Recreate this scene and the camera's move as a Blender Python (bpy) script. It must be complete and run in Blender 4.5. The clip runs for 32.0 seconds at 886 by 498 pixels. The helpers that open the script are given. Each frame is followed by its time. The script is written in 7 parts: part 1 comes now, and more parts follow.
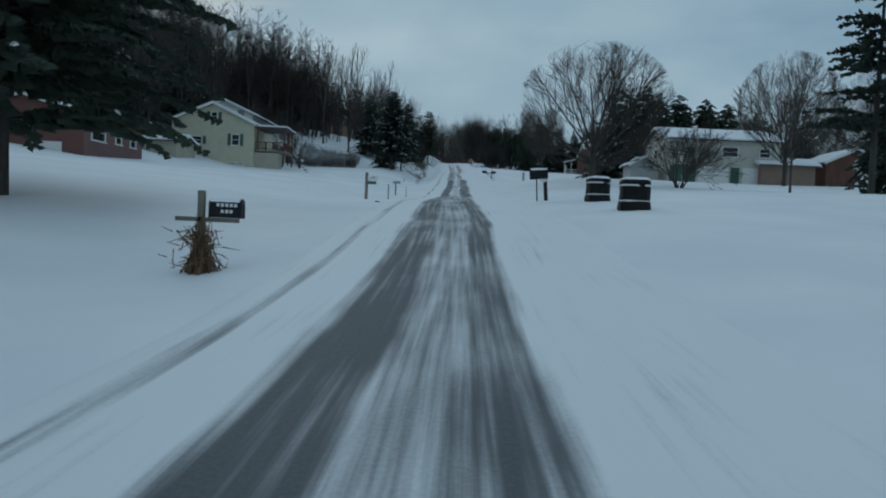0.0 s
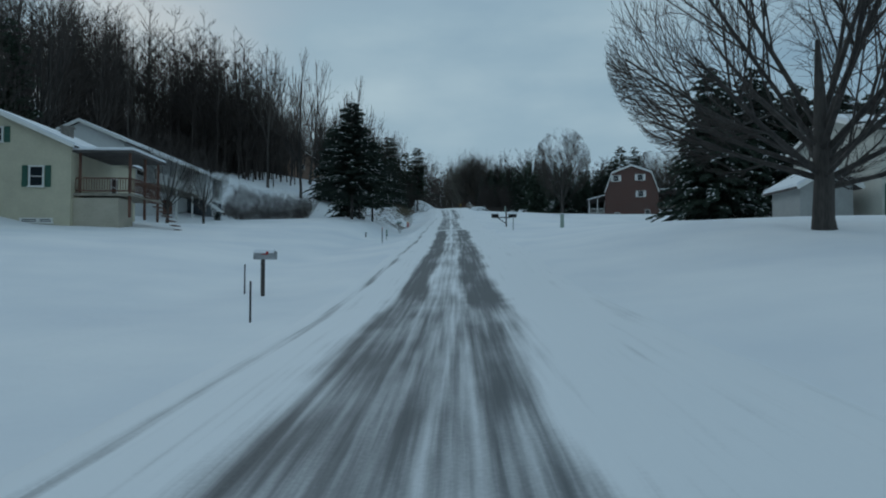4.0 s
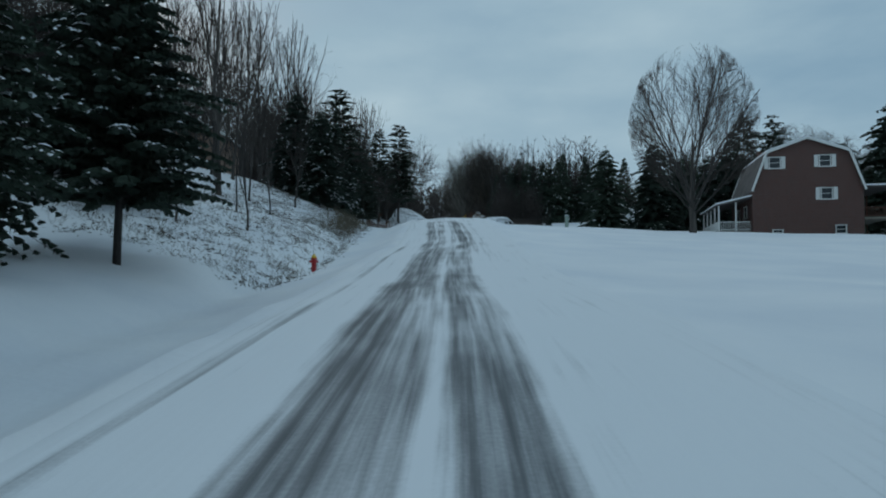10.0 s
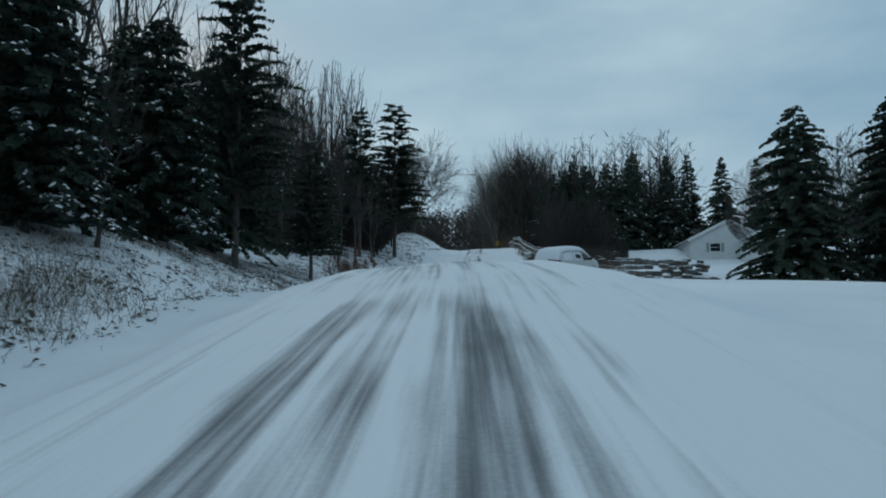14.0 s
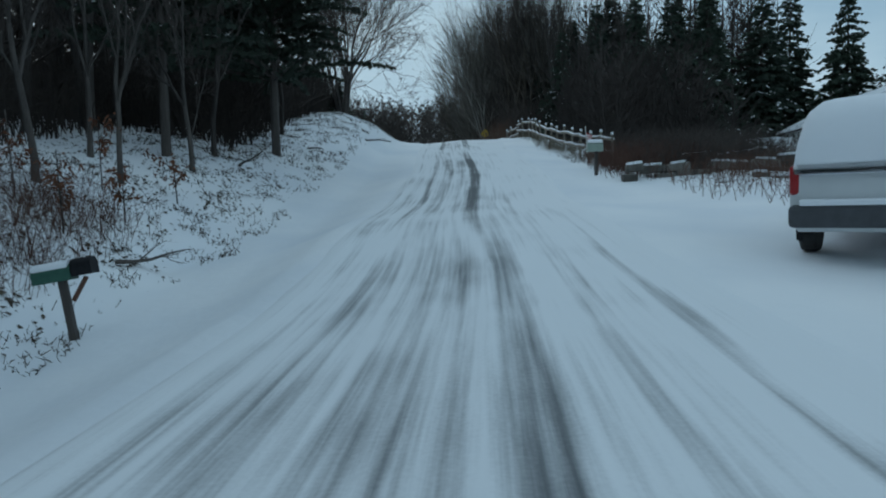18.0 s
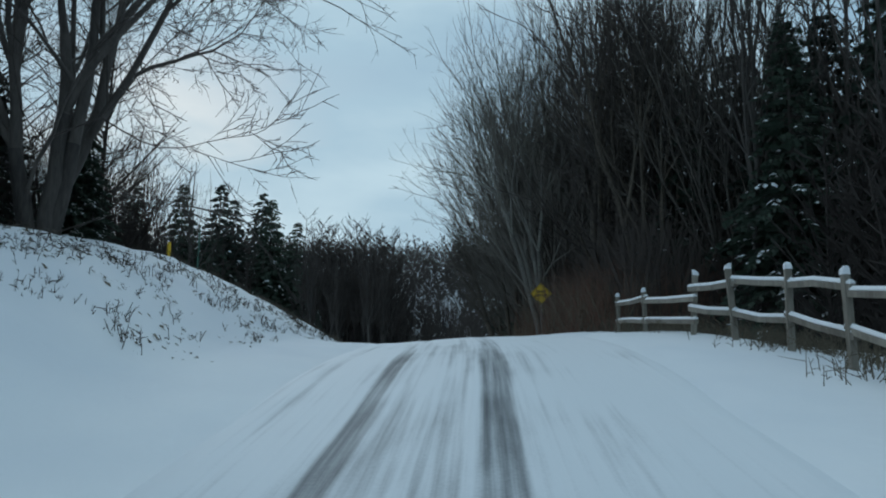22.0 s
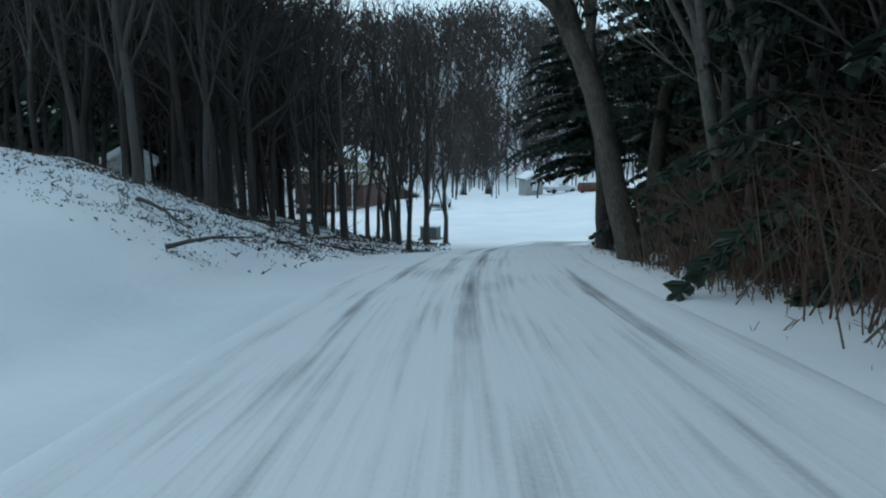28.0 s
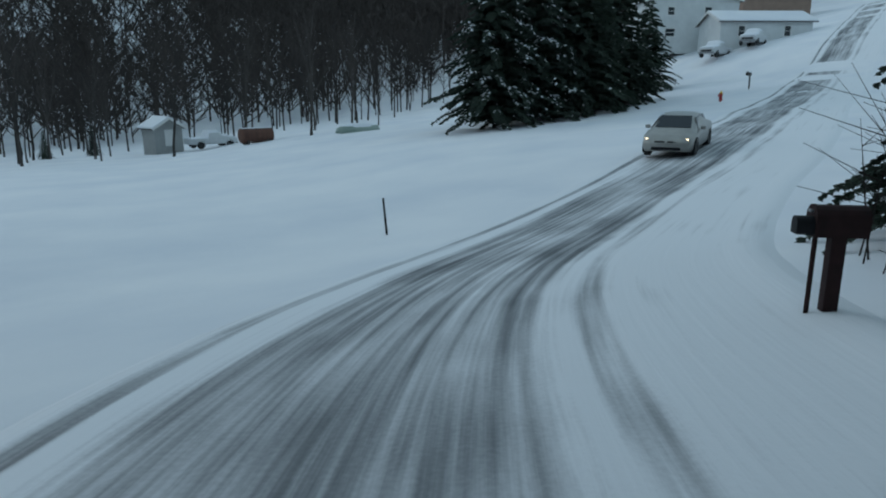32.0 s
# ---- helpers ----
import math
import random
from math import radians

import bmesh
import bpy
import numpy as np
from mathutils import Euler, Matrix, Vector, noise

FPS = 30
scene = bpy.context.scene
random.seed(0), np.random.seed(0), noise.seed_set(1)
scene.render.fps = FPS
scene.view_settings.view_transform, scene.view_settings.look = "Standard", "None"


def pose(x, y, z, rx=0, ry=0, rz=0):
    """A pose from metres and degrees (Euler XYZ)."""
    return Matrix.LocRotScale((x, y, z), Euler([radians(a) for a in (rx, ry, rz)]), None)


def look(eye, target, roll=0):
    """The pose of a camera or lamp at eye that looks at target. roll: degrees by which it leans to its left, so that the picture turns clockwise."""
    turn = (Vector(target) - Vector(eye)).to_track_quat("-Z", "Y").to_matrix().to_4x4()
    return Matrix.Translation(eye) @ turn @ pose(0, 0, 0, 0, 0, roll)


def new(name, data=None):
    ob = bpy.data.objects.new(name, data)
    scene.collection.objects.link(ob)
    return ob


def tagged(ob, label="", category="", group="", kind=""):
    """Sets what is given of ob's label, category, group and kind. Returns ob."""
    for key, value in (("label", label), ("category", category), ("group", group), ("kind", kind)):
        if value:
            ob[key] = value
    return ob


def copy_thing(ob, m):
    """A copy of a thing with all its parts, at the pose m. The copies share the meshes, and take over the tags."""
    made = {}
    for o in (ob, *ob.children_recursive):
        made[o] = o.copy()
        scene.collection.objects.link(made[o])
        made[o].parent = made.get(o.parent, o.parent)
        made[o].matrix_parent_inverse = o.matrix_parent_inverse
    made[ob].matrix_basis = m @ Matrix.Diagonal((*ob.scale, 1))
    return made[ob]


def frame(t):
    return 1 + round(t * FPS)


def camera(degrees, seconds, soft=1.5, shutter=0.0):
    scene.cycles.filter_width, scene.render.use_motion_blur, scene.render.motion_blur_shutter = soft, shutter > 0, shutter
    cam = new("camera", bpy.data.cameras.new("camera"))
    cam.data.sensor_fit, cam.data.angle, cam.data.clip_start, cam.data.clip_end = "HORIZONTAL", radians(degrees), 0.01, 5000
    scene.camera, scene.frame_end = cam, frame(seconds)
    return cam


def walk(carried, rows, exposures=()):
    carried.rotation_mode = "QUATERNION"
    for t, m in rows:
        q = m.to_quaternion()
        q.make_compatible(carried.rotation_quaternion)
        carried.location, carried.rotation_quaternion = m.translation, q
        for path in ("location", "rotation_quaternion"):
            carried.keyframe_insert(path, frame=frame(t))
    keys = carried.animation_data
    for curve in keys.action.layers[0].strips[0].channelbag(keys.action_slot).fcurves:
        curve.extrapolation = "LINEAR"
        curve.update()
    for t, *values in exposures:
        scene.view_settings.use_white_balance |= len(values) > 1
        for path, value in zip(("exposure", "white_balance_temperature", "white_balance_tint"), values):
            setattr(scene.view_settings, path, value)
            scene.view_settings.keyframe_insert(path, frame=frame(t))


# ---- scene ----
# ---- camera ----
cam = camera(67.8, 32.0, soft=2.0)
ROWS = [
    (0.0, 0.000, -5.500, 0.500, 0.63, -2.17, 2.65),
    (0.5, 0.042, -1.116, 0.678, 0.66, 0.04, 2.13),
    (1.0, 0.141, 3.350, 0.962, 0.47, 2.07, 1.70),
    (1.5, 0.202, 7.746, 1.487, -0.21, 3.60, 1.08),
    (2.0, 0.274, 12.180, 2.013, -0.28, 4.20, 0.34),
    (2.5, 0.226, 16.770, 2.397, 0.27, 3.87, -0.25),
    (3.0, 0.108, 21.225, 2.875, 0.49, 2.74, -0.10),
    (3.5, 0.204, 25.658, 3.124, 0.54, 1.88, -0.24),
    (5.5, 0.423, 45.499, 4.136, 1.30, 2.53, 1.86),
    (6.0, 0.445, 50.908, 4.722, 0.98, 3.77, 0.99),
    (6.5, 0.528, 56.315, 5.315, 0.26, 3.06, 0.99),
    (7.0, 0.578, 61.668, 5.826, 0.40, 3.15, 0.73),
    (7.5, 0.606, 66.973, 6.315, 1.00, 2.73, 0.93),
    (8.0, 0.599, 72.233, 6.847, 0.80, 2.64, 0.78),
    (8.5, 0.639, 77.587, 7.449, 0.45, 4.19, 0.32),
    (9.0, 0.595, 82.786, 7.981, -0.16, 2.00, 1.08),
    (9.5, 0.638, 87.842, 8.327, -0.10, 1.08, 1.66),
    (10.0, 0.536, 92.935, 8.892, 0.73, 3.06, 0.63),
    (10.5, 0.649, 97.884, 9.488, 1.88, 5.20, -0.07),
    (11.0, 0.639, 102.828, 10.008, 1.88, 2.94, 0.71),
    (11.5, 0.523, 108.114, 10.409, 1.40, 3.00, 0.24),
    (12.0, 0.513, 113.113, 10.888, 1.19, 2.99, 0.00),
    (12.5, 0.591, 117.993, 11.588, 0.87, 2.48, -0.45),
    (13.0, 0.733, 123.144, 12.168, 1.17, 3.07, -0.40),
    (13.5, 0.790, 128.232, 12.805, 2.12, 4.67, -0.55),
    (15.5, 0.197, 146.616, 15.476, 5.92, 5.48, 1.76),
    (16.0, -0.216, 151.500, 16.015, 5.24, 1.59, 0.60),
    (16.5, -0.422, 156.319, 16.299, 3.70, 0.26, -0.11),
    (17.0, -0.513, 161.241, 16.472, 2.37, -1.92, -0.26),
    (17.5, -0.546, 166.286, 16.488, 1.42, -3.62, -0.37),
    (18.0, -0.567, 171.438, 16.391, 0.52, -3.53, -1.09),
    (18.5, -0.231, 176.802, 16.588, 0.16, -0.78, -1.66),
    (19.0, 0.073, 182.122, 16.997, -0.58, 1.57, -2.14),
    (19.5, -0.013, 187.281, 17.837, -1.82, 4.51, -2.52),
    (20.0, 0.295, 192.365, 17.977, -1.17, 8.20, -0.79),
    (20.5, 0.500, 197.463, 19.048, -0.29, 9.52, -1.13),
    (21.0, 0.678, 202.604, 19.828, 0.88, 10.50, -0.46),
    (21.5, 0.600, 207.441, 20.856, 1.89, 9.98, 0.51),
    (22.0, 0.451, 212.246, 21.843, 2.85, 8.47, 0.74),
    (22.5, 0.467, 216.796, 22.644, 3.44, 6.48, 1.14),
    (23.0, 0.536, 221.601, 23.626, 4.11, 3.82, -0.67),
    (23.5, 0.515, 226.256, 23.926, 4.51, 1.65, -1.93),
    (24.0, 0.363, 230.275, 24.047, 5.11, -1.25, -1.83),
    (24.5, 0.168, 234.063, 23.987, 4.57, -4.02, -1.30),
    (25.0, -0.125, 237.738, 23.893, 3.77, -4.26, -1.43),
    (25.5, -0.245, 241.519, 23.854, 3.63, -6.24, -0.14),
    (26.0, -0.415, 245.352, 23.615, 3.31, -7.36, 0.28),
    (26.5, -0.678, 249.417, 23.191, 2.82, -9.13, 0.40),
    (28.5, -0.737, 265.397, 21.403, 2.25, -10.22, -0.10),
    (29.0, -0.909, 270.199, 20.901, 1.68, -10.19, -1.10),
    (29.5, -0.813, 274.522, 20.406, 1.00, -10.33, -1.47),
    (30.0, -0.644, 278.730, 19.879, -1.24, -10.84, -1.61),
    (30.5, -0.206, 282.912, 19.356, -5.11, -10.65, -1.55),
    (31.0, 0.598, 286.699, 18.870, -10.20, -11.61, -1.55),
    (31.5, 1.699, 290.295, 18.291, -17.24, -12.66, -0.87),
    (32.0, 3.472, 293.775, 17.691, -26.85, -13.43, -0.20),
]


def row_pose(x, y, z, yaw, pitch, roll):
    """A pose from a place and yaw (to the left), pitch (up) and roll, in degrees."""
    return pose(x, y, z, 0, 0, yaw) @ pose(0, 0, 0, 90 + pitch, 0, 0) @ pose(0, 0, 0, 0, 0, roll)


EXPO = [(0.0, -0.1), (6.0, -0.03), (11.0, 0.03), (13.0, 0.07), (15.5, 0.27), (16.5, 0.3), (18.0, 0.28), (20.0, 0.27), (22.0, 0.36), (25.0, 0.56), (28.5, 0.88), (30.0, 0.76), (31.0, 0.33), (32.0, 0.12)]
walk(cam, [(r[0], row_pose(*r[1:])) for r in ROWS], EXPO)


# ---- light ----
world = bpy.data.worlds.new("sky")
scene.world = world
world.use_nodes = True
wn, wl = world.node_tree.nodes, world.node_tree.links
wn.clear()
w_out = wn.new("ShaderNodeOutputWorld")
sky = wn.new("ShaderNodeTexSky")
sky.sky_type, sky.sun_disc = "NISHITA", False
sky.sun_elevation, sky.sun_rotation = radians(16), radians(-28)
sky_bg = wn.new("ShaderNodeBackground")
sky_bg.inputs["Strength"].default_value = 0.10
wl.new(sky.outputs["Color"], sky_bg.inputs["Color"])
coord = wn.new("ShaderNodeTexCoord")
squash = wn.new("ShaderNodeMapping")
squash.inputs["Scale"].default_value = (1.0, 1.0, 2.6)
wl.new(coord.outputs["Generated"], squash.inputs["Vector"])
puffs = wn.new("ShaderNodeTexNoise")
puffs.inputs["Scale"].default_value, puffs.inputs["Detail"].default_value, puffs.inputs["Roughness"].default_value = 2.1, 6.0, 0.5
wl.new(squash.outputs["Vector"], puffs.inputs["Vector"])
tone = wn.new("ShaderNodeValToRGB")
tone.color_ramp.elements[0].position, tone.color_ramp.elements[0].color = 0.33, (0.24, 0.40, 0.53, 1)
tone.color_ramp.elements[1].position, tone.color_ramp.elements[1].color = 0.66, (0.46, 0.62, 0.71, 1)
wl.new(puffs.outputs["Fac"], tone.inputs["Fac"])
cloud_bg = wn.new("ShaderNodeBackground")
cloud_bg.inputs["Strength"].default_value = 0.85
wl.new(tone.outputs["Color"], cloud_bg.inputs["Color"])
cover = wn.new("ShaderNodeMapRange")
for k, v in (("From Min", 0.34), ("From Max", 0.5), ("To Min", 0.86), ("To Max", 0.98)):
    cover.inputs[k].default_value = v
wl.new(puffs.outputs["Fac"], cover.inputs["Value"])
both = wn.new("ShaderNodeMixShader")
wl.new(cover.outputs["Result"], both.inputs["Fac"])
wl.new(sky_bg.outputs[0], both.inputs[1])
wl.new(cloud_bg.outputs[0], both.inputs[2])
wl.new(both.outputs[0], w_out.inputs["Surface"])

sun = new("sun", bpy.data.lights.new("sun", "SUN"))
sun.data.energy, sun.data.angle, sun.data.color = 0.4, radians(30), (0.9, 0.95, 1.0)
sun.matrix_world = look((-30, 60, 30), (0, 0, 0))


# ---- materials ----
def mat(name, rough=0.6, metal=0.0):
    m = bpy.data.materials.new(name)
    m.use_nodes = True
    b = m.node_tree.nodes["Principled BSDF"]
    b.inputs["Roughness"].default_value, b.inputs["Metallic"].default_value = rough, metal
    return m, m.node_tree.nodes, m.node_tree.links, b


def grainy(name, dark, light, scale=6.0, rough=0.7, bump=0.15, stretch=(1, 1, 1), metal=0.0, wide=0.6, vary=0.0, dist=0.02):
    """Two scales of noise between two colours, with fine relief; vary: how far single pieces differ."""
    m, n, l, b = mat(name, rough, metal)
    c = n.new("ShaderNodeTexCoord")
    mp = n.new("ShaderNodeMapping")
    mp.inputs["Scale"].default_value = stretch
    l.new(c.outputs["Object"], mp.inputs["Vector"])
    fine, broad = n.new("ShaderNodeTexNoise"), n.new("ShaderNodeTexNoise")
    fine.inputs["Scale"].default_value, fine.inputs["Detail"].default_value = scale, 8.0
    broad.inputs["Scale"].default_value, broad.inputs["Detail"].default_value = scale * 0.13, 3.0
    for t in (fine, broad):
        l.new(mp.outputs["Vector"], t.inputs["Vector"])
    mix = n.new("ShaderNodeMath")
    mix.operation = "MULTIPLY_ADD"
    mix.inputs[1].default_value = wide
    l.new(broad.outputs["Fac"], mix.inputs[0])
    half = n.new("ShaderNodeMath")
    half.operation = "MULTIPLY"
    half.inputs[1].default_value = 1.0 - wide
    l.new(fine.outputs["Fac"], half.inputs[0])
    l.new(half.outputs[0], mix.inputs[2])
    last = mix.outputs[0]
    if vary:
        info = n.new("ShaderNodeObjectInfo")
        add = n.new("ShaderNodeMath")
        add.operation = "MULTIPLY_ADD"
        add.inputs[1].default_value = vary
        l.new(info.outputs["Random"], add.inputs[0])
        l.new(last, add.inputs[2])
        less = n.new("ShaderNodeMath")
        less.operation = "SUBTRACT"
        less.inputs[1].default_value = vary / 2
        l.new(add.outputs[0], less.inputs[0])
        last = less.outputs[0]
    ramp = n.new("ShaderNodeValToRGB")
    ramp.color_ramp.elements[0].position, ramp.color_ramp.elements[1].position = 0.32, 0.68
    ramp.color_ramp.elements[0].color, ramp.color_ramp.elements[1].color = (*dark, 1), (*light, 1)
    l.new(last, ramp.inputs["Fac"])
    l.new(ramp.outputs["Color"], b.inputs["Base Color"])
    if bump:
        bp = n.new("ShaderNodeBump")
        bp.inputs["Strength"].default_value, bp.inputs["Distance"].default_value = bump, dist
        l.new(fine.outputs["Fac"], bp.inputs["Height"])
        l.new(bp.outputs["Normal"], b.inputs["Normal"])
    return m


def striped(name, dark, light, spacing, axis="Z", rough=0.6, depth=0.012):
    """Lap siding or planks: a groove every so many metres along an axis, over a grainy colour."""
    m = grainy(name, dark, light, 9.0, rough, 0.05)
    n, l = m.node_tree.nodes, m.node_tree.links
    b = n["Principled BSDF"]
    c = n.new("ShaderNodeTexCoord")
    w = n.new("ShaderNodeTexWave")
    w.wave_type, w.bands_direction, w.wave_profile = "BANDS", axis, "SAW"
    w.inputs["Scale"].default_value = 0.314 / spacing
    l.new(c.outputs["Object"], w.inputs["Vector"])
    bp = n.new("ShaderNodeBump")
    bp.inputs["Strength"].default_value, bp.inputs["Distance"].default_value = 0.9, depth
    l.new(w.outputs["Fac"], bp.inputs["Height"])
    l.new(bp.outputs["Normal"], b.inputs["Normal"])
    return m


def brick_mat(name, a, c2, mortar):
    m, n, l, b = mat(name, 0.85)
    c = n.new("ShaderNodeTexCoord")
    mp = n.new("ShaderNodeMapping")
    mp.inputs["Rotation"].default_value = (radians(90), 0, 0)
    l.new(c.outputs["Object"], mp.inputs["Vector"])
    br = n.new("ShaderNodeTexBrick")
    br.inputs["Color1"].default_value, br.inputs["Color2"].default_value, br.inputs["Mortar"].default_value = (*a, 1), (*c2, 1), (*mortar, 1)
    br.inputs["Scale"].default_value, br.inputs["Brick Width"].default_value, br.inputs["Row Height"].default_value = 1.0, 0.21, 0.075
    br.inputs["Mortar Size"].default_value = 0.012
    l.new(mp.outputs["Vector"], br.inputs["Vector"])
    l.new(br.outputs["Color"], b.inputs["Base Color"])
    return m


def snow_mat(name, bump=0.35, fine=5.0, dirt=0.0):
    m, n, l, b = mat(name, 0.75)
    b.inputs["Subsurface Weight"].default_value = 0.0
    b.inputs["Specular IOR Level"].default_value = 0.2
    c = n.new("ShaderNodeTexCoord")
    a, g = n.new("ShaderNodeTexNoise"), n.new("ShaderNodeTexNoise")
    a.inputs["Scale"].default_value, a.inputs["Detail"].default_value = fine, 8.0
    g.inputs["Scale"].default_value, g.inputs["Detail"].default_value = 0.25, 5.0
    for t in (a, g):
        l.new(c.outputs["Object"], t.inputs["Vector"])
    ramp = n.new("ShaderNodeValToRGB")
    ramp.color_ramp.elements[0].position, ramp.color_ramp.elements[0].color = 0.3, (0.74 - dirt, 0.77 - dirt, 0.82 - dirt, 1)
    ramp.color_ramp.elements[1].position, ramp.color_ramp.elements[1].color = 0.7, (0.86, 0.87, 0.89, 1)
    l.new(g.outputs["Fac"], ramp.inputs["Fac"])
    l.new(ramp.outputs["Color"], b.inputs["Base Color"])
    bp, bq = n.new("ShaderNodeBump"), n.new("ShaderNodeBump")
    bp.inputs["Strength"].default_value, bp.inputs["Distance"].default_value = bump, 0.03
    bq.inputs["Strength"].default_value, bq.inputs["Distance"].default_value = bump, 0.25
    l.new(a.outputs["Fac"], bp.inputs["Height"])
    l.new(g.outputs["Fac"], bq.inputs["Height"])
    l.new(bq.outputs["Normal"], bp.inputs["Normal"])
    l.new(bp.outputs["Normal"], b.inputs["Normal"])
    return m


SNOW = snow_mat("snow")
ROOF_SNOW = snow_mat("roof_snow", 0.25, 3.0)
BARK = grainy("bark", (0.028, 0.024, 0.022), (0.09, 0.078, 0.07), 7.0, 0.9, 0.6, (3, 3, 0.5), vary=0.3)
PALE_BARK = grainy("pale_bark", (0.055, 0.05, 0.045), (0.21, 0.20, 0.18), 9.0, 0.95, 1.0, (2.5, 2.5, 1.0), vary=0.2, wide=0.35)
BROWN_BARK = grainy("brown_bark", (0.03, 0.024, 0.019), (0.14, 0.115, 0.09), 8.0, 0.95, 1.0, (2.5, 2.5, 0.8), vary=0.2, wide=0.35)
TWIG = grainy("twig", (0.032, 0.025, 0.022), (0.075, 0.060, 0.053), 3.0, 0.9, 0.0, vary=0.35)
PALE_TWIG = grainy("pale_twig", (0.07, 0.062, 0.053), (0.15, 0.135, 0.115), 3.0, 0.9, 0.0, vary=0.3)
RED_TWIG = grainy("red_twig", (0.075, 0.035, 0.026), (0.16, 0.085, 0.06), 2.0, 0.9, 0.0, vary=0.3)
NEEDLE = grainy("needle", (0.017, 0.029, 0.022), (0.048, 0.074, 0.050), 4.0, 0.75, 0.0, vary=0.3)
PINE_NEEDLE = grainy("pine_needle", (0.022, 0.034, 0.024), (0.052, 0.074, 0.050), 4.0, 0.75, 0.0, vary=0.3)
WEED = grainy("weed", (0.05, 0.042, 0.032), (0.20, 0.165, 0.115), 5.0, 0.95, 0.0)
LITTER = grainy("leaf_litter", (0.03, 0.026, 0.022), (0.10, 0.08, 0.06), 5.0, 0.95, 0.0)
WOOD_GREY = grainy("weathered_wood", (0.12, 0.105, 0.085), (0.30, 0.27, 0.225), 9.0, 0.85, 0.5, (2, 2, 0.3), vary=0.2)
WOOD_DARK = grainy("dark_wood", (0.035, 0.03, 0.028), (0.09, 0.078, 0.07), 9.0, 0.85, 0.4, (2, 2, 0.3))
WOOD_RED = grainy("red_brown_wood", (0.08, 0.035, 0.025), (0.16, 0.075, 0.05), 9.0, 0.8, 0.3, (2, 2, 0.3))
DARK_RED = grainy("dark_red_paint", (0.018, 0.010, 0.010), (0.05, 0.02, 0.02), 9.0, 0.7, 0.3)
BLACK = grainy("black_paint", (0.007, 0.007, 0.009), (0.02, 0.02, 0.023), 14.0, 0.55, 0.1)
BLACK_WRAP = grainy("black_sheet", (0.006, 0.006, 0.007), (0.016, 0.016, 0.018), 5.0, 0.55, 0.5, dist=0.04)
WHITE = grainy("white_paint", (0.66, 0.66, 0.64), (0.80, 0.80, 0.78), 6.0, 0.5, 0.05)
GREEN = grainy("green_paint", (0.02, 0.075, 0.055), (0.04, 0.13, 0.095), 9.0, 0.5, 0.1)
PALE_GREEN = grainy("pale_green_paint", (0.20, 0.27, 0.23), (0.33, 0.40, 0.35), 6.0, 0.5, 0.1)
RED = grainy("red_paint", (0.30, 0.012, 0.014), (0.50, 0.028, 0.03), 9.0, 0.45, 0.1)
YELLOW = grainy("yellow_paint", (0.62, 0.38, 0.01), (0.80, 0.52, 0.02), 5.0, 0.5, 0.05)
STEEL = grainy("galvanised_steel", (0.22, 0.23, 0.24), (0.40, 0.41, 0.42), 12.0, 0.45, 0.1, metal=0.8)
for dull in (BLACK, DARK_RED):
    dull.node_tree.nodes["Principled BSDF"].inputs["Specular IOR Level"].default_value = 0.2
BLACK_WRAP.node_tree.nodes["Principled BSDF"].inputs["Specular IOR Level"].default_value = 0.15
GLASS = mat("window_glass", 0.08)[0]
GLASS.node_tree.nodes["Principled BSDF"].inputs["Base Color"].default_value = (0.02, 0.025, 0.03, 1)
SIDING_YELLOW = striped("cream_siding", (0.47, 0.44, 0.33), (0.57, 0.535, 0.405), 0.12)
SIDING_WHITE = striped("white_siding", (0.58, 0.60, 0.60), (0.70, 0.72, 0.72), 0.12)
SIDING_GREY = striped("grey_siding", (0.30, 0.31, 0.30), (0.38, 0.39, 0.38), 0.14)
BLOCK_DARK = grainy("dark_block", (0.035, 0.042, 0.05), (0.085, 0.095, 0.105), 4.0, 0.85, 0.4)
SIDING_BROWN = striped("brown_siding", (0.21, 0.14, 0.105), (0.29, 0.195, 0.15), 0.2, "X")
SIDING_TAN = striped("tan_siding", (0.36, 0.33, 0.26), (0.46, 0.42, 0.34), 0.16)
BRICK = brick_mat("red_brick", (0.085, 0.032, 0.025), (0.135, 0.050, 0.038), (0.12, 0.095, 0.085))
BRICK_RED = brick_mat("bright_red_brick", (0.15, 0.040, 0.034), (0.21, 0.060, 0.048), (0.16, 0.12, 0.11))
SIDING_CREAM = striped("pale_cream_siding", (0.46, 0.46, 0.41), (0.56, 0.56, 0.50), 0.12)
STONE = grainy("grey_stone", (0.06, 0.054, 0.048), (0.21, 0.195, 0.175), 5.0, 0.9, 0.6, vary=0.25)
SHINGLE = grainy("roof_shingle", (0.05, 0.045, 0.045), (0.12, 0.105, 0.1), 9.0, 0.9, 0.4)
RUBBER = grainy("tyre_rubber", (0.012, 0.012, 0.012), (0.03, 0.03, 0.03), 20.0, 0.8, 0.2)
# ---- the lie of the land ----
TRACK = [(r[1], r[2], r[3] - 1.5) for r in ROWS]
PY = np.array([-120.0, -40.0] + [p[1] for p in TRACK])
PX = np.array([0.0, 0.0] + [p[0] for p in TRACK])
PZ = np.array([2.0, 0.0] + [p[2] for p in TRACK])
FINE_Y = np.arange(-120.0, 294.0, 0.5)


def smooth(a, n):
    k = np.ones(n) / n
    return np.convolve(np.pad(a, n // 2, mode="edge"), k, mode="valid")[: len(a)]


FINE_Z = smooth(np.interp(FINE_Y, PY, PZ), 15)
FINE_X = smooth(np.interp(FINE_Y, PY, PX), 13)

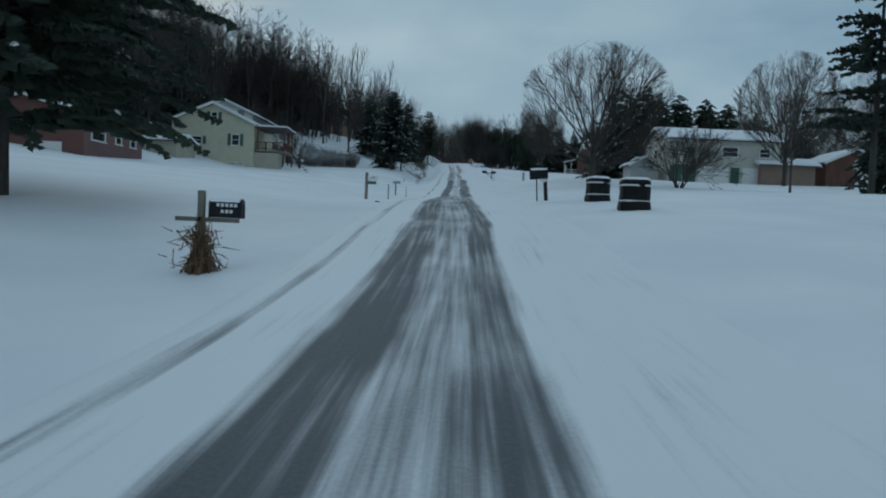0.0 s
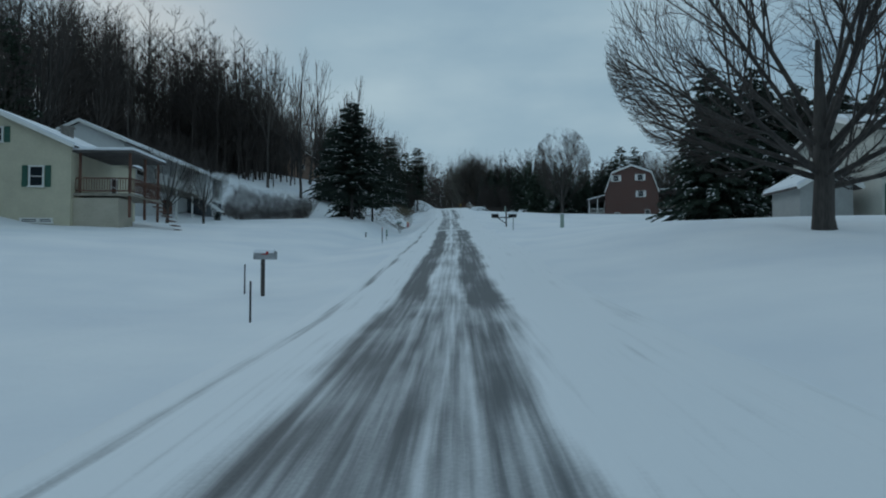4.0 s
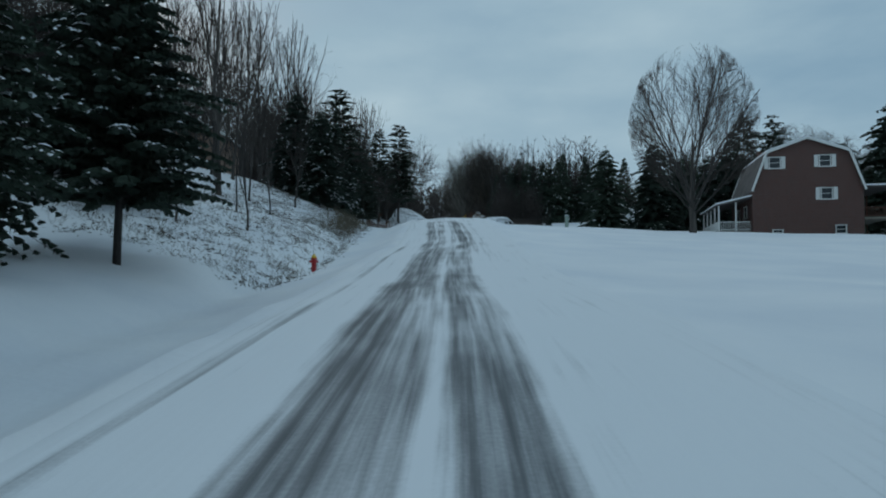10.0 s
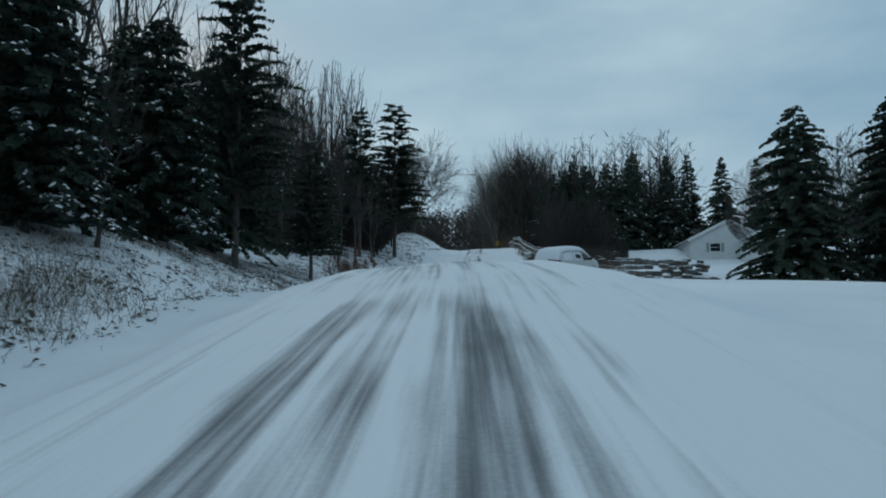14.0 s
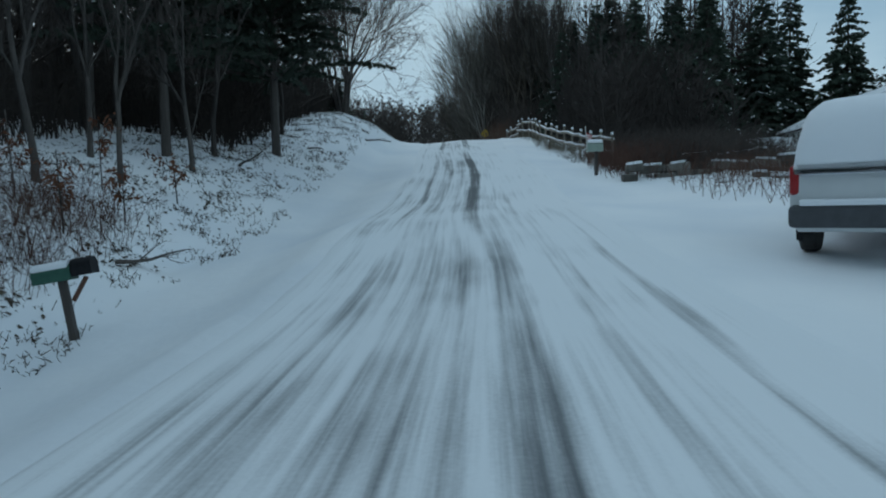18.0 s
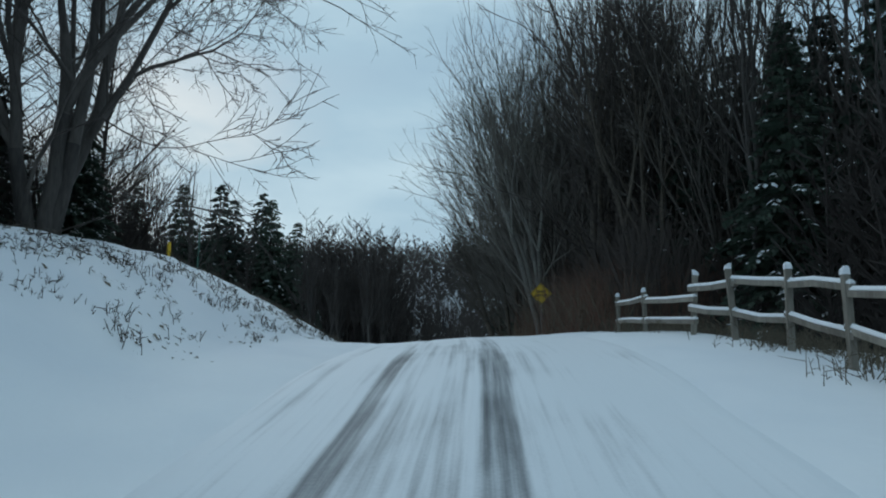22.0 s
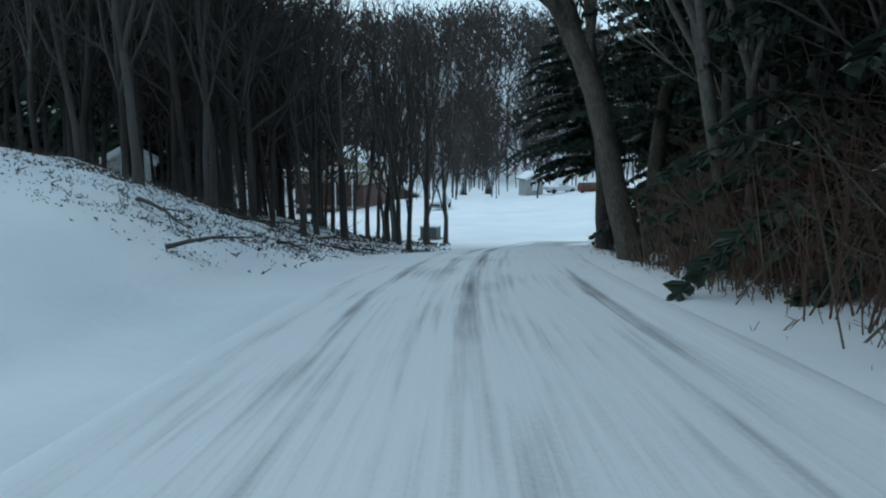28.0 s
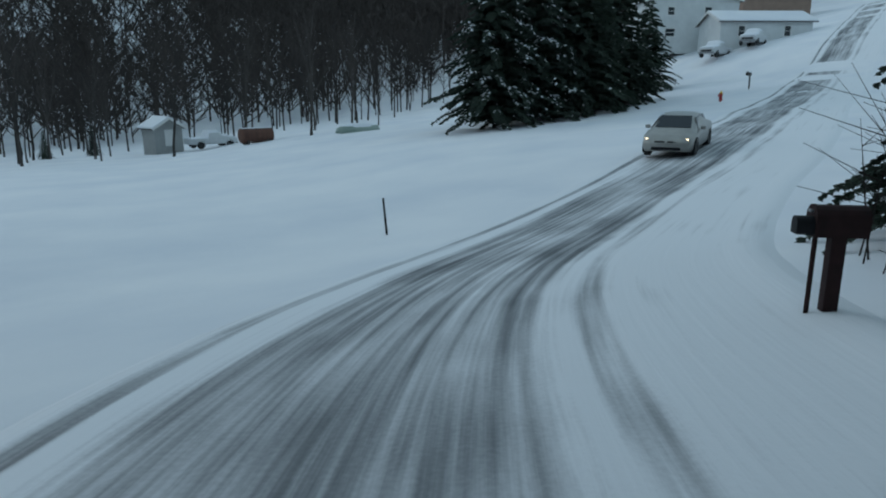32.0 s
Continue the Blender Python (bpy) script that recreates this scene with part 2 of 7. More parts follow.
# Heights beside the road above its crown, at these ways to the left and right of it.
LEFT_AT = [0, 3.2, 5.0, 7.0, 9.0, 12.0, 18.0, 26.0, 45.0, 80.0, 140.0, 320.0]
LEFT = [
    (-120, [0, -.1, -.1, -.1, 0, .1, .3, .6, 8, 20, 34, 50]),
    (-5.5, [0, -.1, -.15, -.1, 0, .3, .8, 1.4, 4, 16, 34, 50]),
    (38.5, [0, -.2, -.2, -.2, 0, .3, .9, 1.6, 4, 16, 34, 50]),
    (72.5, [0, -.2, -.5, -.7, -.4, 0, .5, .9, 5, 19, 38, 55]),
    (98.5, [0, -.2, -1.0, -.8, .4, .8, .5, .3, 4.5, 22, 40, 58]),
    (111.5, [0, -.2, -.9, -1.2, -.2, .6, .5, .2, 5.5, 22, 40, 58]),
    (121.5, [0, -.2, -.9, -1.4, -.4, .6, 2.4, 4.2, 10, 24, 40, 58]),
    (131.5, [0, -.2, -.8, -1.0, .2, 1.3, 3.2, 4.8, 9, 24, 38, 54]),
    (152, [0, -.3, -.7, -.5, .5, 1.8, 3.8, 5.6, 9, 22, 34, 48]),
    (170, [0, -.3, -.9, -1.1, -.4, .8, 3.2, 6.0, 10, 17, 26, 38]),
    (184, [0, -.3, -1.0, -1.3, -.5, .9, 2.4, 3.8, 7, 12, 18, 26]),
    (200, [0, -.3, -.6, -.1, .8, 1.6, 2.6, 3.4, 5, 8, 12, 18]),
    (222, [0, -.3, -.4, .9, 1.7, 1.75, 1.8, 1.8, 1.9, 2, 2, 4]),
    (233, [0, -.3, -.4, .9, 1.9, 2.2, 2.2, 2.2, 2, 2, 3, 6]),
    (241, [0, -.3, -.5, .6, 1.5, 1.9, 2.0, 2.0, 2.0, 2.5, 4, 7]),
    (250, [0, -.3, -.5, 0, .5, .7, .7, .8, 1.4, 3, 5, 8]),
    (264, [0, -.3, -.5, 0, .6, 1.0, 1.0, 1.1, 1.8, 3, 4, 4]),
    (278, [0, -.3, -.1, .9, 1.9, 2.9, 2.6, 2.2, 2.2, 3, 2, 0]),
    (290, [0, -.3, -.4, -.2, .3, 1.2, 2.4, 2.6, 2, 0, -2, -2]),
]
RIGHT_AT = [0, 3.2, 5.0, 7.0, 10.0, 18.0, 28.0, 45.0, 80.0, 140.0, 320.0]
RIGHT = [
    (-120, [0, .1, .3, .4, .6, 1.0, 1.4, 2, 3, 4, 5]),
    (-5.5, [0, .2, .5, .6, .7, 1.0, 1.3, 2, 3, 4, 5]),
    (25.5, [0, .2, .5, .6, .8, 1.1, 1.4, 1.8, 3, 4, 5]),
    (56.5, [0, .2, .5, .9, 1.4, 1.6, 1.7, 1.8, 2, 3, 4]),
    (88.5, [0, .05, 0, .1, .3, .6, .9, 1, 1, 1, 1]),
    (119.5, [0, .05, 0, .0, -.1, -.2, -.2, -.2, 0, 0, 0]),
    (150, [0, 0, -.2, -.2, -.3, -.6, -.7, -.8, -.6, 0, 0]),
    (167, [0, 0, -.1, -.3, -.5, -.8, -1.0, -1.2, -1.0, 0, 0]),
    (183, [0, 0, -.05, 0, -.1, -.6, -1.0, -1.5, -1.6, -1.5, -1]),
    (196, [0, 0, 0, .1, .3, 0, -.5, -.7, -.5, 0, 1]),
    (218, [0, -.1, -.5, -.8, -1.1, -2.0, -2.2, -2.0, -1.5, -1, -1]),
    (231, [0, .1, -.1, -.4, -.7, -.7, -.4, 0, 0, 1, 2]),
    (244, [0, .15, .35, .4, .5, .8, 1.2, 2, 3, 4, 5]),
    (269, [0, .1, .2, .3, .5, 1.0, 1.6, 3, 4, 5, 6]),
    (283, [0, .1, .1, .2, .4, .8, 1.2, 2, 4, 5, 6]),
    (290, [0, 0, .1, .25, .2, .3, .8, 1.4, 2, 3, 4]),
]

# Swells and dips of the road itself.
SWELL_Y = [126.5, 146, 154, 168, 200, 212, 220, 228, 238, 250]
SWELL_Z = [0, 0.3, 0.3, 0, 0, -0.35, -0.6, -0.5, -0.25, 0]


# The far field across its slope: flat at first, then rising to the houses.
FIELD_X = np.arange(-60.0, 141.0, 1.0)
FIELD_Z = smooth(np.interp(FIELD_X, [-60, -4, 9, 19, 45, 60, 67, 140], [8.65, 14.05, 14.1, 15.55, 17.8, 20.3, 23.6, 40.0]), 9)


def profile(rows, places, y, d):
    ys = np.array([r[0] for r in rows], float)
    tab = np.array([r[1] for r in rows], float)
    y = np.clip(y, ys[0], ys[-1])
    j = np.clip(np.searchsorted(ys, y) - 1, 0, len(ys) - 2)
    w = (y - ys[j]) / (ys[j + 1] - ys[j])
    w = w * w * (3 - 2 * w)
    out = np.zeros_like(d)
    k = np.clip(np.searchsorted(places, d) - 1, 0, len(places) - 2)
    p = np.array(places, float)
    v = np.clip((d - p[k]) / (p[k + 1] - p[k]), 0, 1)
    a = tab[j, k] * (1 - v) + tab[j, k + 1] * v
    b = tab[j + 1, k] * (1 - v) + tab[j + 1, k + 1] * v
    return a * (1 - w) + b * w + out


def height(x, y):
    """The height of the ground, for arrays or numbers."""
    x, y = np.broadcast_arrays(np.asarray(x, float), np.asarray(y, float))
    d = x - np.interp(y, FINE_Y, FINE_X)
    z = np.interp(y, FINE_Y, FINE_Z)
    near = z + np.where(d < 0, profile(LEFT, LEFT_AT, y, -d), profile(RIGHT, RIGHT_AT, y, d))
    near = near + np.interp(y, SWELL_Y, SWELL_Z) * np.clip((5.3 - np.abs(d)) / 2.3, 0, 1)
    # The broad field into which the road comes down, and the hill behind it.
    field = np.interp(x, FIELD_X, FIELD_Z) - 0.0477 * np.clip(y - 310, -60, 170)
    far = np.hypot(x - 5, y - 300)
    hill = np.clip(far - 135, 0, 260)
    hill = hill * np.clip((y - 300) / 60, 0, 1)
    field = field + 0.30 * hill * np.clip((150 - x) / 130, 0.3, 1)
    w = np.clip((y - 289 - 0.8 * np.clip(-12 - x, 0, 32)) / 20, 0, 1)
    w = w * w * (3 - 2 * w)
    z = near * (1 - w) + field * w
    bumps = np.sin(x * 0.23 + 1.3) * np.sin(y * 0.19) * 0.06 + np.sin(x * 0.61 + y * 0.37) * 0.03
    lumps = (np.sin(x * 1.9 + np.sin(y * 0.7) * 1.5) * np.sin(y * 1.3 + x * 0.4) + 0.6 * np.sin(x * 3.1 - y * 2.3)) * 0.07
    bank = np.clip((-d - 5.0) / 2, 0, 1) * np.clip((22 + d) / 6, 0, 1) * np.clip((y - 100) / 10, 0, 1) * np.clip((304 - y) / 10, 0, 1)
    return z + bumps * np.clip((np.abs(d) - 4) / 6, 0, 1) + lumps * bank


# ---- building helpers ----
def mesh_ob(name, verts, faces, material, parent=None, label="", flat=True):
    me = bpy.data.meshes.new(name)
    me.from_pydata([tuple(map(float, v)) for v in verts], [], faces)
    if material:
        me.materials.append(material)
    if not flat:
        me.polygons.foreach_set("use_smooth", [True] * len(me.polygons))
    me.update()
    ob = new(name, me)
    if parent:
        ob.parent = parent
    if label:
        ob["label"] = label
    return ob


def part(name, bm, material, parent, label=""):
    me = bpy.data.meshes.new(name)
    bm.normal_update()
    bm.to_mesh(me)
    bm.free()
    me.materials.append(material)
    ob = new(name, me)
    ob.parent = parent
    if label:
        ob["label"] = label
    return ob


def thing(name, x, y, z, turn, label, category, group="", kind=""):
    ob = new(name)
    ob.empty_display_size = 0.3
    ob.matrix_basis = pose(x, y, z, 0, 0, turn)
    return tagged(ob, label, category, group, kind)


def add_box(bm, cx, cy, cz, sx, sy, sz, m=None, bevel=0.0):
    """A box about its middle, with its edges taken off where bevel is given."""
    mm = Matrix.Translation((cx, cy, cz)) @ (m or Matrix()) @ Matrix.Diagonal((sx, sy, sz, 1))
    made = bmesh.ops.create_cube(bm, size=1.0, matrix=mm)
    if bevel:
        edges = list({e for v in made["verts"] for e in v.link_edges})
        bmesh.ops.bevel(bm, geom=edges, offset=bevel, segments=2, affect="EDGES", profile=0.5)
    return bm


def box(cx, cy, cz, sx, sy, sz, m=None, bevel=0.0):
    return add_box(bmesh.new(), cx, cy, cz, sx, sy, sz, m, bevel)


def add_rod(bm, a, b, r0, r1=None, sides=8):
    a, b = Vector(a), Vector(b)
    d = b - a
    m = Matrix.Translation((a + b) / 2) @ d.to_track_quat("Z", "Y").to_matrix().to_4x4()
    bmesh.ops.create_cone(bm, cap_ends=True, segments=sides, radius1=r0, radius2=r0 if r1 is None else r1, depth=d.length, matrix=m)
    return bm


def rod(a, b, r0, r1=None, sides=8):
    return add_rod(bmesh.new(), a, b, r0, r1, sides)


def ring_mesh(rings, closed_ends=True):
    """A bmesh through rings of the same number of points."""
    bm = bmesh.new()
    vs = [[bm.verts.new(p) for p in ring] for ring in rings]
    k = len(rings[0])
    for a, b in zip(vs, vs[1:]):
        for i in range(k):
            bm.faces.new((a[i], a[(i + 1) % k], b[(i + 1) % k], b[i]))
    if closed_ends:
        bm.faces.new(vs[0][::-1])
        bm.faces.new(vs[-1])
    return bm


def ground_z(x, y):
    return float(height(x, y))


def slivers(a, b, r0, r1, sides=3):
    """Many straight tapered twigs at once: arrays of ends and radii, to vertices and faces."""
    a, b = np.asarray(a, float), np.asarray(b, float)
    r0, r1 = np.asarray(r0, float)[:, None], np.asarray(r1, float)[:, None]
    d = b - a
    d = d / (np.linalg.norm(d, axis=1, keepdims=True) + 1e-9)
    u = np.cross(d, np.array([0.31, 0.95, 0.05]))
    u = u / (np.linalg.norm(u, axis=1, keepdims=True) + 1e-9)
    w = np.cross(d, u)
    rings = []
    for p, r in ((a, r0), (b, r1)):
        for k in range(sides):
            c, q = math.cos(2 * math.pi * k / sides), math.sin(2 * math.pi * k / sides)
            rings.append(p + r * (c * u + q * w))
    v = np.stack(rings, 1).reshape(-1, 3)
    o = (np.arange(len(a)) * 2 * sides)[:, None, None]
    f = np.array([[k, (k + 1) % sides, sides + (k + 1) % sides, sides + k] for k in range(sides)])[None]
    if sides == 2:
        f = f[:, :1]
    return v, (o + f).reshape(-1, 4)


def fast_mesh(name, v, f, material, parent=None, label=""):
    """A mesh from arrays of vertices and four-cornered faces."""
    me = bpy.data.meshes.new(name)
    me.vertices.add(len(v))
    me.vertices.foreach_set("co", np.asarray(v, np.float32).ravel())
    me.loops.add(len(f) * 4)
    me.loops.foreach_set("vertex_index", np.asarray(f, np.int32).ravel())
    me.polygons.add(len(f))
    me.polygons.foreach_set("loop_start", np.arange(len(f), dtype=np.int32) * 4)
    me.materials.append(material)
    me.update(calc_edges=True)
    ob = new(name, me)
    if parent:
        ob.parent = parent
    if label:
        ob["label"] = label
    return ob


# ---- ground ----
def ground_sheet():
    half = [0.0]
    step = 0.4
    while half[-1] < 900:
        if half[-1] > 10:
            step *= 1.09
        half.append(half[-1] + step)
    xs = np.array([-v for v in half[:0:-1]] + half)
    ys = np.concatenate([-np.geomspace(900, 45, 14), np.arange(-40, 335, 0.8), 335 + np.cumsum(np.geomspace(0.9, 60, 46))])
    gx, gy = np.meshgrid(xs, ys)
    gx = gx + np.interp(gy, FINE_Y, FINE_X)
    gz = height(gx, gy)
    d = np.abs(gx - np.interp(gy, FINE_Y, FINE_X))
    # Ploughed ridges along the verges and soft hummocks beyond.
    ridge = 0.10 * np.exp(-((d - 3.3) / 0.45) ** 2) * (0.6 + 0.4 * np.sin(gy * 0.9 + np.sin(gy * 0.31) * 3)) * (gy < 292)
    gz = gz + ridge
    nx, ny = len(xs), len(ys)
    verts = np.stack([gx.ravel(), gy.ravel(), gz.ravel()], 1)
    i = np.arange(nx * ny).reshape(ny, nx)
    faces = np.stack([i[:-1, :-1].ravel(), i[:-1, 1:].ravel(), i[1:, 1:].ravel(), i[1:, :-1].ravel()], 1)
    ob = fast_mesh("ground", verts, faces, SNOW)
    ob.data.polygons.foreach_set("use_smooth", [True] * len(ob.data.polygons))
    return tagged(ob, "snow-covered ground with lawns, banks and a field", "ground", kind="structure")


ground_sheet()

# The line of the road, past the bend and up the far slope.
LINE = [(float(np.interp(y, FINE_Y, FINE_X)), float(y)) for y in np.arange(-60, 282, 2.0)]
LINE += [(-0.25, 283.4), (0.15, 285.4), (0.75, 287.7), (1.5, 289.7), (2.6, 292.1), (4.3, 295.4), (6.1, 298.4), (8.1, 300.8), (11.0, 303.0), (15.6, 305.8),
         (19.8, 307.9), (25.0, 310.9), (36.0, 317.6), (54.9, 328.1), (67.5, 334.3), (80.0, 341.0), (95.0, 349.0), (112.0, 358.0)]
# Bared tracks: from and to along the road, way from its middle, half width, how bare.
BANDS = [
    (-60, 50, -1.02, 0.46, 1.05), (-60, 50, -0.42, 0.34, 0.8), (-60, 50, 0.0, 0.3, 0.7), (-60, 50, 0.45, 0.32, 0.9),
    (36, 90, -0.98, 0.36, 1.1), (36, 90, -0.45, 0.2, 0.55), (36, 90, 0.55, 0.46, 1.1), (36, 90, -0.1, 0.14, 0.62),
    (82, 126, -1.05, 0.4, 1.0), (82, 126, -0.62, 0.3, 0.7), (82, 126, 0.1, 0.26, 0.72), (82, 126, 0.45, 0.26, 0.74),
    (114, 148, -1.3, 0.28, 0.7), (114, 148, -0.7, 0.26, 0.6), (114, 148, -0.1, 0.14, 0.55), (114, 148, 0.32, 0.28, 0.85), (114, 148, 0.85, 0.14, 0.5), (114, 148, 1.35, 0.2, 0.3),
    (140, 190, -1.6, 0.3, 0.4), (140, 190, -0.9, 0.34, 0.5), (140, 190, -0.35, 0.22, 0.52), (140, 190, 0.3, 0.24, 0.6), (140, 190, 1.1, 0.16, 0.4), (140, 190, 1.95, 0.12, 0.45), (140, 190, -2.3, 0.12, 0.4),
    (182, 214, -0.08, 0.2, 1.15), (182, 214, -0.5, 0.24, 0.5), (182, 214, -1.1, 0.24, 0.55), (182, 214, -1.75, 0.14, 0.6), (182, 206, -2.5, 0.4, 0.35), (180, 200, 0.9, 0.16, 0.42),
    (208, 232, -1.42, 0.16, 0.85), (208, 232, -0.95, 0.26, 0.42), (208, 232, -0.3, 0.2, 0.5), (208, 232, 0.22, 0.22, 0.72),
    (226, 268, -1.18, 0.15, 0.85), (226, 268, 0.36, 0.2, 0.75), (226, 268, -0.1, 0.1, 0.5), (226, 268, -0.35, 0.1, 0.35), (236, 270, 1.7, 0.08, 0.35), (236, 270, -2.1, 0.12, 0.3),
    (262, 292, 0.15, 0.17, 0.68), (262, 292, -0.55, 0.22, 0.4), (262, 292, -1.55, 0.14, 0.5), (262, 279, 2.1, 0.14, 0.7), (262, 300, 0.7, 0.12, 0.3),
    (286, 420, -1.5, 0.5, 0.78), (286, 420, -0.75, 0.55, 0.72), (286, 420, 0.05, 0.45, 0.74), (290, 420, 0.95, 0.14, 0.42),
    (138, 236, -0.4, 1.6, 0.2), (250, 292, -0.3, 1.6, 0.16),
    (-60, 130, -2.45, 0.1, 0.55), (130, 286, -2.45, 0.08, 0.3), (286, 420, -2.5, 0.10, 0.75),
]


def wobble(s, k):
    return np.sin(s * 0.11 + k * 1.7) + 0.6 * np.sin(s * 0.37 + k * 2.9) + 0.4 * np.sin(s * 0.9 + k)


def road_strip():
    pts = np.array(LINE)
    seg = np.hypot(*np.diff(pts, axis=0).T)
    run = np.concatenate([[0], np.cumsum(seg)])
    s = np.arange(0, run[-1], 0.5)
    cx, cy = smooth(np.interp(s, run, pts[:, 0]), 7), smooth(np.interp(s, run, pts[:, 1]), 7)
    tx, ty = np.gradient(cx), np.gradient(cy)
    ln = np.hypot(tx, ty)
    tx, ty = tx / ln, ty / ln
    u = np.arange(-3.3, 3.31, 0.06)
    gx, gy = cx[:, None] + ty[:, None] * u, cy[:, None] - tx[:, None] * u
    along = s[:, None] - 60.0
    bare = np.zeros_like(gx)
    for k, (a, b, mid, half, much) in enumerate(BANDS):
        on = np.clip((along - a) / 8, 0, 1) * np.clip((b - along) / 8, 0, 1)
        where = mid + 0.05 * wobble(along, k)
        ragged = 1 + 0.05 * np.sin(along * 1.3 + k * 1.9 + np.sin(along * 0.23 + k) * 3) + 0.04 * np.sin(along * 4.1 + k * 4.1 + np.sin(along * 0.7) * 4)
        edge = np.clip(2.0 - 1.5 * np.abs(u[None, :] - where) / (half * ragged), 0, 1)
        bare = np.maximum(bare, on * much * edge * (0.82 + 0.18 * wobble(along * 0.7, k + 5) / 2))
    lift = 0.04 - 0.02 * bare + 0.035 * np.exp(-((np.abs(u) - 2.65) / 0.22) ** 2) * (0.7 + 0.3 * wobble(along, 3) / 2)
    lift = lift - 0.11 * np.clip((np.abs(u) - 2.85) / 0.45, 0, 1)
    gz = height(gx, gy) + lift
    ny, nx = gx.shape
    i = np.arange(nx * ny).reshape(ny, nx)
    faces = np.stack([i[:-1, :-1].ravel(), i[:-1, 1:].ravel(), i[1:, 1:].ravel(), i[1:, :-1].ravel()], 1)
    m, n, l, b = mat("snowy_asphalt", 0.7)
    ob = fast_mesh("road", np.stack([gx.ravel(), gy.ravel(), gz.ravel()], 1), faces, m)
    ob.data.polygons.foreach_set("use_smooth", [True] * len(ob.data.polygons))
    me = ob.data
    at = me.attributes.new("bare", "FLOAT", "POINT")
    at.data.foreach_set("value", bare.ravel())
    way = me.attributes.new("way", "FLOAT_VECTOR", "POINT")
    uu = np.broadcast_to(u[None, :], gx.shape)
    vec = np.stack([uu.ravel(), np.broadcast_to(along, gx.shape).ravel(), np.zeros(gx.size)], 1)
    way.data.foreach_set("vector", vec.ravel())
    ba, wa = n.new("ShaderNodeAttribute"), n.new("ShaderNodeAttribute")
    ba.attribute_name, wa.attribute_name = "bare", "way"
    mp = n.new("ShaderNodeMapping")
    mp.inputs["Scale"].default_value = (5.5, 0.13, 1)
    l.new(wa.outputs["Vector"], mp.inputs["Vector"])
    streak, blot, grit = n.new("ShaderNodeTexNoise"), n.new("ShaderNodeTexNoise"), n.new("ShaderNodeTexNoise")
    streak.inputs["Scale"].default_value, streak.inputs["Detail"].default_value = 1.6, 7.0
    l.new(mp.outputs["Vector"], streak.inputs["Vector"])
    mq = n.new("ShaderNodeMapping")
    mq.inputs["Scale"].default_value = (0.9, 0.35, 1)
    l.new(wa.outputs["Vector"], mq.inputs["Vector"])
    blot.inputs["Scale"].default_value, blot.inputs["Detail"].default_value = 1.0, 6.0
    l.new(mq.outputs["Vector"], blot.inputs["Vector"])
    grit.inputs["Scale"].default_value, grit.inputs["Detail"].default_value = 24.0, 4.0
    l.new(wa.outputs["Vector"], grit.inputs["Vector"])

    def add(a, k, c):
        nd = n.new("ShaderNodeMath")
        nd.operation = "MULTIPLY_ADD"
        nd.inputs[1].default_value = k
        l.new(a, nd.inputs[0])
        if isinstance(c, float):
            nd.inputs[2].default_value = c
        else:
            l.new(c, nd.inputs[2])
        return nd.outputs[0]

    total = add(streak.outputs["Fac"], 1.0, add(blot.outputs["Fac"], 0.75, add(grit.outputs["Fac"], 0.2, -0.98)))
    total = add(total, 1.15, ba.outputs["Fac"])
    bareness = n.new("ShaderNodeMapRange")
    bareness.interpolation_type = "SMOOTHSTEP"
    for k, v in (("From Min", 0.05), ("From Max", 1.0), ("To Min", 0.0), ("To Max", 0.97)):
        bareness.inputs[k].default_value = v
    l.new(total, bareness.inputs["Value"])
    tar = n.new("ShaderNodeValToRGB")
    tar.color_ramp.elements[0].position, tar.color_ramp.elements[0].color = 0.3, (0.040, 0.047, 0.054, 1)
    tar.color_ramp.elements[1].position, tar.color_ramp.elements[1].color = 0.7, (0.078, 0.089, 0.099, 1)
    l.new(grit.outputs["Fac"], tar.inputs["Fac"])
    mix = n.new("ShaderNodeMix")
    mix.data_type = "RGBA"
    l.new(bareness.outputs["Result"], mix.inputs["Factor"])
    mix.inputs[6].default_value = (0.80, 0.82, 0.85, 1)
    l.new(tar.outputs["Color"], mix.inputs[7])
    l.new(mix.outputs[2], b.inputs["Base Color"])
    bp = n.new("ShaderNodeBump")
    bp.inputs["Strength"].default_value, bp.inputs["Distance"].default_value = 0.4, 0.02
    l.new(total, bp.inputs["Height"])
    l.new(bp.outputs["Normal"], b.inputs["Normal"])
    return tagged(ob, "asphalt road packed with snow and bared wheel tracks", "road", kind="structure")


road_strip()


# ---- limbs ----
def tube(verts, faces, path, radii, sides):
    """A tapered tube along a path, into lists."""
    base = len(verts)
    ring = [(math.cos(2 * math.pi * k / sides), math.sin(2 * math.pi * k / sides)) for k in range(sides)]
    for n, (p, r) in enumerate(zip(path, radii)):
        d = (path[min(n + 1, len(path) - 1)] - path[max(n - 1, 0)])
        d = d / (np.linalg.norm(d) + 1e-9)
        a = np.cross(d, (0.31, 0.95, 0.05))
        a /= np.linalg.norm(a) + 1e-9
        b = np.cross(d, a)
        for c, s_ in ring:
            verts.append(p + r * (c * a + s_ * b))
    for n in range(len(path) - 1):
        o = base + n * sides
        for k in range(sides):
            faces.append((o + k, o + (k + 1) % sides, o + sides + (k + 1) % sides, o + sides + k))


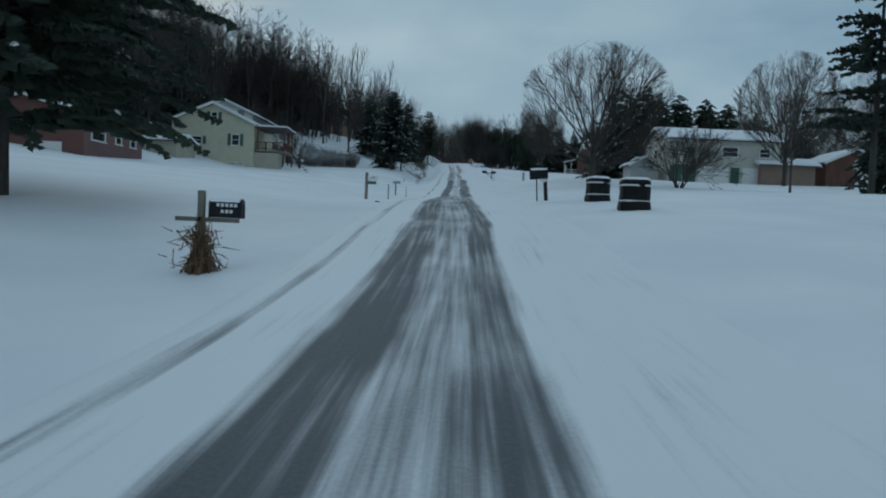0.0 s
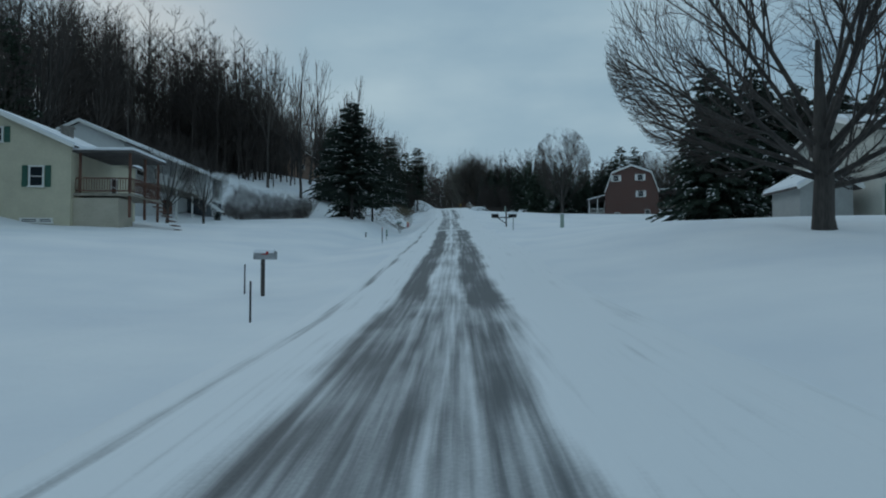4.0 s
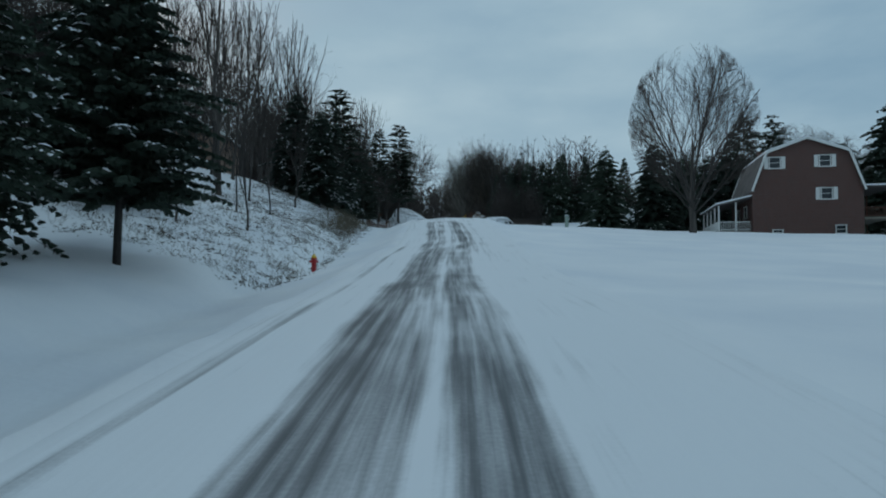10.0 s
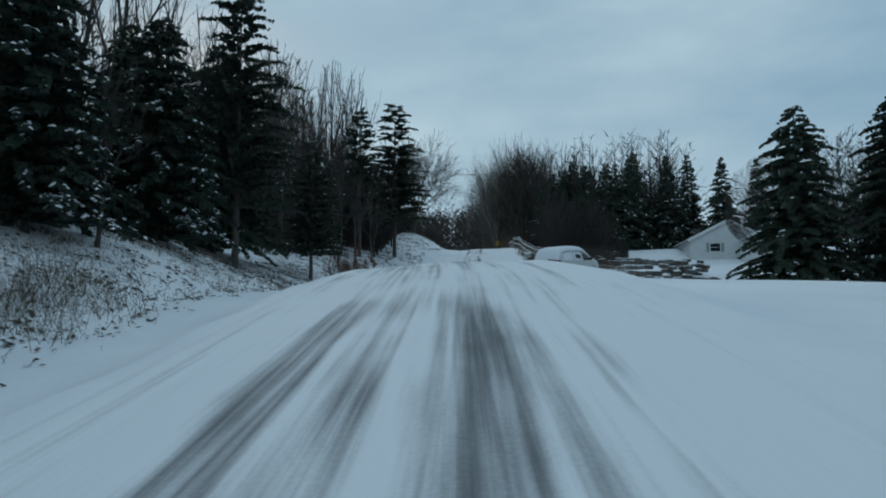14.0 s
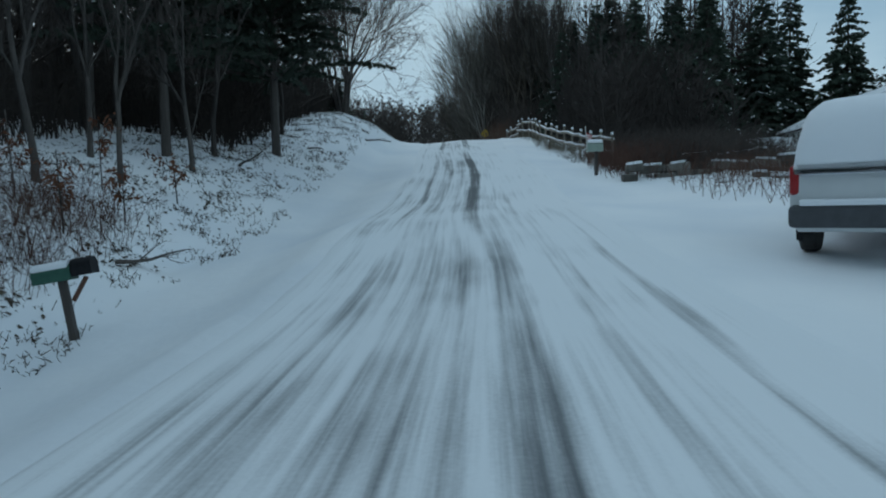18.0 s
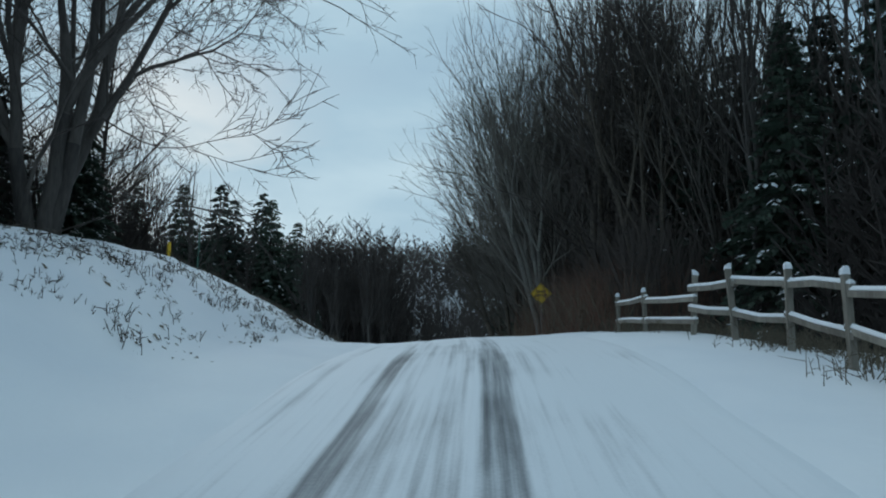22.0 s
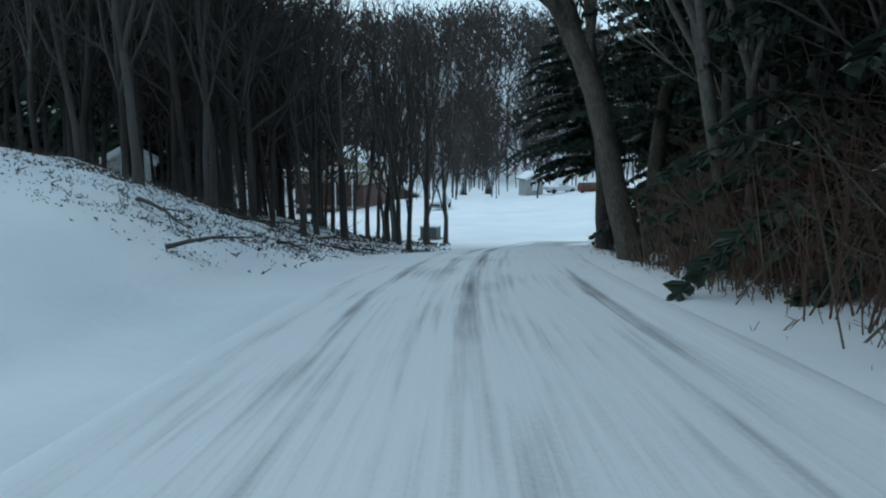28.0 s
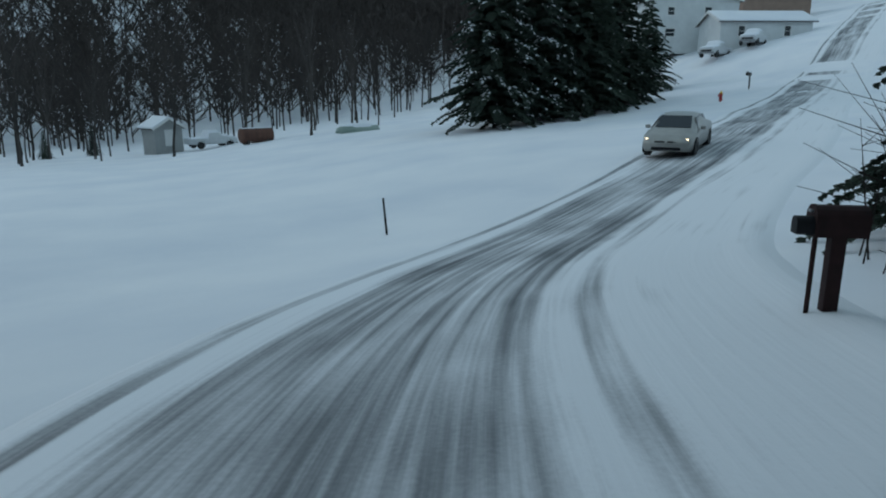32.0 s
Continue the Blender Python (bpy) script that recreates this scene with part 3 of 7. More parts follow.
def grow(rng, p, d, length, r, level, top, out, bend=0.25, up=0.10, kids=(4, 5, 5, 4), spread=0.75, ratio=0.62, bare_low=0.35):
    """One limb and, from it, its own limbs; thick ones go to out[0], thin ones to out[1]."""
    n = max(2, 5 - level) if level else 7
    path, dirs = [p], []
    d = d / np.linalg.norm(d)
    for i in range(n):
        d = d + rng.normal(0, bend / n * (0.5 if level == 0 else 1.3), 3) + np.array([0, 0, up if level else 0.02])
        d = d / np.linalg.norm(d)
        path.append(path[-1] + d * length / n)
        dirs.append(d)
    tip = 0.25 if level else 0.3
    radii = [r * (1 - (1 - tip) * i / n) for i in range(n + 1)]
    sides = (8, 5, 3, 3, 3)[level]
    if level < 2:
        tube(out[0][0], out[0][1], path, radii, sides)
    else:
        for i in range(n):
            out[1].append((path[i], path[i + 1], radii[i], radii[i + 1]))
    if level >= top:
        return
    count = kids[level]
    for k in range(count):
        lo = bare_low if level == 0 else 0.25
        f = lo + (1 - lo) * (k + rng.uniform(0.1, 0.9)) / count
        i = min(int(f * n), n - 1)
        start = path[i] + (path[i + 1] - path[i]) * (f * n - i)
        side = rng.normal(0, 1, 3)
        side -= side @ dirs[i] * dirs[i]
        side /= np.linalg.norm(side)
        ang = rng.uniform(0.45, 1.0) * spread
        nd = dirs[i] * math.cos(ang) + side * math.sin(ang)
        grow(rng, start, nd, length * ratio * rng.uniform(0.7, 1.1) * (1.15 - 0.45 * f), r * (1 - (1 - tip) * f) * rng.uniform(0.45, 0.7),
             level + 1, top, out, bend, up, kids, spread, ratio, bare_low)


# ---- trees ----
def unit(v):
    return v / (np.linalg.norm(v, axis=-1, keepdims=True) + 1e-9)


def joined(pieces):
    v = np.concatenate([k[0] for k in pieces])
    start = np.cumsum([0] + [len(k[0]) for k in pieces[:-1]])
    return v, np.concatenate([k[1] + o for k, o in zip(pieces, start)])


def bare_tree(name, seed, tall, wide, girth, label, levels=7, clear=0.2, first=3, fork=0.6, lead=0.3, up=0.12, stems=1, splay=0.3, twigs=2, bark=None, twig=None, lean=0.0, wander=0.13, fine=0.006, opened=0.0, thin_out=0.84):
    """A leafless tree that forks again and again from its trunk, ending in fine twigs; it is brought to its height and width at the end."""
    rng = np.random.default_rng(seed)
    a = 2 * math.pi * np.arange(stems) / stems + rng.uniform(0, 1, stems)
    off = np.stack([np.cos(a), np.sin(a), 0 * a], 1) * (girth * 0.9 if stems > 1 else 0)
    p = off + [0, 0, -0.25]
    s = splay * rng.uniform(0.5, 1.1, stems) if stems > 1 else np.zeros(1)
    d = unit(np.stack([np.cos(a) * s + lean, np.sin(a) * s, 1 + 0 * a], 1))
    ln = tall * clear * rng.uniform(0.8, 1.2, stems)
    r = np.full(stems, girth) * rng.uniform(0.75, 1.0, stems)
    thick, thin, ends, trunks = [], [], [], []
    for level in range(levels + 1):
        n = len(p)
        d2 = unit(d + rng.normal(0, wander, (n, 3)))
        mid = p + d * ln[:, None] / 2
        end = mid + d2 * ln[:, None] / 2
        for q0, q1, r0, r1 in ((p, mid, r * (1.25 if level == 0 else 1.0), r * 0.92), (mid, end, r * 0.92, r * 0.84)):
            big = r0 > 0.028
            if level == 0:
                trunks.append((q0, q1, r0, r1))
                continue
            thick.append((q0[big], q1[big], r0[big], r1[big]))
            thin.append((q0[~big], q1[~big], r0[~big], r1[~big]))
        if level >= 2:
            ends.append((p, mid, end, ln))
        if level == levels:
            break
        kids = first if level == 0 else 2
        np_, nd, nl, nr = [], [], [], []
        turn = rng.uniform(0, 6.283, n)
        u = unit(np.cross(d2, [0.31, 0.95, 0.05]))
        w = np.cross(d2, u)
        for k in range(kids + 1):
            side = u * np.cos(turn)[:, None] + w * np.sin(turn)[:, None]
            turn = turn + (2.4 if level == 0 and opened else 6.283 / kids) + rng.normal(0, 0.35, n)
            if k == 0:
                ang, keep, rr, ll = lead * rng.uniform(0.3, 1, n), np.ones(n, bool), rng.uniform(0.86, 0.95, n), rng.uniform(0.82, 1.0, n)
            elif k < kids:
                ang, keep, rr, ll = fork * rng.uniform(0.6, 1.15, n), np.ones(n, bool), rng.uniform(0.55, 0.8, n), rng.uniform(0.65, 0.95, n)
            else:
                # Now and then a side limb from the middle.
                ang, keep, rr, ll = fork * rng.uniform(0.9, 1.5, n), rng.random(n) < 0.4, rng.uniform(0.35, 0.55, n), rng.uniform(0.5, 0.8, n)
            if level == 0 and opened:
                # The first limbs fan out evenly, up to the widest.
                ang, keep = np.full(n, opened * math.sqrt((k + 0.3) / (kids + 0.5))), np.ones(n, bool)
                rr, ll = rng.uniform(0.5, 0.65, n), rng.uniform(0.9, 1.05, n)
            dd = unit(d2 * np.cos(ang)[:, None] + side * np.sin(ang)[:, None] + [0, 0, up])
            start = end - (end - mid) * rng.uniform(0, 0.8 if level == 0 and opened else 0.05, (n, 1)) if k < kids else mid
            np_.append(start[keep]), nd.append(dd[keep])
            base = ln if level else np.full(n, tall * (1 - clear) * 0.24)
            nl.append((base * ll)[keep]), nr.append(np.maximum(r * thin_out * rr, fine)[keep])
        p, d, ln, r = (np.concatenate(q) for q in (np_, nd, nl, nr))
    tips = np.concatenate([e[2] for e in ends])
    for e0, e1, e2, el in ends:
        for _ in range(twigs):
            f = rng.uniform(0, 1, (len(e0), 1))
            q = e1 + (e2 - e1) * f
            dd = unit(unit(e2 - e0) + rng.normal(0, 0.55, (len(e0), 3)) + [0, 0, up])
            size = rng.uniform(0.25, 0.8, len(e0)) * np.minimum(el, 0.9)
            thin.append((q, q + dd * size[:, None], np.full(len(e0), fine), np.full(len(e0), fine * 0.5)))
    zs = tall / max(tips[:, 2].max(), 0.1)
    xs = wide / 2 / (np.percentile(np.hypot(tips[:, 0], tips[:, 1]), 93) + 0.01)
    k = np.array([xs, xs, zs])
    cat = lambda rows: [np.concatenate(q) for q in zip(*rows)]
    ob = thing(name, 0, 0, -500, 0, label, "tree")
    soft = lambda q: q * (1 + (k - 1) * np.clip((q[:, 2:3] + 0.3) / (tall * 0.05), 0, 1))
    for i in range(stems):
        line = np.concatenate([trunks[0][0][i:i + 1], trunks[0][1][i:i + 1], trunks[1][1][i:i + 1]])
        line = soft(np.array([line[0], (line[0] * 3 + line[1]) / 4, (line[0] + line[1]) / 2, line[1], (line[1] + line[2]) / 2, line[2]]))
        line[1:5, :2] += rng.normal(0, girth * 0.12, (4, 2))
        g = trunks[0][2][i] / 1.25
        tv, tf = [], []
        tube(tv, tf, list(line), [g * 1.45, g * 1.12, g, g * 0.93, g * 0.88, g * 0.82], 12)
        mesh_ob("trunk", tv, tf, bark or BARK, ob, flat=False)
    A, B, R0, R1 = cat(thick)
    if len(A):
        A = A - unit(B - A) * R0[:, None] * 0.6
        v, f = slivers(soft(A), soft(B), R0, R1, 8)
        limbs = fast_mesh("branchwork", v, f, bark or BARK, ob)
        limbs.data.polygons.foreach_set("use_smooth", [True] * len(f))
        tagged(limbs, "leafless limbs and boughs", kind="stuff")
    A, B, R0, R1 = cat(thin)
    small = R0 < 0.014
    v, f = joined([slivers(soft(A[q]), soft(B[q]), R0[q] * g, R1[q] * g, n) for q, n, g in ((small, 2, 1.3), (~small, 3, 1.0))])
    fast_mesh("crown", v, f, twig or TWIG, ob, "leafless crown of fine twigs")
    return ob


def dome_tree(name, seed, tall, wide, girth, label, clear=0.12, limbs=17, steep=1.32, crown_low=0.16, bark=None, twig=None):
    """A leafless lawn tree: limbs fan from a short trunk and divide three times, all ending on one rounded crown."""
    rng = np.random.default_rng(seed)
    mid = np.array([0, 0, tall * (crown_low + 1) / 2])
    axes = np.array([wide / 2, wide / 2, tall * (1 - crown_low) / 2])

    def reach(p, d):
        """How far from p along d the crown's outline lies."""
        q, e = (p - mid) / axes, d / axes
        a, b, c = (e * e).sum(-1), (q * e).sum(-1), (q * q).sum(-1) - 1
        return (-b + np.sqrt(np.maximum(b * b - a * c, 0))) / a

    def bowed(p, d, ln, lift):
        m = p + d * (ln * 0.5)[:, None]
        e = unit(d + np.array([0, 0, 1.0]) * lift[:, None] + rng.normal(0, 0.07, p.shape))
        return m, m + e * (ln * 0.5)[:, None], e

    top = np.array([rng.normal(0, 0.15), rng.normal(0, 0.15), tall * 0.5])
    foot = np.array([0, 0, -0.25])
    a = np.arange(limbs) * 2.4 + rng.uniform(-0.3, 0.3, limbs)
    polar = 0.12 + (steep - 0.12) * np.sqrt((np.arange(limbs) + 0.5) / limbs) * rng.uniform(0.92, 1.06, limbs)
    up = clear + (0.36 - clear) * (1 - polar / steep) + rng.uniform(-0.02, 0.02, limbs)
    p = foot + (top - foot) * (up / 0.5)[:, None]
    d = np.stack([np.sin(polar) * np.cos(a), np.sin(polar) * np.sin(a), np.cos(polar)], 1)
    ln = reach(p, d) * rng.uniform(0.9, 1.02, limbs)
    r = girth * rng.uniform(0.26, 0.38, limbs)
    thick, thin = [], []
    counts = (0, 9, 7, 6)
    for level in range(4):
        if level:
            k = counts[level]
            i = np.repeat(np.arange(len(p)), k)
            f = np.tile((np.arange(k) + 0.5) / k, len(p)) * 0.68 + 0.27 + rng.uniform(-0.05, 0.05, len(i))
            low = f < 0.5
            start = np.where(low[:, None], p[i] + (m - p)[i] * (f * 2)[:, None], m[i] + (e - m)[i] * (f * 2 - 1)[:, None])
            base = np.where(low[:, None], d[i], e2[i])
            side = unit(np.cross(base, rng.normal(0, 1, base.shape)))
            ang = rng.uniform(0.3, 0.72, len(i))[:, None]
            nd = unit(base * np.cos(ang) + side * np.sin(ang))
            free = np.maximum(reach(start, nd), 0.1)
            r = np.maximum(r[i] * (1 - 0.6 * f) * (0.5, 0.48, 0.55)[level - 1], 0.006)
            p, d = start, nd
            ln = np.minimum(free * rng.uniform(0.7, 1.06, len(i)), (9.0, 3.2, 1.3)[level - 1] * rng.uniform(0.5, 1.1, len(i)))
        m, e, e2 = bowed(p, d, ln, np.full(len(p), 0.10 if level else 0.14))
        for q0, q1, r0, r1 in ((p, m, r, r * 0.7), (m, e, r * 0.7, r * 0.32)):
            big = r0 > 0.03
            thick.append((q0[big], q1[big], r0[big], r1[big]))
            thin.append((q0[~big], q1[~big], r0[~big], np.maximum(r1[~big], 0.004)))
    ob = thing(name, 0, 0, -500, 0, label, "tree")
    tv, tf = [], []
    line = [foot + (top - foot) * g + np.array([rng.normal(0, 0.03), rng.normal(0, 0.03), 0]) for g in (0, 0.12, 0.3, 0.6, 1.0)]
    tube(tv, tf, line, [girth * 1.4, girth * 1.05, girth * 0.95, girth * 0.7, girth * 0.22], 12)
    mesh_ob("trunk", tv, tf, bark or BARK, ob, flat=False)
    A, B, R0, R1 = [np.concatenate(q) for q in zip(*thick)]
    v, f = slivers(A, B, R0, R1, 6)
    tagged(fast_mesh("branchwork", v, f, bark or BARK, ob), "leafless limbs and boughs", kind="stuff")
    A, B, R0, R1 = [np.concatenate(q) for q in zip(*thin)]
    v, f = slivers(A, B, R0 * 1.15, R1, 2)
    fast_mesh("crown", v, f, twig or TWIG, ob, "leafless rounded crown of fine twigs")
    return ob


def conifer(name, seed, tall, wide, label, whorls=26, snow=0.5, low=0.04, droop=0.35, gap=0.0, needle=None, step=0.2, trunk_r=None, taper=0.85, tuft=1.0):
    """A spruce or pine: whorls of boughs, each with two rows of narrow branchlets, with snow lying on some."""
    rng = np.random.default_rng(seed)
    tr = trunk_r or tall * 0.013
    wood = [([0, 0, -0.3], [0, 0, tall * 0.4], tr, tr * 0.65), ([0, 0, tall * 0.4], [0, 0, tall * 0.97], tr * 0.65, 0.02)]
    base, way, size = [], [], []
    for w in range(whorls):
        f = max((w + rng.uniform(-0.3, 0.3)) / whorls, 0)
        z = tall * (low + (0.98 - low) * f)
        if gap and rng.random() < gap:
            continue
        reach = wide * (1 - f) ** taper * rng.uniform(0.85, 1.1) + 0.12
        count = max(5, int(9 * (1 - f * 0.5)))
        a0 = rng.uniform(0, 6.28)
        for k in range(count):
            a = a0 + 6.283 * k / count + rng.uniform(-0.25, 0.25)
            r = reach * rng.uniform(0.6, 1.12)
            zz = z + rng.uniform(-0.2, 0.2)
            ca, sa = math.cos(a), math.sin(a)
            drop, lift = droop * r * rng.uniform(0.6, 1.3), 0.12 * r
            bend = lambda g: np.stack([ca * r * g, sa * r * g, zz + lift * np.sin(g * 2.2) - drop * g * g], -1)
            q = bend(np.array([0.0, 0.5, 1.0]))
            wood += [(q[0], q[1], 0.015 + 0.007 * r, 0.015), (q[1], q[2], 0.015, 0.006)]
            n = max(3, int(r / step))
            g = (np.arange(n) + rng.uniform(0.2, 1, n)) / n
            g = 0.12 + 0.88 * g
            for side in (-1, 0, 1):
                b = a + side * rng.uniform(0.5, 1.15, n) + (side == 0) * rng.normal(0, 0.2, n)
                sz = (0.2 + 0.3 * min(r, 2.0) * (1.05 - g) ** 0.7) * rng.uniform(0.6, 1.15, n) * tuft
                tilt = -rng.uniform(0.15, 0.75, n) if droop > 0.1 else rng.uniform(-0.35, 0.5, n)
                base.append(bend(g))
                way.append(np.stack([np.cos(b), np.sin(b), tilt], -1))
                size.append(sz if side else sz * 0.7)
    p, d, s = np.concatenate(base), unit(np.concatenate(way)), np.concatenate(size)[:, None]
    flat = unit(np.cross(d, [0, 0, 1.0]))
    upw = np.cross(flat, d)
    wd = 0.10 * s + 0.035
    jit = rng.normal(0, 0.03, p.shape)
    quad = lambda *c: (np.stack(c, 1).reshape(-1, 3), np.arange(len(p) * 4).reshape(-1, 4))
    one = quad(p, p + d * s * 0.55 + flat * wd + jit, p + d * s, p + d * s * 0.5 - flat * wd)
    two = quad(p + upw * 0.02, p + d * s * 0.6 + upw * 0.04, p + d * s * 0.95, p + d * s * 0.45 - upw * wd * 2.2 + jit)
    ob = thing(name, 0, 0, -500, 0, label, "tree")
    A, B, R0, R1 = (np.array(c, float) for c in zip(*wood))
    v, f = slivers(A, B, R0, R1, 5)
    fast_mesh("trunk", v, f, BARK, ob)
    v, f = joined([one, two])
    fast_mesh("crown", v, f, needle or NEEDLE, ob, "dense dark green needled boughs")
    out = np.hypot(p[:, 0], p[:, 1]) / (wide * np.maximum(1 - p[:, 2] / tall, 0.05) ** taper + 0.2)
    on = (rng.random(len(p)) < snow * np.clip(0.45 + 0.55 * np.sin(p[:, 2] * 2.3 + np.arctan2(p[:, 1], p[:, 0]) * 2 + seed), 0.05, 1)) & (out > 0.45)
    if on.any():
        p, d, s, flat, wd = p[on], d[on], s[on], flat[on], wd[on] * 1.25
        hi = np.array([0, 0, 0.035]) + s * [0, 0, 0.10]
        lo = np.array([0, 0, 0.012])
        a = quad(p + d * s * 0.1 + lo, p + d * s * 0.55 + flat * wd + lo, p + d * s * 0.98 + lo, p + d * s * 0.55 + hi)
        b = quad(p + d * s * 0.1 + lo, p + d * s * 0.55 + hi, p + d * s * 0.98 + lo, p + d * s * 0.55 - flat * wd + lo)
        v, f = joined([a, b])
        tagged(fast_mesh("snow", v, f, ROOF_SNOW, ob, "patches of snow lying on the boughs"), "patches of snow lying on the boughs", kind="stuff")
    return ob


def set_tree(kind, x, y, scale=1.0, turn=None, sink=0.0, group=""):
    """A copy of a tree on the ground."""
    a = random.uniform(0, 360) if turn is None else turn
    ob = copy_thing(kind, pose(x, y, ground_z(x, y) - sink, 0, 0, a))
    ob.scale = (scale, scale, scale)
    if group:
        ob["group"] = group
    return ob


def remove(kind):
    for o in (*kind.children_recursive, kind):
        bpy.data.objects.remove(o)


SPRUCES = [conifer("spruce_tree", 10 + k, 12.0, 3.0 + 0.2 * (k % 3), "tall dark green spruce with snow on its boughs", 34, 0.34, 0.03, 0.36, step=0.3) for k in range(3)]
FAR_SPRUCES = [conifer("spruce_tree", 15 + k, 12.0, 3.0 + 0.2 * k, "dark green spruce with a little snow on its boughs", 26, 0.22, 0.03, 0.36, step=0.45, tuft=1.5) for k in range(2)]
TALL_SPRUCES = [conifer("spruce_tree", 26 + k, 20.0, 4.6, "very tall dense dark spruce behind the bungalow", 46, 0.16, 0.03, 0.34, step=0.4, taper=0.7, tuft=1.35) for k in range(2)]
THIN_SPRUCES = [conifer("spruce_tree", 20 + k, 12.0, 2.9, "dark spruce in a row behind the lawn", 34, 0.14, 0.03, 0.3, step=0.34, tuft=1.4, taper=0.8) for k in range(3)]
BROAD = [conifer("spruce_tree", 17 + k, 12.0, 4.1, "broad dark spruce with snow on its sweeping boughs", 36, 0.26, 0.05, 0.30, step=0.15, taper=0.62) for k in range(2)]
LIFTED = [conifer("spruce_tree", 19 + k, 12.5, 4.1, "broad dark spruce with its lowest boughs clear of the snow", 36, 0.26, 0.19, 0.12, step=0.15, taper=0.6) for k in range(2)]
NEAR_PINE = conifer("pine_tree", 37, 14.0, 4.0, "dark pine reaching over the bank", 26, 0.10, 0.16, 0.1, 0.05, PINE_NEEDLE, 0.14, 0.2, 0.55, 0.7)
PINES = [conifer("pine_tree", 30 + k, 14.0, 3.3, "tall ragged pine with tiered horizontal limbs", 22, 0.10, 0.2, 0.03, 0.12, PINE_NEEDLE, 0.2, None, 0.6, 1.0) for k in range(3)]
WOODS = [bare_tree("bare_tree", 40 + k, 16.0, 5.5, 0.17, "tall leafless tree of the winter wood", 6, 0.3, 3, 0.75, 0.2, 0.22, twigs=1, lean=0.05 * (k - 2), fine=0.008) for k in range(6)]
CROWNED = [dome_tree("bare_tree", 60 + k, 13.0, 8.4 + k, 0.2, "leafless tree with a rounded crown of fine twigs", 0.14, 15, 0.95, 0.22) for k in range(2)]


# ---- houses ----
def slab(points, y0, y1, thick):
    """A bent sheet of that thickness: a line of (x, z) across, drawn out along y."""
    n = len(points)
    low = [(x, z - thick) for x, z in points]
    ring = points + low[::-1]
    bm = bmesh.new()
    a = [bm.verts.new((x, y0, z)) for x, z in ring]
    b = [bm.verts.new((x, y1, z)) for x, z in ring]
    m = len(ring)
    for i in range(m):
        bm.faces.new((a[i], a[(i + 1) % m], b[(i + 1) % m], b[i]))
    for i in range(n - 1):
        bm.faces.new((a[i + 1], a[i], a[m - 1 - i], a[m - 2 - i]))
        bm.faces.new((b[i], b[i + 1], b[m - 2 - i], b[m - 1 - i]))
    bmesh.ops.recalc_face_normals(bm, faces=bm.faces)
    return bm


def on_face(face, w, d, u, z, out=0.0):
    """The pose of a thing on a wall: its x along the wall as seen from outside, its -y outwards."""
    spot = {"f": (u, -d / 2 - out, 0), "b": (-u, d / 2 + out, 180), "l": (-w / 2 - out, -u, -90), "r": (w / 2 + out, u, 90)}[face]
    return pose(spot[0], spot[1], z, 0, 0, spot[2])


def window(parent, m, w, h, shutter=None, frame_mat=None, bars=1):
    ob = new("window")
    ob.parent = parent
    ob.matrix_basis = m
    fm = frame_mat or WHITE
    bm = bmesh.new()
    t = 0.08
    for cx, cz, sx, sz in ((0, h / 2, w + 2 * t, t), (0, -h / 2, w + 2 * t, t), (-w / 2, 0, t, h), (w / 2, 0, t, h)):
        add_box(bm, cx, -0.03, cz, sx, 0.1, sz)
    for k in range(bars):
        add_box(bm, 0, -0.025, h * ((k + 1) / (bars + 1) - 0.5), w, 0.05, 0.045)
    add_box(bm, 0, -0.09, -h / 2 - 0.05, w + 0.22, 0.16, 0.05)
    part("frame", bm, fm, ob)
    part("pane", box(0, 0.0, 0, w, 0.02, h), GLASS, ob, "dark reflecting window pane")
    if shutter:
        for side in (-1, 1):
            bm = box(side * (w / 2 + 0.08 + 0.2), -0.03, 0, 0.36, 0.05, h + 0.1)
            for k in range(6):
                add_box(bm, side * (w / 2 + 0.28), -0.065, h * ((k + 0.5) / 6 - 0.5), 0.28, 0.02, h / 11)
            part("shutter", bm, shutter, ob)
    return ob


def slab_door(parent, m, w, h, material, name="door"):
    bm = box(0, -0.03, h / 2, w, 0.06, h, bevel=0.01)
    for k in range(3):
        add_box(bm, 0, -0.065, h * (0.2 + 0.3 * k), w * 0.8, 0.02, h * 0.2)
    ob = part(name, bm, material, parent)
    ob.matrix_basis = m
    return ob


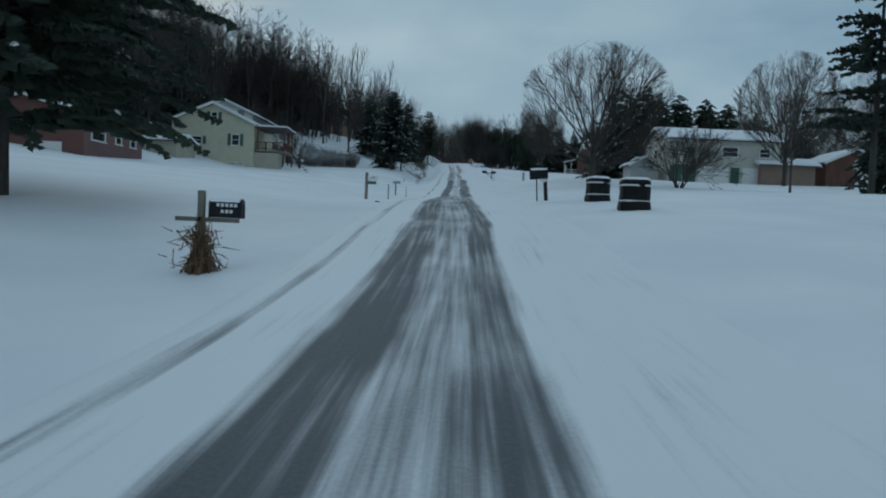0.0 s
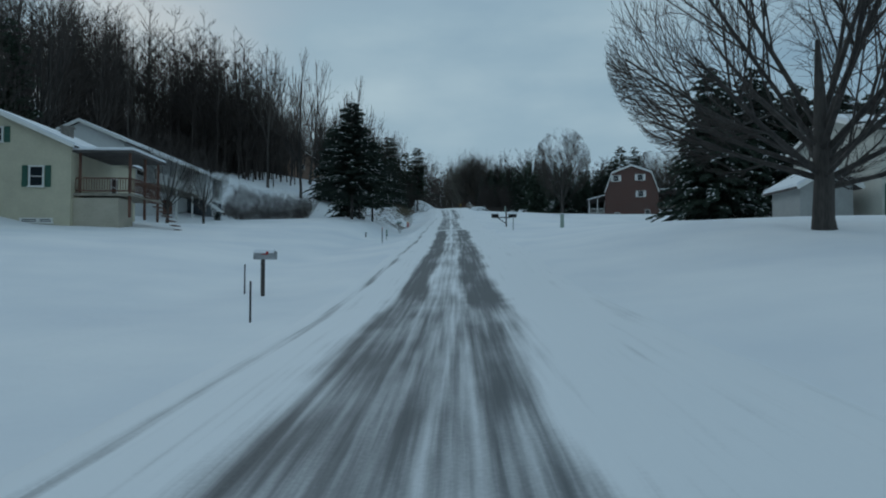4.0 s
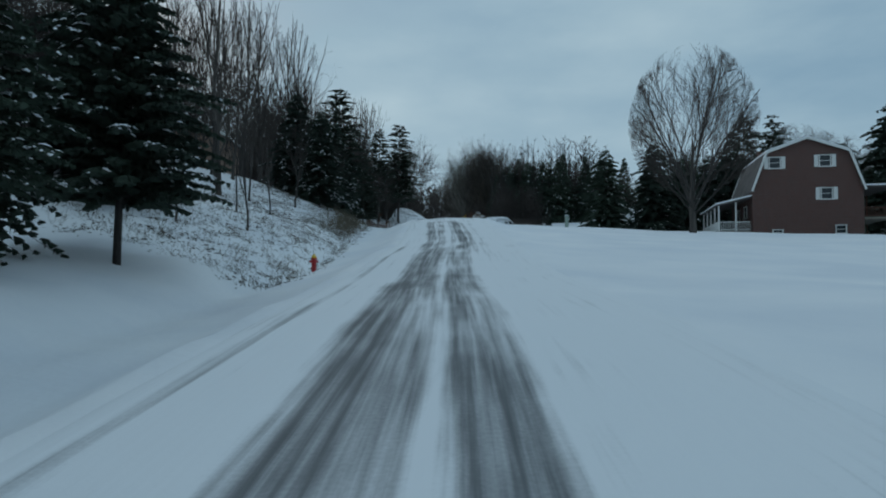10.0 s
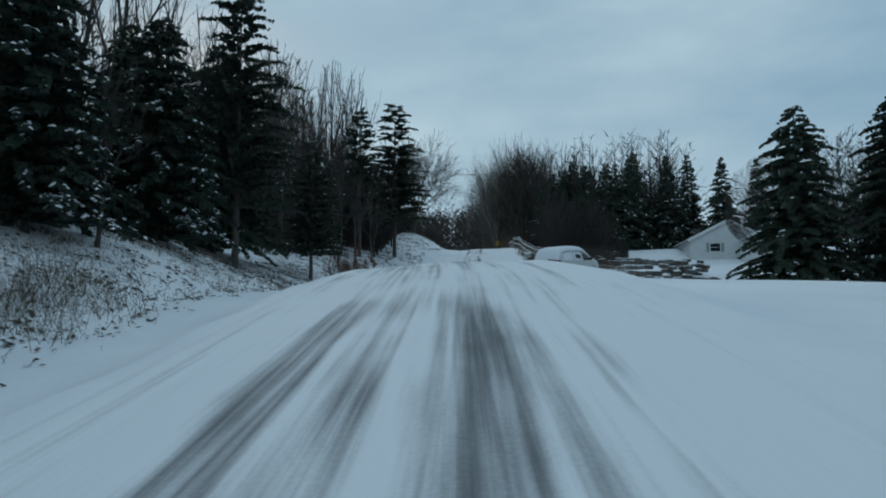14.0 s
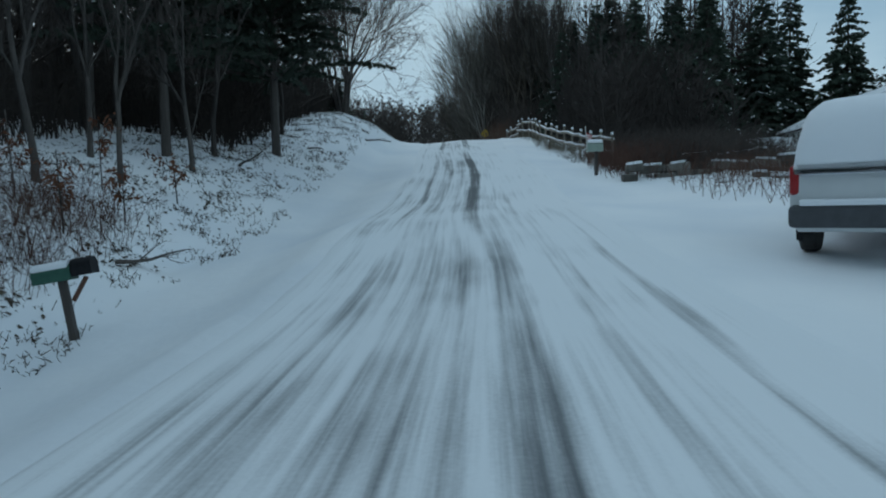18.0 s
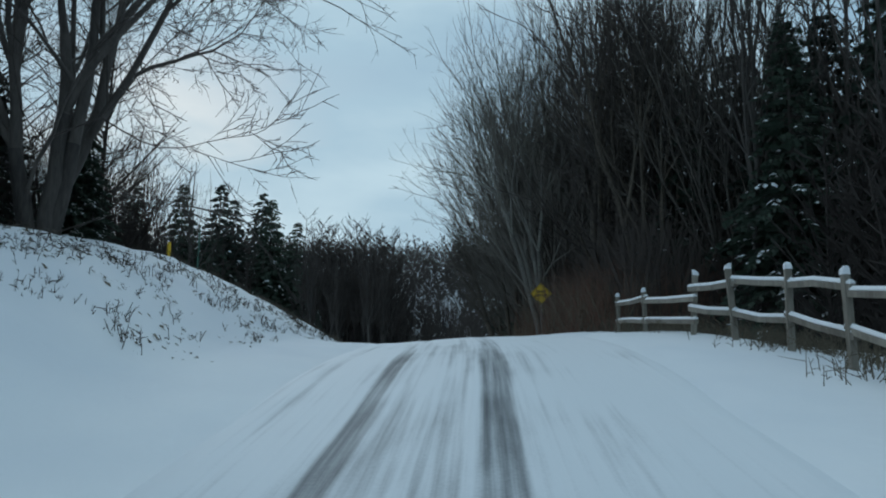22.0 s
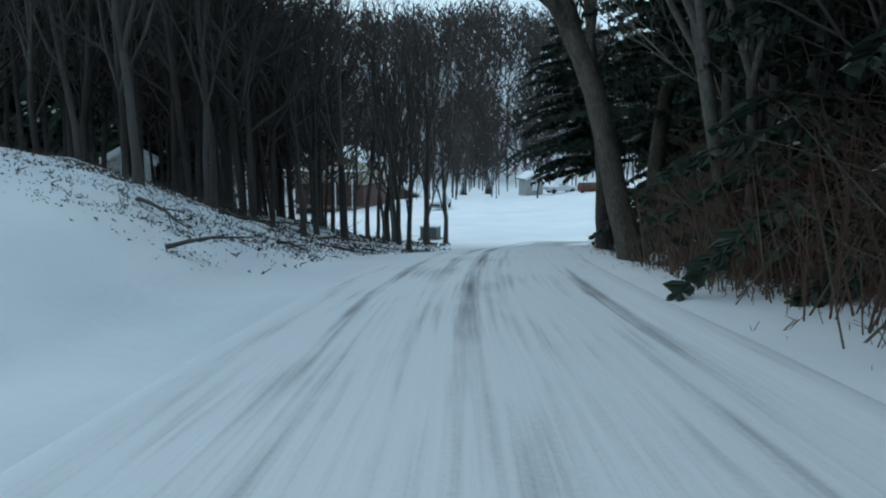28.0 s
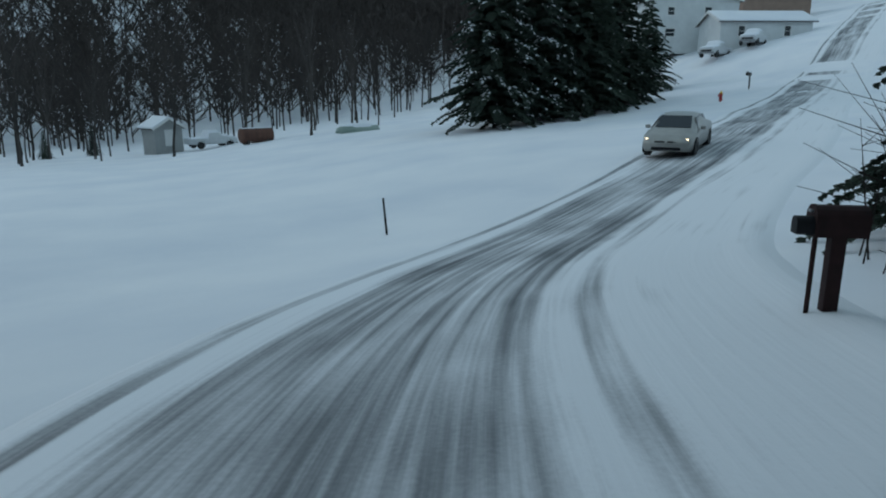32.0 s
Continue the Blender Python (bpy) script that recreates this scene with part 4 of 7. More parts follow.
def house(x, y, z, turn, w, d, h, rise, label, wall, roof="gable", windows=(), doors=(), over=0.4, name="house", chimney=None, base=1.2, snow=0.16, trim=None):
    """A house with its ridge along its own y; the gable faces are its front and back. Its foot goes down into the slope."""
    ob = thing(name, x, y, z, turn, label, "house")
    if roof == "gambrel":
        line = [(-w / 2, h), (-w / 2 + 1.25, h + rise * 0.72), (0, h + rise), (w / 2 - 1.25, h + rise * 0.72), (w / 2, h)]
    else:
        line = [(-w / 2, h), (0, h + rise), (w / 2, h)]
    bm = bmesh.new()
    if roof == "hip":
        add_box(bm, 0, 0, (h - base) / 2, w, d, h + base)
    else:
        ring = [(-w / 2, -base)] + line + [(w / 2, -base)]
        a = [bm.verts.new((px, -d / 2, pz)) for px, pz in ring]
        b = [bm.verts.new((px, d / 2, pz)) for px, pz in ring]
        k = len(ring)
        for i in range(k):
            bm.faces.new((a[(i + 1) % k], a[i], b[i], b[(i + 1) % k]))
        bm.faces.new(a)
        bm.faces.new(b[::-1])
        bmesh.ops.recalc_face_normals(bm, faces=bm.faces)
    part("wall", bm, wall, ob)
    if roof == "hip":
        def hip(o, lift, zz):
            bm = bmesh.new()
            run = d / 2 + o
            lo = [bm.verts.new(p) for p in ((-w / 2 - o, -d / 2 - o, zz), (w / 2 + o, -d / 2 - o, zz), (w / 2 + o, d / 2 + o, zz), (-w / 2 - o, d / 2 + o, zz))]
            up = [bm.verts.new(p) for p in ((-w / 2 - o + run, 0, zz + lift), (w / 2 + o - run, 0, zz + lift))]
            for f in ((lo[0], lo[1], up[1], up[0]), (lo[1], lo[2], up[1]), (lo[2], lo[3], up[0], up[1]), (lo[3], lo[0], up[0]), lo[::-1]):
                bm.faces.new(f)
            return bm
        part("roof", hip(over, rise, h), SHINGLE, ob)
        part("roof_snow", hip(over - 0.05, rise + 0.1, h + 0.09), ROOF_SNOW, ob, "even layer of snow on the roof")
        bm = bmesh.new()
        for sx, sy, cx, cy in ((w + 2 * over, 0.06, 0, -d / 2 - over), (w + 2 * over, 0.06, 0, d / 2 + over), (0.06, d + 2 * over, -w / 2 - over, 0), (0.06, d + 2 * over, w / 2 + over, 0)):
            add_box(bm, cx, cy, h - 0.02, sx, sy, 0.18)
        part("fascia", bm, trim or WHITE, ob)
    else:
        (x0, z0), (x1, z1) = line[0], line[1]
        k = over / math.hypot(x1 - x0, z1 - z0)
        ends = [(x0 - (x1 - x0) * k, z0 - (z1 - z0) * k)]
        edge = ends + line[1:-1] + [(-ends[0][0], ends[0][1])]
        up = lambda q: [(px, pz + q) for px, pz in edge]
        part("roof", slab(up(0.14), -d / 2 - over, d / 2 + over, 0.13), SHINGLE, ob)
        if snow:
            lying = up(0.14 + snow)[1:-1] if roof == "gambrel" else up(0.14 + snow)
            part("roof_snow", slab(lying, -d / 2 - over + 0.04, d / 2 + over - 0.04, snow - 0.004), ROOF_SNOW, ob, "thick snow on the roof")
        for e in (-d / 2 - over - 0.03, d / 2 + over + 0.03):
            for (ax, az), (bx, bz) in zip(edge, edge[1:]):
                ln, an = math.hypot(bx - ax, bz - az), math.atan2(bz - az, bx - ax)
                part("bargeboard", box((ax + bx) / 2, e, (az + bz) / 2 + 0.06, ln, 0.05, 0.2, Matrix.Rotation(-an, 4, "Y")), trim or WHITE, ob)
    for face, u, zc, ww, hh, *rest in windows:
        window(ob, on_face(face, w, d, u, zc, 0.004), ww, hh, rest[0] if rest else None)
    for face, u, z0, ww, hh, material in doors:
        slab_door(ob, on_face(face, w, d, u, z0, 0.004), ww, hh, material)
    if chimney:
        cx, cy, top = chimney
        part("chimney", add_box(box(cx, cy, top - 0.9, 0.6, 0.6, 1.8), cx, cy, top + 0.02, 0.75, 0.75, 0.12), BRICK if wall is BRICK else STONE, ob)
    return ob


def porch(ob, x0, x1, y0, y1, floor, roof_z, posts, rail=None, tilt=0.0, material=None):
    """An open porch or deck on posts under its own snowy roof, as parts of a house."""
    fm = material or WHITE
    part("porch_floor", box((x0 + x1) / 2, (y0 + y1) / 2, floor - 0.08, x1 - x0, y1 - y0, 0.16), WOOD_GREY, ob)
    if roof_z:
        m = Matrix.Rotation(tilt, 4, "Y")
        part("porch_roof", box((x0 + x1) / 2, (y0 + y1) / 2, roof_z, x1 - x0 + 0.4, y1 - y0 + 0.4, 0.14, m), SHINGLE, ob)
        part("roof_snow", box((x0 + x1) / 2, (y0 + y1) / 2, roof_z + 0.165, x1 - x0 + 0.36, y1 - y0 + 0.36, 0.18, m, 0.05), ROOF_SNOW, ob)
    for px, py in posts:
        top = roof_z - 0.07 if roof_z else floor + 1.0
        part("post", box(px, py, (floor - 1.5 + top) / 2, 0.13, 0.13, top - floor + 1.5), fm, ob)
    for (ax, ay), (bx, by) in rail or ():
        bm = bmesh.new()
        ln, an = math.hypot(bx - ax, by - ay), math.atan2(by - ay, bx - ax)
        r = Matrix.Rotation(an, 4, "Z")
        for q in (0.15, 0.95):
            add_box(bm, (ax + bx) / 2, (ay + by) / 2, floor + q, ln, 0.06, 0.08, r)
        n = max(3, int(ln / 0.16))
        for k in range(n + 1):
            add_box(bm, ax + (bx - ax) * k / n, ay + (by - ay) * k / n, floor + 0.55, 0.035, 0.035, 0.76)
        part("railing", bm, fm, ob)


cream = house(-28.1, 75.1, 5.1, 2, 9.4, 9.0, 5.9, 2.1, "cream two-storey gabled house with green shutters on a slope", SIDING_YELLOW,
              windows=(("f", 0.1, 6.6, 0.75, 0.9, GREEN), ("f", 2.6, 4.0, 0.85, 1.25, GREEN), ("f", -2.0, 3.8, 1.5, 0.8, GREEN), ("f", 2.2, 1.25, 1.0, 0.25), ("f", 3.2, 1.25, 0.8, 0.25), ("r", 1.0, 4.0, 0.9, 1.2)),
              chimney=(1.7, 0.5, 8.1))
porch(cream, 4.7, 8.3, -4.2, 0.5, 3.0, 5.6, ((8.1, -4.0), (8.1, -1.8), (8.1, 0.3), (5.0, -4.0)), (((4.8, -4.1), (8.2, -4.1)), ((8.2, -4.1), (8.2, 0.4))), material=WOOD_RED)
part("lean_to", box(6.1, -3.2, 1.4, 2.8, 2.0, 2.6), SIDING_TAN, cream, "tan storeroom under the deck")
bm = bmesh.new()
for k in range(9):
    add_box(bm, 8.6 + 0.28 * k, -2.2, 2.9 - 0.3 * k, 0.3, 1.1, 0.06)
part("stair", bm, WOOD_RED, cream)
house(-31.8, 65, 5.9, 90, 5.0, 6.2, 1.9, 0.7, "low tan outbuilding with a snowy roof", SIDING_TAN, windows=(), name="outbuilding")
house(-31.4, 46.9, 3.3, 0, 8.8, 9.0, 3.9, 1.3, "red brick house with a white garage door below", BRICK_RED, windows=(("r", -2.6, 2.9, 1.9, 1.3), ("r", 0.4, 2.9, 0.9, 1.1), ("r", 2.8, 2.9, 0.9, 1.1), ("f", -2.0, 3.0, 1.2, 1.0)),
      doors=(("f", 1.5, 0.0, 2.6, 1.9, WHITE),))
split = house(28.2, 68.5, 5.7, 90, 8.6, 11.6, 4.9, 1.5, "cream two-level house with green doors and garages below", SIDING_CREAM,
              windows=(("l", -3.6, 3.7, 1.1, 0.8), ("l", 0.6, 3.7, 1.6, 1.0), ("l", 4.2, 3.7, 1.1, 0.9), ("f", 0.0, 3.6, 1.2, 1.0), ("b", 0.0, 3.6, 1.2, 1.0)),
              doors=(("l", -5.0, 0.0, 1.3, 2.1, GREEN), ("l", -3.55, 0.0, 1.3, 2.1, GREEN), ("l", -1.05, 0.0, 3.2, 2.1, WHITE), ("l", 1.2, 0.0, 0.9, 2.1, GREEN), ("l", 3.65, 0.0, 3.4, 2.1, WHITE)))
house(20.2, 66.8, 6, 0, 2.8, 3.0, 1.8, 0.8, "small grey shed with a snowy roof", SIDING_GREY, name="shed")
house(34.6, 65.5, 6.4, 90, 4.0, 5.6, 1.8, 0.7, "low dark shed with a snowy roof", SIDING_BROWN, name="shed")
house(42.0, 67.5, 6.4, 0, 6.0, 6.0, 2.4, 1.4, "red barn with a snowy roof", WOOD_RED, name="barn", snow=0.14)
pale = house(-33.0, 98.9, 9.6, 0, 8.0, 20.0, 5.3, 1.7, "white raised house with a porch under its long snowy roof", SIDING_WHITE,
             windows=(("r", -7.0, 3.2, 1.6, 1.2), ("r", -3.4, 3.2, 1.4, 1.2), ("f", 0.0, 3.3, 1.4, 1.1)), doors=(("r", 1.4, 1.75, 0.95, 2.1, WHITE), ("r", -0.9, -1.2, 2.2, 2.1, WOOD_RED)), base=2.5)
part("wing_wall", box(5.0, 6.95, 2.95, 2.0, 5.5, 2.7), SIDING_WHITE, pale)
part("wing_foundation", box(4.96, 6.95, 0.2, 1.92, 5.42, 2.8), BLOCK_DARK, pale, "dark block foundation wall")
window(pale, on_face("r", 12.0, 20.0, 7.4, 3.0, 0.004), 0.75, 1.9, BLOCK_DARK)
window(pale, on_face("r", 12.0, 20.0, 7.0, 0.3, -0.05), 0.9, 0.5)
part("eave_roof", slab([(3.7, 5.42), (6.5, 4.27)], -10.4, 10.4, 0.13), SHINGLE, pale)
part("roof_snow", slab([(3.7, 5.6), (6.45, 4.46)], -10.35, 10.35, 0.17), ROOF_SNOW, pale, "snow over the porch eave")
part("eave_board", box(6.5, 0, 4.24, 0.05, 20.8, 0.18), WHITE, pale)
porch(pale, 4.02, 6.1, -8.0, 4.15, 1.75, 0, (), (((6.05, -7.9), (6.05, 1.2)),))
for py in (-7.8, -3.4, 0.6):
    part("post", box(6.0, py, 1.1, 0.14, 0.14, 6.2), WHITE, pale)
for k in range(8):
    part("step", box(6.3 + 0.28 * k, 2.7, 1.55 - 0.21 * k, 0.32, 1.9, 0.07), WHITE, pale)
    part("step_snow", box(6.3 + 0.28 * k, 2.7, 1.605 - 0.21 * k, 0.28, 1.8, 0.04, bevel=0.015), ROOF_SNOW, pale)
for py in (1.7, 3.7):
    part("handrail", rod((6.2, py, 2.6), (8.4, py, 0.95), 0.035), WHITE, pale)
    for k in range(4):
        part("baluster", rod((6.3 + 0.65 * k, py, 0.2), (6.3 + 0.65 * k, py, 2.52 - 0.49 * k), 0.025), WHITE, pale)
brick = house(36.2, 162.1, 13.6, -12, 9.9, 10.0, 5.0, 4.9, "tall red brick gambrel house with white trim and a porch", BRICK, "gambrel", over=0.3,
              windows=(("f", -2.9, 7.6, 1.0, 1.1, WHITE), ("f", 1.6, 7.7, 1.0, 1.1, WHITE), ("f", 1.7, 4.5, 1.0, 1.1, WHITE), ("f", 2.9, 1.0, 0.9, 0.8), ("f", -2.7, 0.7, 0.9, 0.55), ("l", -1.5, 3.0, 1.2, 1.2), ("l", 2.0, 3.0, 1.2, 1.2)),
              chimney=(-2.4, 2.5, 10.0))
porch(brick, -8.2, -4.95, -4.6, 4.8, 0.9, 3.9, [(-8.0, -4.4 + 2.25 * k) for k in range(5)] + [(-6.4, -4.4)], (((-8.1, -4.4), (-8.1, 4.6)), ((-8.1, -4.5), (-5.1, -4.5))), tilt=-0.24)
porch(brick, 4.95, 8.2, -3.5, 3.0, 2.3, 5.3, ((8.0, -3.3), (8.0, 2.8)), (((5.0, -3.4), (8.1, -3.4)),), material=WOOD_RED)
house(-36.5, 177.5, 24.0, 4, 16.0, 9.0, 3.2, 4.2, "brown gabled house above the bank under snowy eaves", SIDING_BROWN, windows=(("f", 4.2, 1.9, 0.8, 0.9), ("f", -3.0, 1.8, 1.4, 1.1)), over=0.8, base=3.5)
white_r = house(33.4, 225.4, 17.8, -6, 9.4, 10.0, 4.6, 2.4, "white gabled house with grey-green shutters beyond the stone walls", SIDING_WHITE, windows=(("f", -1.6, 3.6, 1.3, 1.1, PALE_GREEN), ("f", -1.4, 1.2, 1.1, 0.7), ("l", -1, 3.4, 0.8, 1.1), ("f", 3.0, 3.4, 1.0, 1.0)), chimney=(-2.6, 1.0, 6.6), base=2.5)
part("wing_roof", slab([(1.1, 4.5), (3.9, 5.7), (6.7, 4.5)], -8.2, -5.0, 0.2), ROOF_SNOW, white_r, "snow on the wing's roof")
part("wing_wall", add_box(box(3.9, -6.6, 2.0, 5.0, 3.2, 5.0), 3.9, -6.6, 4.7, 2.6, 3.1, 0.6), SIDING_WHITE, white_r)
for sx in (-4.6, 1.35):
    part("downpipe", rod((sx, -5.1 if sx < 0 else -8.25, -1.0), (sx, -5.1 if sx < 0 else -8.25, 4.5), 0.05), WHITE, white_r)
window(white_r, pose(4.1, -8.24, 3.1), 0.9, 0.9)
window(white_r, pose(4.1, -8.24, 0.8), 0.9, 0.7)
hip = house(-35.6, 291.6, 20.2, 0, 14.4, 9.0, 3.0, 1.6, "tan hip-roofed bungalow under an even layer of snow", SIDING_TAN, "hip", windows=(("f", 1.2, 1.7, 0.6, 1.5), ("f", 3.4, 1.7, 0.6, 1.5), ("f", 5.2, 1.8, 1.1, 1.3), ("f", -2.5, 1.8, 1.6, 1.2), ("r", 0, 1.8, 1.2, 1.2)), over=0.6, base=3.0)
house(-19.8, 297.2, 18.6, 20, 2.4, 2.4, 1.5, 0.7, "small white garden shed with a snowy roof", SIDING_WHITE, name="shed")


def spot(t_x, t_y):
    return t_x, t_y, ground_z(t_x, t_y)


far_home = house(-20.6, 361.0, 10.6, -14, 11.0, 9.0, 6.6, 2.0, "brick house with a white upper storey and a porch", BRICK, windows=(("f", -2.5, 5.2, 1, 1.2), ("f", 2.0, 5.2, 1, 1.2), ("f", -2.5, 2.2, 1, 1.2)))
part("upper_wall", add_box(box(0, 0, 5.1, 11.04, 9.04, 3.0), 0, 0, 3.55, 11.1, 9.1, 0.12), SIDING_TAN, far_home, "pale siding of the upper storey")
porch(far_home, -5.5, 5.6, -7.7, -4.55, 0.4, 5.4, [(-5.3 + 2.6 * k, -7.5) for k in range(5)])
house(-13.2, 378.5, 9.0, 0, 5.6, 6.0, 2.0, 1.2, "dark open-fronted garage with a snowy roof", WOOD_DARK, name="garage")
house(9.0, 371.0, 12.2, 20, 3.0, 3.0, 1.9, 0.9, "small pale garden shed among the trees", SIDING_GREY, name="shed", doors=(("f", 0, 0, 0.9, 1.7, WHITE),))
two = house(73.5, 362.0, ground_z(71, 356) + 1.2, -24, 12.0, 8.0, 5.2, 1.5, "white two-storey house on the far snowy slope", SIDING_WHITE, windows=(("f", -2.8, 4.0, 0.9, 1.0), ("f", 2.0, 4.0, 0.9, 1.0), ("f", -2.8, 1.4, 1.3, 1.0), ("f", 2.0, 1.4, 1.3, 1.0)))
house(75.0, 351.5, ground_z(74, 350) - 0.4, 66, 6.0, 11.0, 2.7, 1.2, "white single-storey wing with dark windows", SIDING_WHITE, windows=(("l", -3.0, 1.6, 0.8, 1.2), ("l", 2.5, 1.6, 0.8, 1.2)))
house(80.0, 378.0, ground_z(78, 370) + 1.0, 66, 6.0, 9.0, 3.4, 1.4, "white house farther up the slope", SIDING_WHITE, windows=(("l", 0, 2.0, 1.0, 1.0),))
house(98.0, 368.0, ground_z(98, 365) + 0.5, 60, 7.0, 10.0, 3.4, 1.5, "dark house with a deep porch on the hill", SIDING_BROWN)


# ---- things along the road ----
def arch_box(length, wide, high, wall=0.0):
    """A mailbox body along x: flat below, round above."""
    r = wide / 2
    prof = [(-r, 0)] + [(-r * math.cos(a), high - r + r * math.sin(a)) for a in np.linspace(0, math.pi, 9)] + [(r, 0)]
    return ring_mesh([[(x, py, pz) for py, pz in prof] for x in (-length / 2, length / 2)])


def mailbox(x, y, turn, label, post_h=1.05, post=WOOD_GREY, thick=0.1, body=BLACK, length=0.5, wide=0.2, high=0.26, ahead=0.1, extra=0.0, lean=0.0, flag=True, snow=0.05, tube=None, arm=False, bars=(), reach=0.0, second_leg=False, group="mailboxes"):
    """A mailbox on its post; its door looks along its own +x."""
    ob = thing("mailbox", x, y, ground_z(x, y), turn, label, "mailbox", group)
    tilt = pose(0, 0, 0, 0, lean, 0)
    bm = box(0, 0, (post_h + extra) / 2 - 0.2, thick, thick, post_h + extra + 0.4, bevel=0.008)
    part("post", bm, post, ob).matrix_basis = tilt
    cx = ahead + reach
    if arm:
        part("arm", box(cx / 2 - 0.05, 0, post_h - 0.05, abs(cx) + 0.75, thick * 0.9, 0.1, bevel=0.008), post, ob)
        d = Vector((reach * 0.8, 0, post_h - 0.12)) - Vector((0, 0, post_h * 0.35))
        part("brace", add_box(bmesh.new(), reach * 0.4, 0, (post_h - 0.12 + post_h * 0.35) / 2, d.length, thick * 0.7, 0.08, Matrix.Rotation(-math.atan2(d.z, d.x), 4, "Y")), post, ob)
    if second_leg:
        part("brace_rod", rod((0.34, 0.0, -0.3), (0.42, 0.0, post_h), 0.025), post, ob)
        part("plate", ring_mesh([[(0.16 + 0.15 * math.cos(q), 0.09 + y_, post_h - 0.07 + 0.08 * math.sin(q)) for q in np.linspace(0, 6.283, 17)[:-1]] for y_ in (0, 0.012)]), WHITE, ob, "oval white plate")
    m = tilt @ pose(cx, 0, post_h)
    b = part("box", arch_box(length, wide, high), body, ob)
    b.matrix_basis = m
    door = part("door", arch_box(0.02, wide + 0.016, high + 0.008), body, b)
    door.matrix_basis = pose(length / 2 + 0.008, 0, -0.002)
    part("handle", box(length / 2 + 0.03, 0, high * 0.8, 0.025, 0.05, 0.02), STEEL, b)
    if flag:
        part("flag", add_box(box(0.02, -wide / 2 - 0.012, high * 0.62, 0.16, 0.008, 0.02), 0.09, -wide / 2 - 0.012, high * 0.62 + 0.04, 0.06, 0.008, 0.07), RED, b, "small red signal flag")
    if snow:
        cap = arch_box(length * 0.94, wide * 0.86, 0.13)
        part("snow", cap, ROOF_SNOW, b, "cap of snow").matrix_basis = pose(0, 0, high - 0.13 + snow)
    if tube:
        part("newspaper_box", arch_box(0.45, 0.14, 0.14), tube, ob).matrix_basis = tilt @ pose(cx - 0.02, 0, post_h - 0.17)
    for n, (dx, dz, ln, hh, mt) in enumerate(bars):
        part("lettering", box(dx, -wide / 2 - 0.004, dz, ln, 0.006, hh), mt, b)
    return ob


m0 = mailbox(-4.0, 5, 0, "navy mailbox on a wooden post with a bundle of dry cornstalks", 0.9, WOOD_GREY, 0.1, BLACK, 0.5, 0.2, 0.3, 0.4, 0.42, flag=False, snow=0.03, bars=[(-0.1 + 0.07 * k, 0.2, 0.045, 0.05, WHITE) for k in range(5)] + [(-0.03 + 0.07 * k, 0.1, 0.045, 0.05, WHITE) for k in range(3)])
part("arm", box(0.1, 0, 0.86, 1.0, 0.1, 0.07), WOOD_GREY, m0)
rng = np.random.default_rng(5)
base = np.c_[rng.normal(0, 0.12, (130, 2)), np.full(130, -0.05)]
tops = np.c_[rng.normal(0, 0.09, (130, 2)), rng.uniform(0.45, 0.95, 130)]
bits_a = np.c_[rng.normal(0, 0.17, (160, 2)), rng.uniform(0.05, 0.75, 160)]
bits_b = bits_a + np.c_[rng.normal(0, 0.16, (160, 2)), rng.uniform(-0.3, 0.1, 160)]
v, f = slivers(np.r_[base, bits_a], np.r_[tops, bits_b], np.r_[np.full(130, 0.014), np.full(160, 0.012)], np.full(290, 0.004), 3)
STALK = grainy("dry_cornstalk", (0.10, 0.055, 0.03), (0.26, 0.155, 0.085), 9.0, 0.9, 0.0)
fast_mesh("cornstalk_bundle", v, f, STALK, m0, "tied bundle of dry brown cornstalks")
mailbox(-4.55, 29.2, 0, "white mailbox on a thick weathered post with a green newspaper box", 0.98, WOOD_GREY, 0.14, WHITE, 0.5, 0.2, 0.26, 0.3, 0.42, tube=GREEN, snow=0.04)
mailbox(-4.6, 47.5, 0, "dark mailbox on a slim post with a stake beside it", 0.95, WOOD_DARK, 0.09, STEEL, 0.55, 0.2, 0.22, 0.05)
mailbox(3.75, 21.1, 180, "large black mailbox leaning on a black post with an oval plate", 0.92, BLACK, 0.14, BLACK, 0.68, 0.32, 0.42, 0.24, 0.5, snow=0.02, lean=5, second_leg=True, bars=[(-0.05 + 0.06 * k, 0.1, 0.04, 0.06, WHITE) for k in range(4)])
mailbox(5.4, 83.8, 180, "black mailbox with a cap of snow on a steel post", 1.05, STEEL, 0.06, BLACK, 0.62, 0.22, 0.3, 0.05, snow=0.09)
m1 = mailbox(5.7, 94.1, 180, "black mailbox with a red patch on a braced wooden post", 0.95, WOOD_DARK, 0.13, BLACK, 0.66, 0.26, 0.34, 0.1, 0.6, arm=True, reach=0.98, snow=0.03, bars=[(0.08, 0.14, 0.24, 0.1, RED)] + [(-0.24 + 0.065 * k, 0.17, 0.045, 0.1, WHITE) for k in range(4)])
part("ribbon", add_box(box(0, -0.08, 1.5, 0.16, 0.05, 0.09, bevel=0.02), 0.03, -0.09, 1.38, 0.05, 0.02, 0.18), grainy("purple_ribbon", (0.05, 0.02, 0.16), (0.10, 0.05, 0.28), 9, 0.6), m1, "purple bow")
mailbox(-5.2, 100.5, 0, "small green mailbox on a leaning thin post", 0.95, WOOD_DARK, 0.06, GREEN, 0.5, 0.18, 0.2, 0.12, lean=-6, flag=False)
m5 = mailbox(-6.62, 181.9, 0, "green mailbox tilted on a leaning post beside a newspaper box", 0.95, WOOD_DARK, 0.11, GREEN, 0.62, 0.22, 0.26, -0.12, snow=0.06, lean=-9, flag=False)
